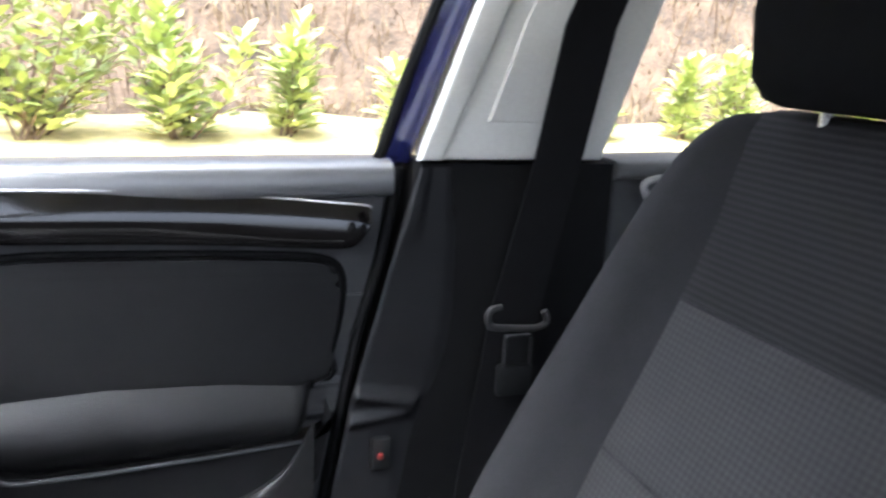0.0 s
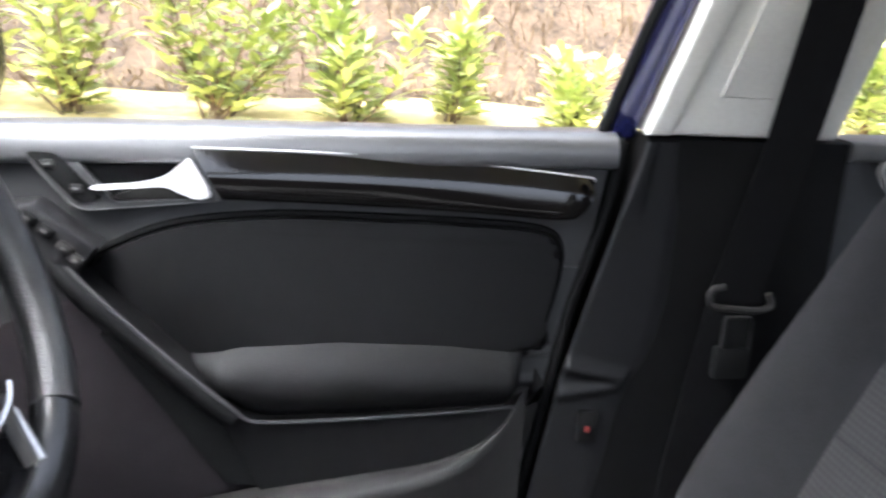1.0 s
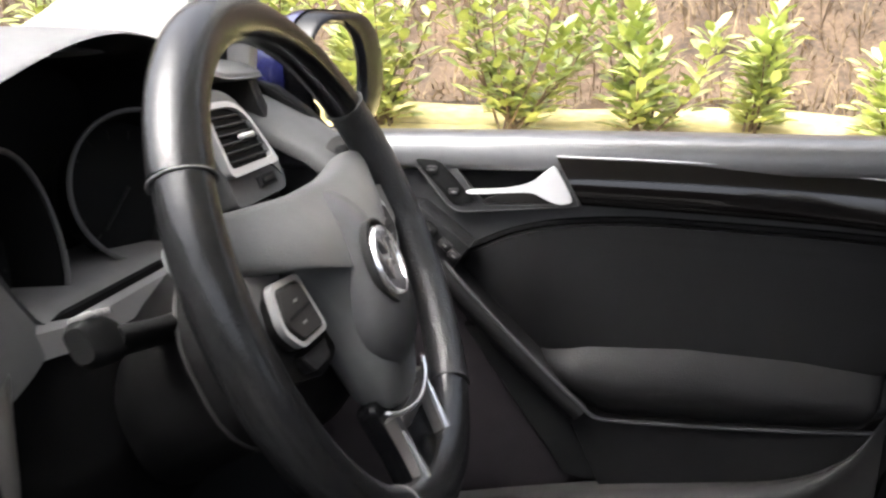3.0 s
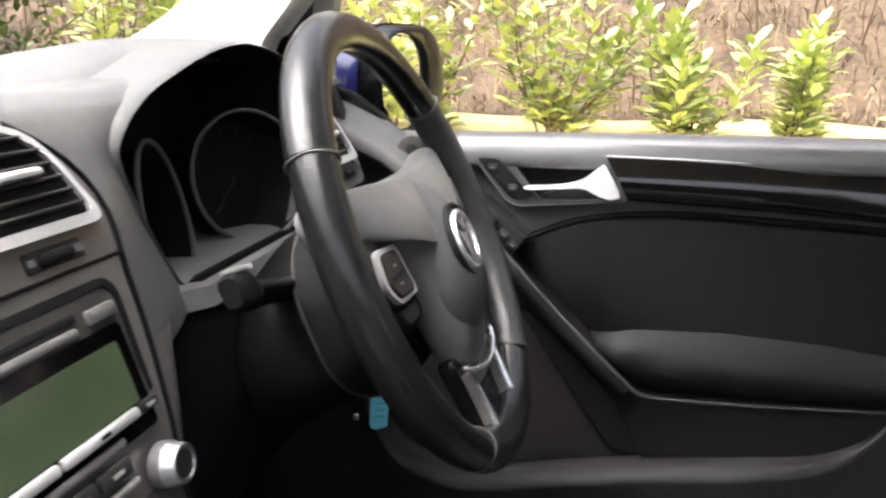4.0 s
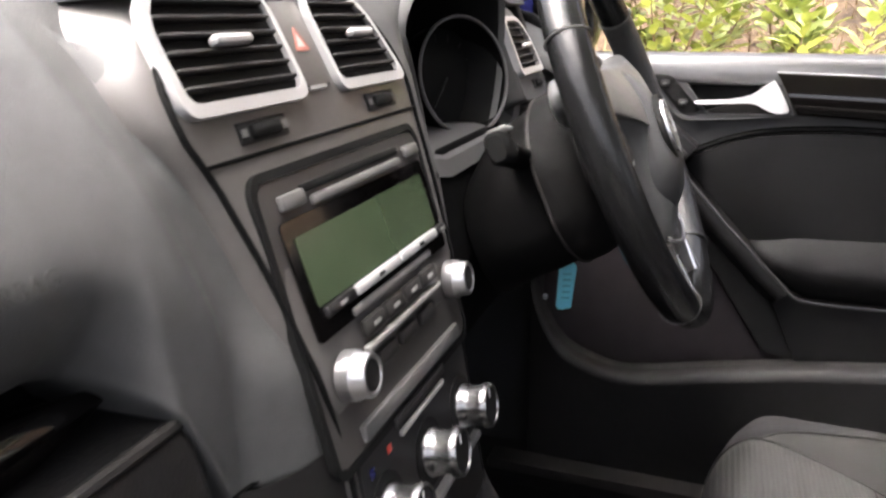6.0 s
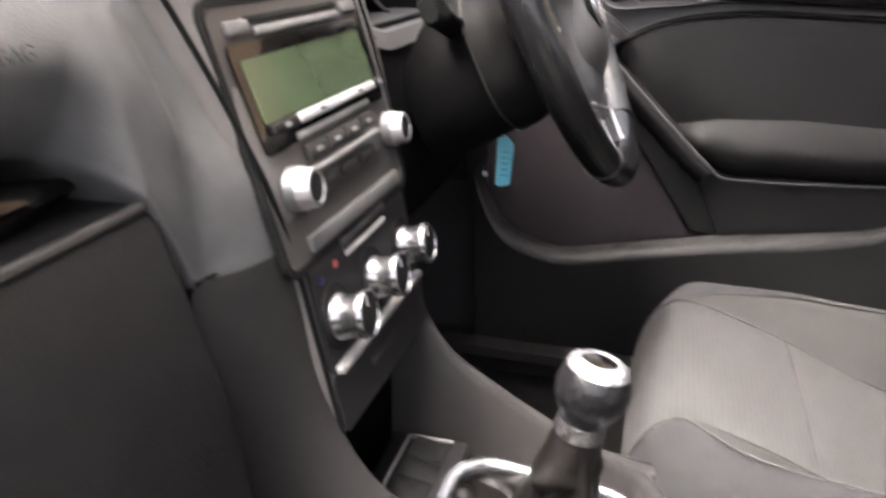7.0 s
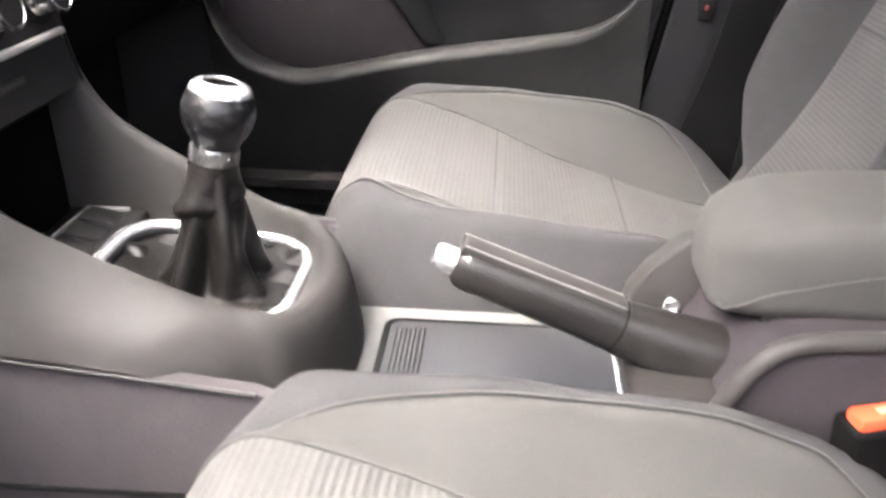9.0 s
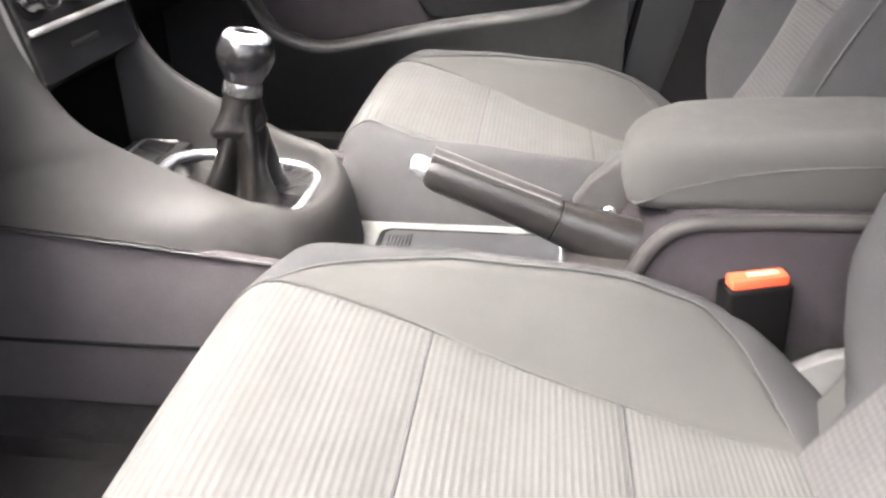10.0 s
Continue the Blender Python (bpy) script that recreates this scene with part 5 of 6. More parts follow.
for s in (-1, 1):
    lf = part("spoke_edge", loft([[WM @ V((s * (x + dx), y, h)) for dx, h in ((w, -0.002), (w * 0.5, 0.004), (-w * 0.5, 0.004), (-w, -0.002), (-w, -0.012), (w, -0.012))] for x, y, w in ((0.044, -0.118, 0.009), (0.041, -0.145, 0.008), (0.039, -0.170, 0.008), (0.040, -0.190, 0.010))]), STACKMAT, sw, "dark grey edge of the lower spoke")
    part("silver_insert", tube([WM @ V((s * x, y, 0.0045)) for x, y in ((0.047, -0.130), (0.044, -0.152), (0.042, -0.172), (0.041, -0.186), (0.041, -0.191))], [0.0012, 0.0030, 0.0044, 0.0052, 0.002], 10), CHROME, lf, "bright chrome spoke insert")
part("spoke_bridge", moved(loft([[V((x * k, -0.128 + y * k, h)) for x, y in rrect(0.066, 0.016, 0.005, 4)] for h, k in ((-0.010, 1.0), (0.002, 1.0), (0.004, 0.9))]), WM), STACKMAT, sw, "grey bridge under the chrome arc")
part("chrome_smile", tube(smooth_line([WM @ V(p) for p in ((-0.062, -0.108, 0.004), (-0.040, -0.119, 0.007), (0.0, -0.127, 0.009), (0.036, -0.122, 0.008), (0.058, -0.112, 0.005))], 6), [0.0009] + [0.0024] * 22 + [0.0026, 0.001], 8), CHROME, sw, "thin chrome arc under the pad")

# ---- steering column ----
col = thing("steering_column", "black steering column shroud with two stalks", "steering column")
def col_ring(h, k, dz=0):
    return [WM @ V((0.130 * k * a[0] / 0.5, 0.086 * k * a[1] / 0.5 - 0.026 + dz, h)) for a in rrect(1.0, 1.0, 0.42, 8)]
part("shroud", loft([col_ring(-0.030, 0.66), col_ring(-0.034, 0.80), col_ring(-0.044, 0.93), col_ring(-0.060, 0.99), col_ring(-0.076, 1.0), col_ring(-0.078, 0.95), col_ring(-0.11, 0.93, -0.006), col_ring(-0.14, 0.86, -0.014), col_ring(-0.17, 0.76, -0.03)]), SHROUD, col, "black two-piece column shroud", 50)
part("collar", tube([p for p in col_ring(-0.0765, 1.0)], 0.0017, 8, True), TRIM, col, "grey rim of the column shroud")
for s in (-1, 1):
    st = part("stalk", tube([WM @ V((s * x, y, h)) for x, y, h in ((0.07, 0.006, -0.090), (0.14, 0.020, -0.084), (0.188, 0.030, -0.076))], [0.013, 0.011, 0.012], 14, flat=0.75), RUBBER, col, "black control stalk")
    part("stalk_end", moved(loft([[V((s * (0.184 + h), 0.032 + a + h * 0.2, -0.076 + b)) for a, b in rrect(0.026 * k, 0.018 * k, 0.007 * k, 4)] for h, k in ((-0.004, 0.8), (0.004, 1.1), (0.020, 1.08), (0.025, 0.8))]), WM), RUBBER, st, "ribbed stalk end")
    for q in range(3):
        part("stalk_ridge", moved(rbox((s * (0.188 + 0.007 * q), 0.0475 + 0.0014 * q, -0.072), (0.0030, 0.004, 0.018), 0.0012, 2), WM), PRINT, st, "grey grip ridge")
part("ignition_barrel", lathe([(0.018, 0), (0.018, 0.012), (0.014, 0.014), (0.0001, 0.014)], axes((-0.185, 0.452, 0.80), (0, 0, 1), (0.9, 0.3, -0.1)), 20), DARK, col)
kt = thing("key_tag", "turquoise plastic tag hanging from the ignition key", "key tag")
TG = axes((-0.163, 0.453, 0.719), (1, 0.5, 0), (0.02, 0.05, 1)) @ Matrix.Diagonal((1, 1, 0.93, 1))
part("tag", moved(prism(round_poly([(-0.010, -0.034), (-0.004, -0.0365), (0.009, -0.034), (0.011, 0.022), (0.002, 0.034), (-0.011, 0.034)], (0.002, 0.002, 0.002, 0.002, 0.002, 0.003), 3), "y", -0.0025, 0.0025, 0.0012), TG), TEAL, kt, "flat turquoise tag with a cut corner")
part("tag_print", moved(join(*[rbox((0.0, -0.0027, z), (0.010, 0.0004, 0.0022), 0, 1) for z in (0.012, 0.004, -0.004, -0.012, -0.020)]), TG), mat("dark turquoise print", (0.10, 0.42, 0.55), 0.5), kt)
part("tag_loop", moved(tube(smooth_line([(0.0, 0, 0.030), (-0.005, 0, 0.040), (0.002, 0, 0.048), (0.012, 0, 0.046), (0.016, 0, 0.042)], 5), 0.0022, 8), TG), mat("pale turquoise cord", (0.45, 0.74, 0.80), 0.6), kt, "pale turquoise loop")
part("key", rbox((-0.172, 0.452, 0.800), (0.02, 0.010, 0.032), 0.003), DARK, kt)
part("key_ring", tube([V((-0.166 + 0.011 * math.cos(a), 0.448, 0.770 + 0.016 * math.sin(a)) ) for a in (2 * math.pi * j / 20 for j in range(20))], 0.0012, 6, True), CHROME, kt, "thin steel ring")
part("key_end", rbox((-0.184, 0.436, 0.704), (0.006, 0.006, 0.007), 0.002), SILVER, kt)


def tilted(bm):
    """The gear gate climbs towards the dash."""
    for v in bm.verts:
        v.co.z += max(0, 0.05 - v.co.x) * 0.11
    return bm


# ---- centre console ----
con = thing("centre_console", "dark grey centre console with gear gate and storage", "centre console")
EDGE = [(-0.191, 0.802), (-0.183, 0.757), (-0.175, 0.712), (-0.163, 0.672), (-0.136, 0.632), (-0.09, 0.603), (-0.045, 0.580), (0.0, 0.559), (0.04, 0.546), (0.075, 0.540), (0.098, 0.522), (0.108, 0.495)]
edge_l = smooth_line([(a, 0, b) for a, b in EDGE], 5)


NOSE_X, NOSE_R = 0.026, 0.054


def wall_half(x):
    return interp([(-0.22, 0.107), (-0.12, 0.105), (-0.05, 0.099), (0.03, 0.092)], x)


def rim_path():
    """The console's rim in plan with its height: along the near wall, round the nose and back along the far wall."""
    pts = [V((p.x, -wall_half(p.x), p.z)) for p in edge_l if p.x < NOSE_X - 0.004]
    for j in range(25):
        a = -math.pi / 2 + math.pi * j / 24
        pts.append(V((NOSE_X + NOSE_R * math.cos(a) ** 0.8 if abs(math.cos(a)) > 1e-6 else NOSE_X, wall_half(NOSE_X) * math.sin(a), interp([(0, 0.5515), (0.5, 0.541), (1, 0.533)], max(0, math.cos(a))))))
    pts += [V((p.x, wall_half(p.x), p.z)) for p in reversed([q for q in edge_l if q.x < NOSE_X - 0.004])]
    return pts


SWEEP = [(-0.20, -0.216, -0.170, 0.803), (-0.190, -0.216, -0.170, 0.803), (-0.183, -0.226, -0.178, 0.742), (-0.175, -0.245, -0.180, 0.69), (-0.161, -0.285, -0.178, 0.64), (-0.132, -0.36, -0.168, 0.585), (-0.09, -0.36, -0.152, 0.558), (-0.045, -0.21, -0.1435, 0.5455), (0.0, -0.08, -0.1435, 0.534), (0.03, 0.02, -0.140, 0.520)]


def sweep_foot(x):
    return V([interp([(q[0], q[k]) for q in SWEEP], x) for k in (1, 2, 3)])


rim = rim_path()
bm = bmesh.new()
rows = []
for i, p in enumerate(rim):
    d = rim[min(i + 1, len(rim) - 1)] - rim[max(i - 1, 0)]
    o = V((d.y, -d.x, 0)).normalized()
    near = p.y < 0 and p.x < NOSE_X
    k = max(0, p.x - NOSE_X) / NOSE_R
    wallp = [(-0.022, 0.478 - p.z), (-0.017, -0.040), (-0.0125, -0.010), (-0.0095, -0.002), (-0.005, 0.001)]
    nosep = [(-0.034, -0.018), (-0.028, -0.010), (-0.021, -0.004), (-0.014, -0.001), (-0.007, 0.001)]
    ring = [p + o * (a + (e - a) * k) + V((0, 0, max(b + (f - b) * k, 0.478 - p.z))) for (a, b), (e, f) in zip(wallp, nosep)]
    if near:
        c, foot = ring[-1], sweep_foot(p.x)
        f = min(1, max(0, (0.80 - p.z) / 0.22))
        ctrl = c.lerp(foot, 0.42) + V((0.012 * (1 - f), -0.016, 0.013 * f))
        for t in (0.12, 0.25, 0.4, 0.55, 0.7, 0.85, 1.0):
            ring.append(c * (1 - t) ** 2 + ctrl * (2 * t * (1 - t)) + foot * t * t)
    else:
        ring += [p + o * a + V((0, 0, b)) for a, b in ((-0.002, -0.002), (0.004, -0.010), (0.008, -0.022), (0.012, -0.040))]
        for t in (0.35, 0.7, 1.0):
            ring.append(p + o * (0.012 + 0.008 * t) + V((0, 0, -0.040 + (0.445 - p.z + 0.040) * t)))
    rows.append([bm.verts.new(q) for q in ring])
for r0, r1 in zip(rows, rows[1:]):
    for j in range(len(r0) - 1):
        bm.faces.new((r0[j], r0[j + 1], r1[j + 1], r1[j]))
part("console_rim", bm, TRIM, con, "smooth grey console wall rounding into a nose", 75)
for s in (-1, 1):
    part("lower_side", prism([(-0.60, 0.338), (-0.60, 0.565), (-0.30, 0.549), (-0.13, 0.536), (0.05, 0.517), (0.16, 0.47), (0.16, 0.338)], "y", s * 0.128, s * 0.142, 0.004), FELT, con, "carpet-lined lower console side")
    part("side_seam", tube(smooth_line([(-0.30, s * 0.144, 0.548), (-0.13, s * 0.144, 0.535), (0.05, s * 0.143, 0.516)], 5), 0.002, 6), HARD, con)
    part("side_seam", tube(smooth_line([(-0.45, s * 0.1425, 0.413), (-0.03, s * 0.1425, 0.417), (0.1, s * 0.1425, 0.42)], 5), 0.0022, 6), RUBBER, con)
part("gate_plate", tilted(frame_ring(rrect(0.200, 0.166, 0.03, 7, -0.035, 0.0), rrect(0.156, 0.132, 0.036, 7, -0.036, 0.0), "z", 0.500, 0.5195)), HARD, con, "dark plate round the gear lever")
# Tray and apron are near-black so their colour holds the hollow's shade.
part("tray_floor", prism(rrect(0.14, 0.18, 0.01, 3, -0.225, 0.0), "z", 0.470, 0.479, 0.002), RUBBER, con, "storage tray with its deep shade in the colour")
part("tray_back", rbox((-0.30, 0, 0.56), (0.02, 0.20, 0.20), 0.004), RUBBER, con)
part("front_apron", prism([(-0.190, 0.646), (-0.176, 0.660), (-0.178, 0.675), (-0.19, 0.675), (-0.30, 0.62), (-0.30, 0.605)], "y", -0.098, 0.098, 0.004, 2), RUBBER, con, "apron under the heater panel, darkened for shade")
part("switch_plate", rbox((-0.152, 0.0, 0.538), (0.072, 0.176, 0.016), 0.003), HARD, con, "flat dark plate ahead of the gear lever")
sb_ = part("switch_bar", rbox((-0.150, 0.0, 0.526), (0.042, 0.156, 0.040), 0.004, 2, pose(0, 0, 0, 0, 10, 0)), PIANO, con, "row of black console switches")
for k in range(5):
    part("console_switch", rbox((-0.148, -0.062 + 0.031 * k, 0.547), (0.034, 0.028, 0.008), 0.003, 2, pose(0, 0, 0, 0, 10, 0)), HARD, sb_)
part("switch_edge", rbox((-0.171, 0.0, 0.549), (0.003, 0.156, 0.004), 0.001, 1), PALE, con)
part("switch_edge", rbox((-0.150, 0.0785, 0.549), (0.042, 0.003, 0.004), 0.001, 1), PALE, con)

# ---- gear lever ----
gl = thing("gear_lever", "manual gear lever with leather boot and chrome-topped knob", "gear lever")
so = [(a, b) for a, b in rrect(0.176, 0.152, 0.045, 7, -0.036, 0.0)]
si = [(a, b) for a, b in rrect(0.160, 0.136, 0.038, 7, -0.036, 0.0)]
part("chrome_surround", tilted(tube([V((a, b, 0.5235)) for a, b in [((p[0] + q[0]) / 2, (p[1] + q[1]) / 2) for p, q in zip(so, si)]], 0.0058, 10, True)), CHROME, gl, "polished chrome boot surround")
gtop, gcol = V((0.0, 0.0, 0.690)), V((-0.011, -0.004, 0.634))
gz = (gtop - gcol).normalized()
GM = axes(gcol, (0, 1, 0), gz)


def boot_ring(u):
    """Leather that fills the frame, crumples on it and gathers into long twisted folds up the shaft."""
    n = 96
    w = interp([(0, 0.0695), (0.07, 0.069), (0.15, 0.060), (0.22, 0.049), (0.28, 0.040), (0.36, 0.0345), (0.52, 0.030), (0.70, 0.0262), (0.85, 0.0215), (1.0, 0.0185)], u)
    z = interp([(0, 0.516), (0.07, 0.521), (0.15, 0.519), (0.22, 0.516), (0.28, 0.520), (0.36, 0.535), (0.55, 0.566), (0.75, 0.594), (1.0, 0.632)], u)
    c = V((-0.036, 0, 0)).lerp(V((-0.0115, -0.004, 0)), u ** 0.8)
    k = max(0, 1 - u / 0.30)
    amp = interp([(0, 0.0), (0.10, 0.05), (0.22, 0.20), (0.32, 0.30), (0.48, 0.27), (0.65, 0.17), (0.85, 0.07), (1, 0)], u)
    out = []
    for j in range(n):
        a = 2 * math.pi * j / n
        sq = 1 / max(abs(math.cos(a)) ** 4 + abs(math.sin(a)) ** 4, 1e-6) ** 0.25
        q = 1 + (sq - 1) * k
        fold = 0.85 * math.cos(4 * a + 0.8 + 3.4 * u + 0.9 * math.sin(a + 1)) + 0.50 * math.cos(7 * a - 2.2 * u + 2)
        r = w * q * (1 + amp * fold)
        crumple = (0.016 * noise.noise((48 * r * math.cos(a), 48 * r * math.sin(a), 2)) + 0.006 * math.sin(9 * a + 2.5 * math.sin(2 * a) + 60 * r)) * min(1, u / 0.05) * (1 - min(1, u / 0.36))
        climb = max(0, 0.05 - (c.x + r * math.cos(a))) * 0.11 * (1 - min(1, u / 0.4))
        out.append(V((c.x + r * (1.20 - 0.20 * min(1, 2 * u)) * math.cos(a), c.y + r * math.sin(a), z + crumple + climb)))
    return out


def sleeve_ring(u):
    """The upper leather sleeve, whose slack hem hangs over the folds below."""
    r = interp([(0, 0.0195), (0.25, 0.0205), (0.55, 0.0232), (0.80, 0.0272), (0.92, 0.0282), (1.0, 0.0255)], u)
    out = []
    for j in range(64):
        a = 2 * math.pi * j / 64
        hem = 0.007 * math.sin(a + 2.2) + 0.004 * math.sin(2 * a + 0.4)
        f = 1 + 0.09 * min(1, 1.6 * u) * math.sin(3 * a + 2 * u) + 0.04 * u * math.sin(5 * a)
        z = 0.634 - 0.040 * u + hem * u * u - (0.003 if u == 1 else 0)
        c = V((-0.0115 - 0.010 * u, -0.004 + 0.001 * u, 0))
        out.append(V((c.x + r * f * math.cos(a), c.y + r * f * math.sin(a), z)))
    return out


part("boot", loft([boot_ring(i / 56) for i in range(57)]), BOOTMAT, gl, "creased dark leather boot", 80)
part("boot_sleeve", loft([sleeve_ring(i / 16) for i in range(17)], caps=False), BOOTMAT, gl, "slack leather sleeve under the collar", 80)
part("shaft", lathe([(0.017, -0.012), (0.0185, 0.0), (0.0185, 0.004)], GM, 24), DARK, gl)
part("collar", lathe([(0.0185, 0.0), (0.0195, 0.001), (0.0195, 0.0105), (0.0185, 0.0135)], GM, 32), KNOBMETAL, gl, "dark chrome collar")
part("knob", lathe([(0.0180, 0.0135), (0.0192, 0.0175), (0.0235, 0.0240), (0.0270, 0.0315), (0.0285, 0.0390), (0.0280, 0.0460), (0.0258, 0.0525), (0.0232, 0.0565)], GM, 40), LEATHER, gl, "black leather gear knob")
part("knob_ring", lathe([(0.0233, 0.0555), (0.0242, 0.0565), (0.0232, 0.0595), (0.0190, 0.0628), (0.0140, 0.0640), (0.0134, 0.062)], GM, 40), CHROME, gl, "bright chrome top ring")
part("shift_cap", lathe([(0.0138, 0.0612), (0.0130, 0.0630), (0.0001, 0.0634)], GM, 28), GLOSS, gl, "gloss black shift cap")

# ---- tunnel console ----
rc = thing("rear_console", "low tunnel console with a sliding cup holder lid", "console")
part("tunnel_cover", prism([(-0.100, 0.40), (-0.100, 0.438), (-0.090, 0.452), (0.078, 0.456), (0.090, 0.444), (0.090, 0.40)], "x", 0.06, 0.86, 0.004), SOFT, rc, "grey plastic tunnel cover")
part("lid_surround", frame_ring(rrect(0.212, 0.140, 0.014, 4, 0.219, -0.016), rrect(0.200, 0.128, 0.010, 4, 0.219, -0.016), "z", 0.450, 0.4600), RUBBER, rc)
lid = part("lid", loft([[V((a, b, 0.4605 + 0.004 * math.sin(math.pi * min(1, max(0, (a - 0.119) / 0.2))) - (0.004 if e else 0))) for a, b in rrect(0.199 - 0.004 * e, 0.127 - 0.004 * e, 0.010, 6, 0.219, -0.016)] for e in (1, 0)]), LIDMAT, rc, "smooth satin dark sliding lid", 30)
for k in range(7):
    part("lid_rib", rbox((0.126 + 0.0042 * k, -0.016, 0.4612 + 0.0003 * k), (0.0016, 0.100, 0.002), 0.0006, 1), HARD, lid)
part("lid_handle", rbox((0.3185, -0.016, 0.4635), (0.006, 0.118, 0.008), 0.002), CHROME, lid, "chrome lid edge")
part("side_box", prism([(0.34, 0.40), (0.372, 0.485), (0.395, 0.530), (0.418, 0.549), (0.45, 0.556), (0.90, 0.565), (0.90, 0.40)], "y", -0.106, 0.106, 0.010, 3), LINING, rc, "dark lined console box")
part("side_rim", tube(smooth_line([(0.352, -0.104, 0.44), (0.376, -0.104, 0.492), (0.395, -0.103, 0.530), (0.420, -0.101, 0.5505), (0.47, -0.100, 0.557), (0.60, -0.100, 0.561), (0.80, -0.100, 0.563)], 5), 0.008, 10), TRIM, rc)
part("bracket", prism([(0.322, 0.47), (0.330, 0.510), (0.346, 0.532), (0.372, 0.562), (0.42, 0.572), (0.42, 0.47)], "y", 0.034, 0.060, 0.004), TRIM, rc, "grey armrest bracket")
part("lock_button", lathe([(0.0075, 0), (0.0075, 0.004), (0.005, 0.005), (0.005, 0.003), (0.0001, 0.003)], axes((0.367, 0.034, 0.500), (1, 0, 0), (0, -1, 0.2)), 18), CHROME, rc, "small chrome release button")
ar = thing("armrest", "padded grey cloth centre armrest with stitched seam", "armrest")
def arm_ring(x, k, dz=0):
    return [V((x, -0.004 + a * k, 0.583 + dz + b * k)) for a, b in rrect(0.135, 0.082, 0.024, 6)]
part("pad", loft([arm_ring(0.374, 0.40, -0.014), arm_ring(0.377, 0.60, -0.013), arm_ring(0.386, 0.76, -0.009), arm_ring(0.402, 0.88, -0.004), arm_ring(0.428, 0.96, 0.0), arm_ring(0.47, 1.0, 0.002), arm_ring(0.54, 1.02, 0.004), arm_ring(0.60, 1.02, 0.006), arm_ring(0.70, 1.0, 0.006), arm_ring(0.72, 0.9, 0.006)]), CLOTH, ar, "padded cloth cover", 50)
part("seam", tube(smooth_line([(0.381, 0.05, 0.553), (0.380, -0.040, 0.550), (0.390, -0.058, 0.556), (0.412, -0.0655, 0.571), (0.436, -0.0692, 0.580), (0.48, -0.0718, 0.592), (0.54, -0.0728, 0.600), (0.62, -0.0730, 0.604), (0.70, -0.0718, 0.606)], 6), 0.0009, 6), SEAM, ar, "stitched seam")
part("base", rbox((0.56, -0.004, 0.548), (0.30, 0.115, 0.022), 0.006), DARK, ar)

# ---- handbrake ----
hb = thing("handbrake", "dark leather handbrake lever with chrome release button", "handbrake")
ht, hr = V((0.180, -0.045, 0.577)), V((0.420, -0.045, 0.478))
hd = (hr - ht).normalized()
HM = axes(ht, (0, 1, 0), hd)
def hring(h, w, t, dz=0):
    return [HM @ V((a, b + dz, h)) for a, b in rrect(w, t, min(w, t) * 0.42, 4)]
part("grip", loft([hring(0.002, 0.022, 0.022), hring(0.007, 0.030, 0.033), hring(0.014, 0.033, 0.036), hring(0.06, 0.034, 0.037, 0.001), hring(0.10, 0.035, 0.039, 0.002), hring(0.137, 0.037, 0.041, 0.002)]), GRIPMAT, hb, "dark leather-covered grip")
part("grip_band", loft([hring(0.1365, 0.0365, 0.0405, 0.002), hring(0.1395, 0.0365, 0.0405, 0.002)]), RUBBER, hb)
part("lever_cover", loft([hring(0.139, 0.038, 0.042, 0.002), hring(0.19, 0.046, 0.052, 0.004), hring(0.27, 0.062, 0.072, 0.008)]), GRIPMAT, hb, "dark lever sleeve")
inlay = part("top_inlay", loft([[HM @ V((a, 0.0160 + 0.022 * h + b, h)) for a, b in rrect(0.021, 0.010, 0.003, 3)] for h in (0.002, 0.134)]), TRIM, hb, "raised grey strip along the grip")
for e in (-1, 1):
    part("inlay_edge", tube([HM @ V((e * 0.0098, 0.0203 + 0.022 * h, h)) for h in (0.002, 0.07, 0.134)], 0.0008, 6), PRINT, inlay)
part("lever_gaiter", rbox((0.372, -0.055, 0.487), (0.11, 0.094, 0.024), 0.008, 3), GRIPMAT, hb, "dark sleeve foot")
part("button", lathe([(0.0001, -0.015), (0.0085, -0.014), (0.0105, -0.010), (0.0110, 0.008)], HM, 20), CHROME, hb, "chrome push button")

# ---- belt buckle ----
bk = thing("belt_buckle", "black seat belt buckle with a bright orange-red button", "belt buckle")
BM_ = axes((0.488, -0.120, 0.466), (1, 0.22, 0.10), (-0.06, 0.0, 1))
part("case", moved(rbox((0, 0, -0.002), (0.060, 0.030, 0.092), 0.005, 3), BM_), BUCKLE, bk, "black buckle case")
part("button", moved(rbox((0, -0.002, 0.046), (0.052, 0.018, 0.014), 0.003, 2), BM_), ORANGE, bk, "orange-red release button")
part("print_bar", moved(rbox((0.004, -0.003, 0.0534), (0.028, 0.006, 0.001), 0, 1), BM_), mat("pale print", (0.45, 0.20, 0.13), 0.5), bk)
part("stalk", moved(rbox((0, 0.004, -0.09), (0.03, 0.008, 0.10), 0.003), BM_), DARK, bk)


# ---- seats ----
CUSH = [(0.042, 0.33), (0.022, 0.40), (0.020, 0.455), (0.032, 0.505), (0.055, 0.535), (0.085, 0.543), (0.14, 0.528), (0.209, 0.502), (0.28, 0.470), (0.357, 0.442), (0.43, 0.418), (0.50, 0.402), (0.56, 0.392)]
BACK = [(0.515, 0.40), (0.55, 0.452), (0.588, 0.512), (0.622, 0.580), (0.652, 0.655), (0.684, 0.730), (0.722, 0.808), (0.757, 0.884), (0.785, 0.955), (0.803, 1.015), (0.816, 1.055), (0.836, 1.073), (0.862, 1.066), (0.88, 1.03)]


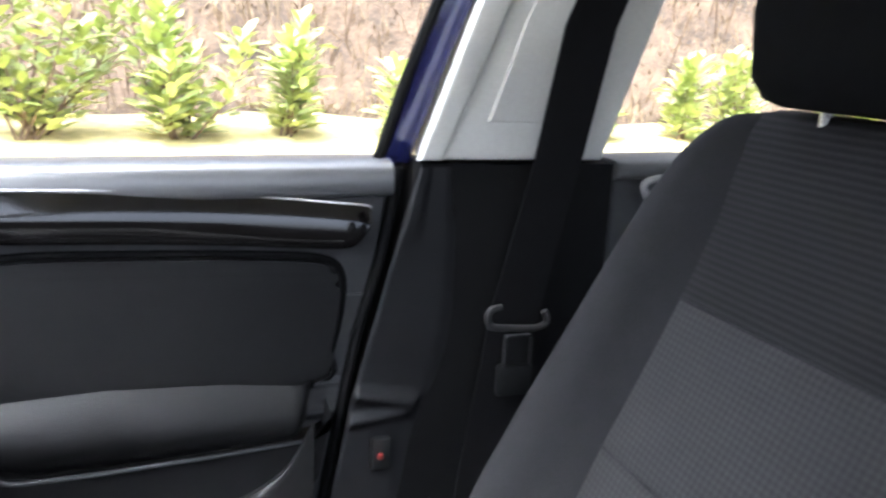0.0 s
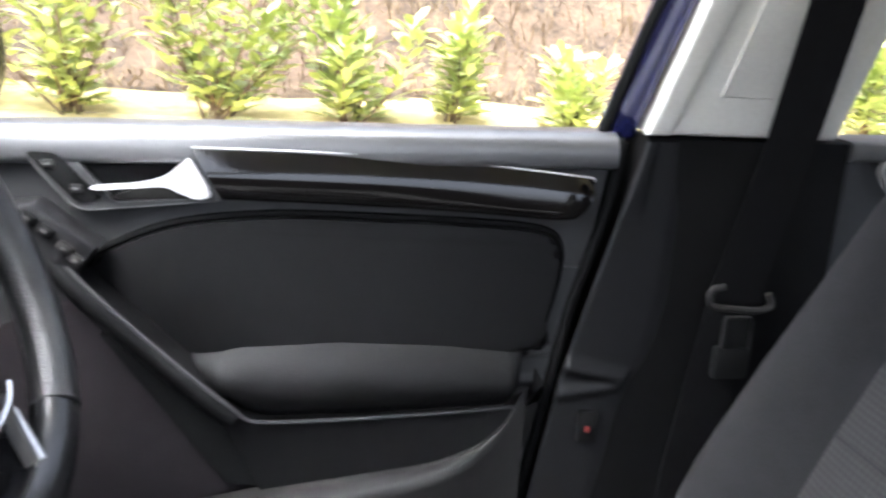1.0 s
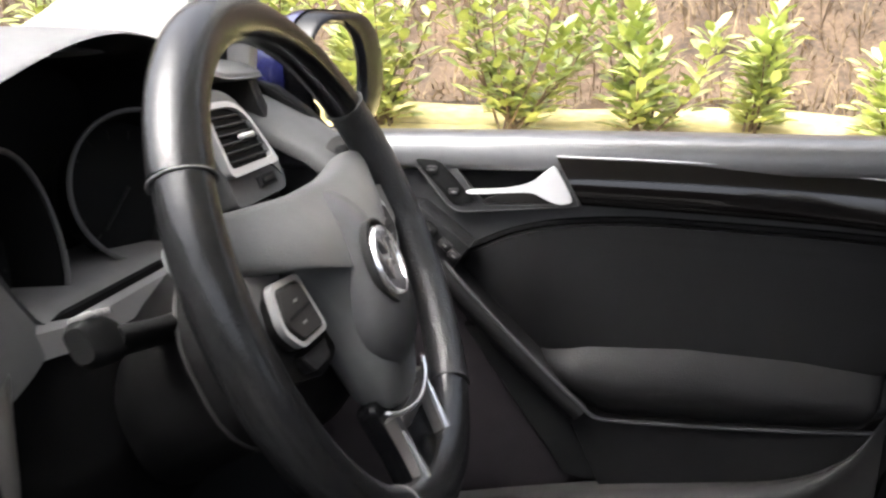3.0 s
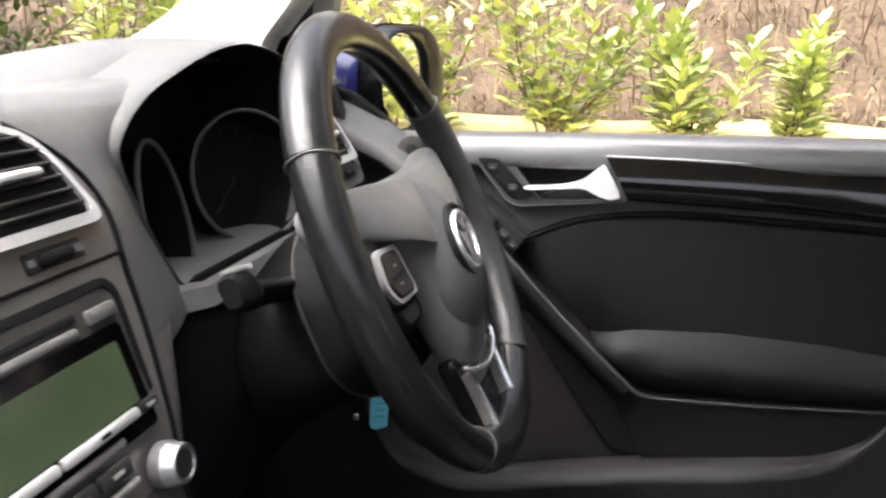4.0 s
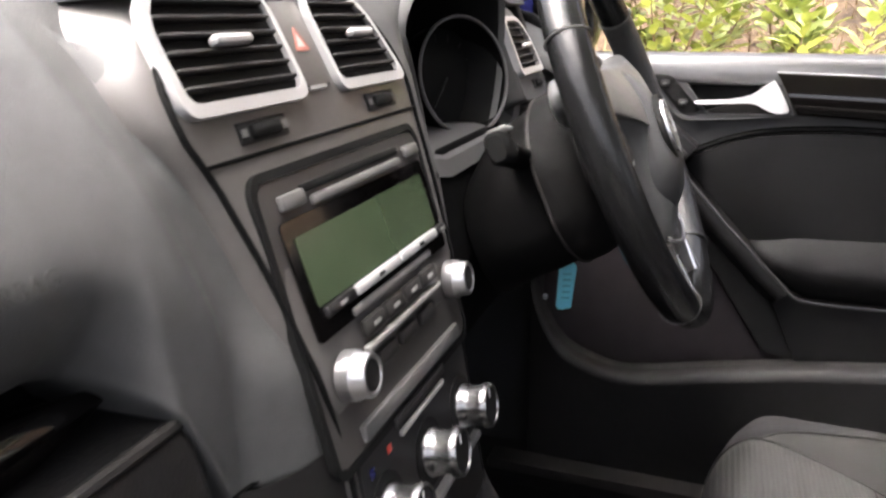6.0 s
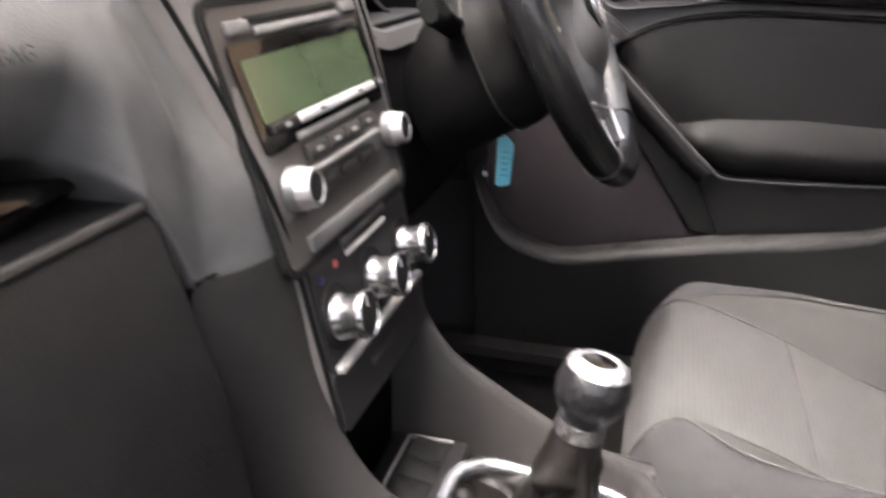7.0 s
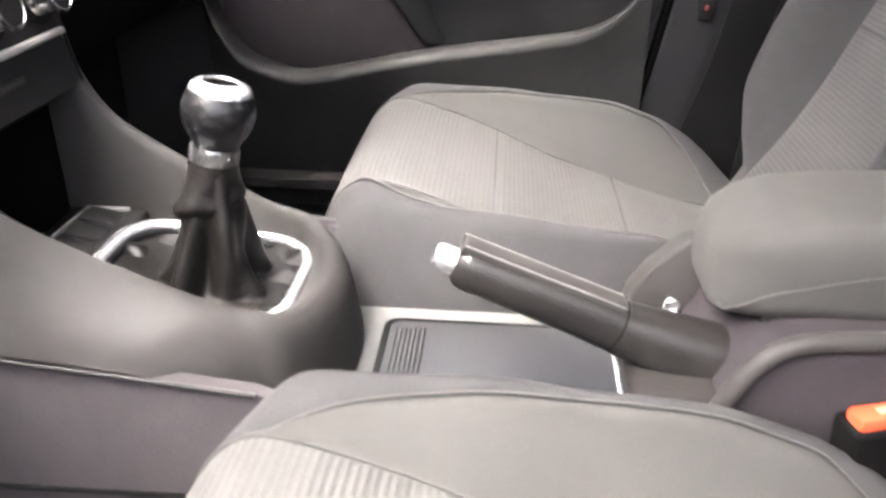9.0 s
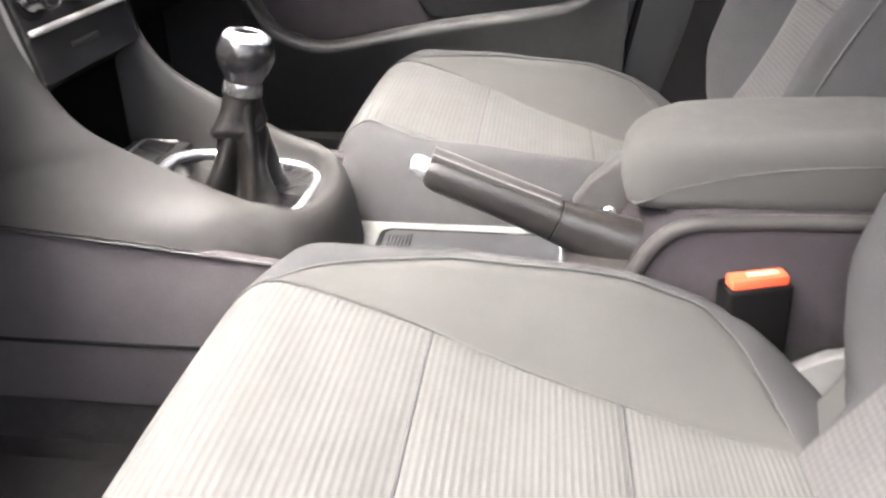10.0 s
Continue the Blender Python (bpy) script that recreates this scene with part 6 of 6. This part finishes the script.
def path_at(line, u):
    i = u * (len(line) - 1)
    k = min(int(i), len(line) - 2)
    return line[k].lerp(line[k + 1], i - k), (line[k + 1] - line[k]).normalized()


cl = smooth_line([(a, 0, b) for a, b in CUSH], 6)
bl = smooth_line([(a, 0, b) for a, b in BACK], 6)


def u_of(line, coord, value):
    for i, p in enumerate(line):
        if p[coord] >= value and i > len(line) * 0.3:
            return i / (len(line) - 1)
    return 1.0


def cushion_pt(u, s, puff=0.0):
    """A place on the cushion: u from the front foot to the rear, s metres from its middle."""
    p, d = path_at(cl, u)
    n = V((-d.z, 0, d.x))
    x = p.x
    r = ease([(0.0, 0.0), (0.22, 0.0), (0.36, 0.003), (0.46, 0.014), (0.53, 0.028), (0.61, 0.053), (0.68, 0.074), (0.75, 0.088), (0.80, 0.088), (0.86, 0.078), (0.92, 0.054), (0.96, 0.030), (1.0, 0.010)], u)
    a = abs(s)
    prof = ease([(0, 0), (0.145, 0), (0.168, 0.26), (0.192, 0.60), (0.212, 0.90), (0.226, 1.0), (0.238, 0.88), (0.25, 0.5)], a)
    q = p + n * (r * prof + puff)
    drop = ease([(0.214, 0), (0.228, 0.010), (0.240, 0.03), (0.248, 0.06), (0.254, 0.11)], a) * interp([(0, 0.0), (0.25, 0.35), (0.45, 1.0), (1, 1.0)], u)
    drop += ease([(0.165, 0), (0.205, 0.006), (0.235, 0.030), (0.254, 0.060)], a) * ease([(0.22, 0), (0.34, 1), (0.42, 0.8), (0.56, 0)], u)
    sag = 0.004 * (1 - (a / 0.145) ** 2) if a < 0.145 else 0
    return V((q.x + interp([(0.145, 0), (0.25, 0.028)], a) * interp([(0.0, 1), (0.3, 1), (0.5, 0.0)], u), s, q.z - drop + sag))


def crest(u):
    """How far out the bolster's piping runs: it leaves the panel seam at the front and sweeps outwards."""
    return ease([(0, 0.1455), (0.37, 0.1455), (0.40, 0.1465), (0.43, 0.161), (0.47, 0.182), (0.52, 0.197), (0.58, 0.207), (0.70, 0.213), (0.80, 0.212), (0.86, 0.203), (0.90, 0.187), (0.93, 0.164), (0.945, 0.1465), (1.0, 0.1455)], u)


def back_half(u):
    return ease([(0, 0.215), (0.08, 0.230), (0.16, 0.246), (0.3, 0.262), (0.5, 0.256), (0.68, 0.228), (0.80, 0.185), (0.88, 0.160), (1.0, 0.150)], u)


def back_pt(u, s, puff=0.0):
    """A place on the backrest; s from -1 to 1 across its width there."""
    p, d = path_at(bl, u)
    n = V((-d.z, 0, d.x))
    w = back_half(u)
    a = abs(s)
    r = ease([(0, -0.06), (0.07, -0.015), (0.13, 0.035), (0.19, 0.066), (0.27, 0.074), (0.37, 0.066), (0.48, 0.060), (0.62, 0.050), (0.75, 0.022), (0.84, 0.0), (1.0, 0.0)], u)
    f = (a - 0.142 / w) / (1 - 0.142 / w)
    prof = ease([(0, 0), (0.08, 0.16), (0.20, 0.58), (0.34, 0.90), (0.48, 1.0), (0.64, 0.90), (0.78, 0.55), (0.88, 0.30)], f)
    wrap = interp([(0.80, 0), (0.92, 0.014), (0.97, 0.035), (1.0, 0.085)], a) * interp([(0, 1), (0.8, 1), (1, 0.2)], u)
    q = p + n * (r * prof + puff) - n * wrap
    return V((q.x, s * w - (0.012 * (a - 0.97) / 0.03 * (1 if s > 0 else -1) if a > 0.97 else 0), q.z))


def panel_s(u):
    return 0.142 / back_half(u)


def patch(fn, u0, u1, s0, s1, nu, nv, groove=0.0024):
    """A stuffed panel whose rim sinks into its seams."""
    def f(u, v):
        e = min(u, 1 - u) * nu * 0.5
        g = min(v, 1 - v) * nv * 0.5
        k = min(1, e, g)
        return fn(u0 + (u1 - u0) * u, s0 + (s1 - s0) * v, -groove * (1 - k) ** 2)
    return sheet(f, nu, nv)


def seat(yc, label):
    t = thing("car_seat", label, "car seat", group="front seats")
    t.location = (0, yc, 0)
    ua, ub = u_of(cl, 0, 0.209), u_of(cl, 0, 0.357)
    for u0, u1 in ((0.0, ua), (ua, ub), (ub, 1.0)):
        part("cushion_panel", patch(cushion_pt, u0, u1, -0.145, 0.145, 26, 24), RIBX, t, "pale ribbed cushion cloth", 75)
    for s in (-1, 1):
        part("cushion_bolster", patch(lambda u, v, p: cushion_pt(u, s * (0.145 + (crest(u) - 0.145) * v), p), 0.37, 1.0, 0, 1, 46, 14), CLOTH, t, "smooth grey cloth side bolster", 75)
        # Cushion side: shade is put in by a darker cloth than the bolster's.
        part("cushion_side", patch(lambda u, v, p: cushion_pt(u, s * (crest(u) + (0.254 - crest(u)) * v), p), 0.0, 1.0, 0, 1, 54, 18), DARKCLOTH, t, "cushion side cloth with its shade in the colour", 75)
        part("piping", tube([cushion_pt(0.37 + 0.63 * i / 80, s * crest(0.37 + 0.63 * i / 80), 0.0004) for i in range(81)], 0.0011, 6), SEAM, t, "stitched bolster piping")
        part("panel_seam", tube([cushion_pt(i / 50, s * 0.145, -0.0008) for i in range(51)], 0.0010, 6), SEAM, t)
    for uu in (ua, ub):
        part("panel_seam", tube([cushion_pt(uu, -0.145 + 0.29 * i / 20, -0.0022) for i in range(21)], 0.0012, 6), DARKCLOTH, t)
    if yc < 0:
        s = 1
        part("hinge_cover", prism(sl([(0.505, 0.36), (0.515, 0.405), (0.545, 0.432), (0.590, 0.450), (0.612, 0.42), (0.605, 0.36)], 3, True), "y", s * 0.232 - 0.008, s * 0.232 + 0.008, 0.006, 3), PRINT, t, "grey plastic hinge cover")
    part("seat_base", rbox((0.28, 0, 0.335), (0.44, 0.47, 0.085), 0.02, 3), HARD, t, "dark plastic seat base")
    part("side_valance", prism([(0.03, 0.31), (0.045, 0.40), (0.20, 0.41), (0.48, 0.365), (0.54, 0.31)], "y", -0.252, -0.235, 0.006), HARD, t)
    part("side_valance", prism([(0.03, 0.31), (0.045, 0.40), (0.20, 0.41), (0.48, 0.365), (0.54, 0.31)], "y", 0.235, 0.252, 0.006), HARD, t)
    ub1, ub2, ub3, ub4 = u_of(bl, 2, 0.580), u_of(bl, 2, 0.730), u_of(bl, 2, 0.884), 0.86
    for u0, u1 in ((0.0, ub1), (ub1, ub2), (ub2, ub3), (ub3, ub4)):
        upper = u0 == ub3
        part("back_panel", patch(lambda u, v, p: back_pt(u, v * panel_s(u), p), u0, u1, -1, 1, 24, 22), RIBTOP if upper else WEAVE, t, "broad-ribbed cloth, darkened for the headrest's shade" if upper else "grey chequered weave cloth", 75)
    for uu in (ub1, ub2, ub3):
        part("panel_seam", tube([back_pt(uu, panel_s(uu) * (-1 + i / 12), -0.002) for i in range(25)], 0.0014, 6), DARKCLOTH, t)
    part("back_top", patch(back_pt, ub4, 1.0, -0.90, 0.90, 12, 24), CLOTH, t, "", 75)
    for s in (-1, 1):
        part("back_bolster", patch(lambda u, v, p: back_pt(u, s * (panel_s(u) + (0.86 - panel_s(u)) * v), p), 0.0, ub4, 0, 1, 44, 14), DARKCLOTH, t, "smooth dark backrest bolster", 75)
        part("piping", tube([back_pt(i / 60, s * 0.86, 0.0002) for i in range(61)], 0.0013, 6), SEAM, t, "stitched bolster piping")
        part("back_side", patch(back_pt, 0.0, 1.0, s * 0.86, s * 1.0, 44, 10), DARKCLOTH, t, "", 75)
    part("back_shell", loft([[V((x0 + 0.06, -w, z)), V((x0 + 0.02, -w * 0.9, z)), V((x0 + 0.02, w * 0.9, z)), V((x0 + 0.06, w, z)), V((x0 + 0.11, w * 0.8, z)), V((x0 + 0.11, -w * 0.8, z))] for x0, z, w in ((0.52, 0.40, 0.22), (0.62, 0.58, 0.235), (0.70, 0.76, 0.225), (0.77, 0.92, 0.19), (0.80, 1.02, 0.15))]), CLOTH, t, "dark cloth seat back")
    hx = 0.815
    def hring_(z, k, dx=0.0):
        return [V((hx + dx + a * k, b * k, z)) for a, b in rrect(0.095, 0.250, 0.042, 6)]
    part("headrest", loft([hring_(1.078, 0.72, 0.004), hring_(1.084, 0.88, 0.003), hring_(1.102, 0.98, 0.0), hring_(1.16, 1.0, -0.004), hring_(1.22, 0.98, 0.004), hring_(1.26, 0.90, 0.012), hring_(1.275, 0.74, 0.016)]), HEADSHADE, t, "cloth headrest, darkened for the shade under the roof", 60)
    for s in (-1, 1):
        part("headrest_post", tube([V((hx + 0.012, s * 0.062, 1.04)), V((hx + 0.012, s * 0.062, 1.11))], 0.006, 10), CHROME, t, "chrome headrest post")
    return t


seat(0.335, "grey cloth driver's seat with ribbed centre panels")
seat(-0.358, "grey cloth passenger seat with ribbed centre panels")
rs = thing("rear_seat", "dark cloth rear bench seat", "rear seat")
part("bench", prism([(1.10, 0.33), (1.08, 0.50), (1.14, 0.54), (1.50, 0.48), (1.62, 0.90), (1.70, 0.93), (1.74, 0.33)], "y", -0.64, 0.64, 0.03, 3), CLOTH, rs)


# ---- plants ----
def leaf(bm, base, d, length, width, rng):
    """A folded oval leaf of six faces."""
    d = d.normalized()
    side = d.cross(V((rng.uniform(-0.4, 0.4), rng.uniform(-0.4, 0.4), 1))).normalized()
    up = side.cross(d).normalized()
    spine = [base + d * (length * t) - up * (length * 0.16 * t * t) for t in (0, 0.35, 0.72, 1.0)]
    ws = (0.12, 1.0, 0.85)
    l = [bm.verts.new(spine[i] + side * (width * ws[i]) + up * width * 0.25) for i in range(3)]
    r = [bm.verts.new(spine[i] - side * (width * ws[i]) + up * width * 0.25) for i in range(3)]
    c = [bm.verts.new(p) for p in spine]
    for i in range(2):
        bm.faces.new((c[i], c[i + 1], l[i + 1], l[i]))
        bm.faces.new((c[i], r[i], r[i + 1], c[i + 1]))
    bm.faces.new((c[2], c[3], l[2]))
    bm.faces.new((c[2], r[2], c[3]))


def laurel(x, y, height, spread, seed, stems=6, per=30, size=0.125):
    rng = random.Random(seed)
    z0 = ground_z(x, y)
    t = thing("laurel_bush", "young green laurel shrub with upright leafy shoots", "shrub", group="laurel shrubs")
    crown, wood = bmesh.new(), []
    for k in range(stems):
        a = rng.uniform(0, 6.283)
        lean = spread * rng.uniform(0.3, 1.5)
        h = height * rng.uniform(0.55, 1.0) if k else height
        base = V((x + rng.uniform(-0.05, 0.05), y + rng.uniform(-0.05, 0.05), z0 - 0.03))
        tip = V((x + math.cos(a) * lean, y + math.sin(a) * lean * 0.7, z0 + h))
        mid = base.lerp(tip, 0.5) + V((math.cos(a) * lean * 0.25, math.sin(a) * lean * 0.2, 0))
        line = smooth_line([base, mid, tip], 6)
        wood.append(tube(line, [0.010 * (1 - 0.8 * i / (len(line) - 1)) for i in range(len(line))], 5))
        for j in range(per):
            f = 0.14 + 0.86 * (j + rng.random()) / per
            p, d = path_at(line, min(f, 0.999))
            b = j * 2.4 + rng.uniform(-0.5, 0.5)
            o = V((math.cos(b), math.sin(b), 0))
            up = 0.35 + 0.9 * f
            off = o * rng.uniform(0.0, 0.07 * (1.1 - f) + 0.01)
            leaf(crown, p + off, o + V((0, 0, up)), size * rng.uniform(0.7, 1.2), size * 0.22 * rng.uniform(0.8, 1.15), rng)
            if f < 0.9 and rng.random() < 0.85:
                leaf(crown, p + o * rng.uniform(0.05, 0.11), o + V((rng.uniform(-.6, .6), rng.uniform(-.6, .6), rng.uniform(0.1, 0.9))), size * rng.uniform(0.7, 1.1), size * 0.22, rng)
    part("stems", join(*wood), TWIG, t)
    part("crown", crown, LAUREL, t, "bright green leathery leaves", 80)
    return t


for i, (x, y, h, sp, st) in enumerate(((-3.3, 4.6, 1.35, 0.42, 11), (-2.45, 4.5, 1.3, 0.40, 11), (-1.75, 4.5, 1.25, 0.34, 10), (-1.10, 4.5, 1.15, 0.32, 10), (-0.35, 4.5, 0.98, 0.34, 10), (0.40, 4.5, 0.74, 0.26, 8), (0.99, 4.55, 0.64, 0.12, 5), (1.70, 4.5, 0.46, 0.14, 5), (3.05, 4.6, 0.70, 0.17, 6), (3.75, 4.6, 0.55, 0.10, 4), (4.2, 4.6, 0.6, 0.16, 5), (5.2, 4.6, 0.7, 0.2, 6))):
    laurel(x, y, h, sp, 40 + i, st)


def hedge():
    """A dense laurel hedge ahead of the car, beyond the windscreen."""
    rng = random.Random(5)
    bm = bmesh.new()
    for k in range(9000):
        y = rng.uniform(-2.5, 5.2)
        z = rng.uniform(0.2, 2.4)
        x = -3.9 - 0.28 * (5.2 - y) * 0.4 - 0.7 * rng.random() ** 0.6 + 0.3 * noise.noise((y * 1.3, z * 1.3, 3))
        leaf(bm, V((x, y, z)), V((rng.uniform(0.2, 1), rng.uniform(-1, 1), rng.uniform(-0.1, 1.2))), rng.uniform(0.08, 0.13), 0.024, rng)
    t = thing("laurel_hedge", "dense green laurel hedge ahead of the car", "hedge", kind="stuff")
    part("leaves", bm, HEDGETINT, t, sharp=80)
    part("inner_growth", rbox((-5.2, 1.5, 1.1), (0.5, 8.0, 2.2), 0.2, 3), TWIG, t)


hedge()


def thicket():
    """Dry stalks, brambles and thin trunks on the bank."""
    rng = random.Random(9)
    bm = bmesh.new()
    for k in range(40000):
        x, y = rng.uniform(-7, 9), 5.0 + 4.2 * rng.random() ** 1.3
        z = ground_z(x, y)
        h = rng.uniform(0.01, 0.07) if rng.random() < 0.8 else rng.uniform(0.06, 0.26)
        a = rng.uniform(0, 6.283)
        l = V((math.cos(a), math.sin(a), 0)) * rng.uniform(0.03, 0.22)
        w = rng.uniform(0.002, 0.0055)
        s = V((-math.sin(a), math.cos(a), 0)) * w
        p = [V((x, y, z)), V((x, y, z + h * 0.6)) + l * 0.35, V((x, y, z + h)) + l]
        v = [bm.verts.new(q + s * k2) for q, k2 in ((p[0], 1), (p[0], -1), (p[1], -0.8), (p[1], 0.8), (p[2], 0))]
        bm.faces.new(v[:4])
        bm.faces.new((v[3], v[2], v[4]))
    tagged(part("dry_grass", bm, STRAW, sharp=80), "tangled dry grass and bramble stalks on the bank", "dry grass", kind="stuff")
    tw = []
    for k in range(420):
        x, y = rng.uniform(-7, 9), rng.uniform(5.4, 9)
        z = ground_z(x, y)
        a = rng.uniform(0, 6.283)
        h = rng.uniform(0.5, 1.6)
        tw.append(tube(smooth_line([(x, y, z), (x + 0.2 * math.cos(a), y + 0.2 * math.sin(a), z + h * 0.7), (x + 0.7 * math.cos(a), y + 0.5 * math.sin(a), z + h)], 4), [0.009 - 0.0008 * i for i in range(9)], 4))
    tagged(part("bramble", join(*tw), TWIG, sharp=80), "bare brown arching bramble stems", "bramble", kind="stuff")
    for k in range(16):
        x, y = -7 + k * 1.0 + rng.uniform(-0.3, 0.3), rng.uniform(6.4, 9.5)
        z = ground_z(x, y)
        r = rng.uniform(0.07, 0.19)
        tr = thing("tree", "bare brown tree trunk on the bank", "tree", group="bank trees")
        lean = rng.uniform(-0.5, 0.5)
        ln = smooth_line([(x, y, z - 0.2), (x + lean * 0.3, y, z + 2), (x + lean, y + 0.2, z + 5)], 5)
        part("trunk", tube(ln, [r * (1 - 0.06 * i) for i in range(len(ln))], 11), BARK, tr)
        for q in range(5):
            p = ln[3 + q]
            a = rng.uniform(0, 6.283)
            part("limb", tube(smooth_line([p, p + V((0.5 * math.cos(a), 0.4 * math.sin(a), 0.4)), p + V((1.1 * math.cos(a), 0.9 * math.sin(a), 1.0))], 3), [r * 0.4, r * 0.36, r * 0.3, r * 0.25, r * 0.2, r * 0.12, r * 0.05], 6), TWIG, tr)


thicket()
tagged(part("backdrop", rbox((0, 18, 6), (70, 0.3, 12), 0), BANK), "brown wooded slope far behind the bank", "backdrop", kind="structure")
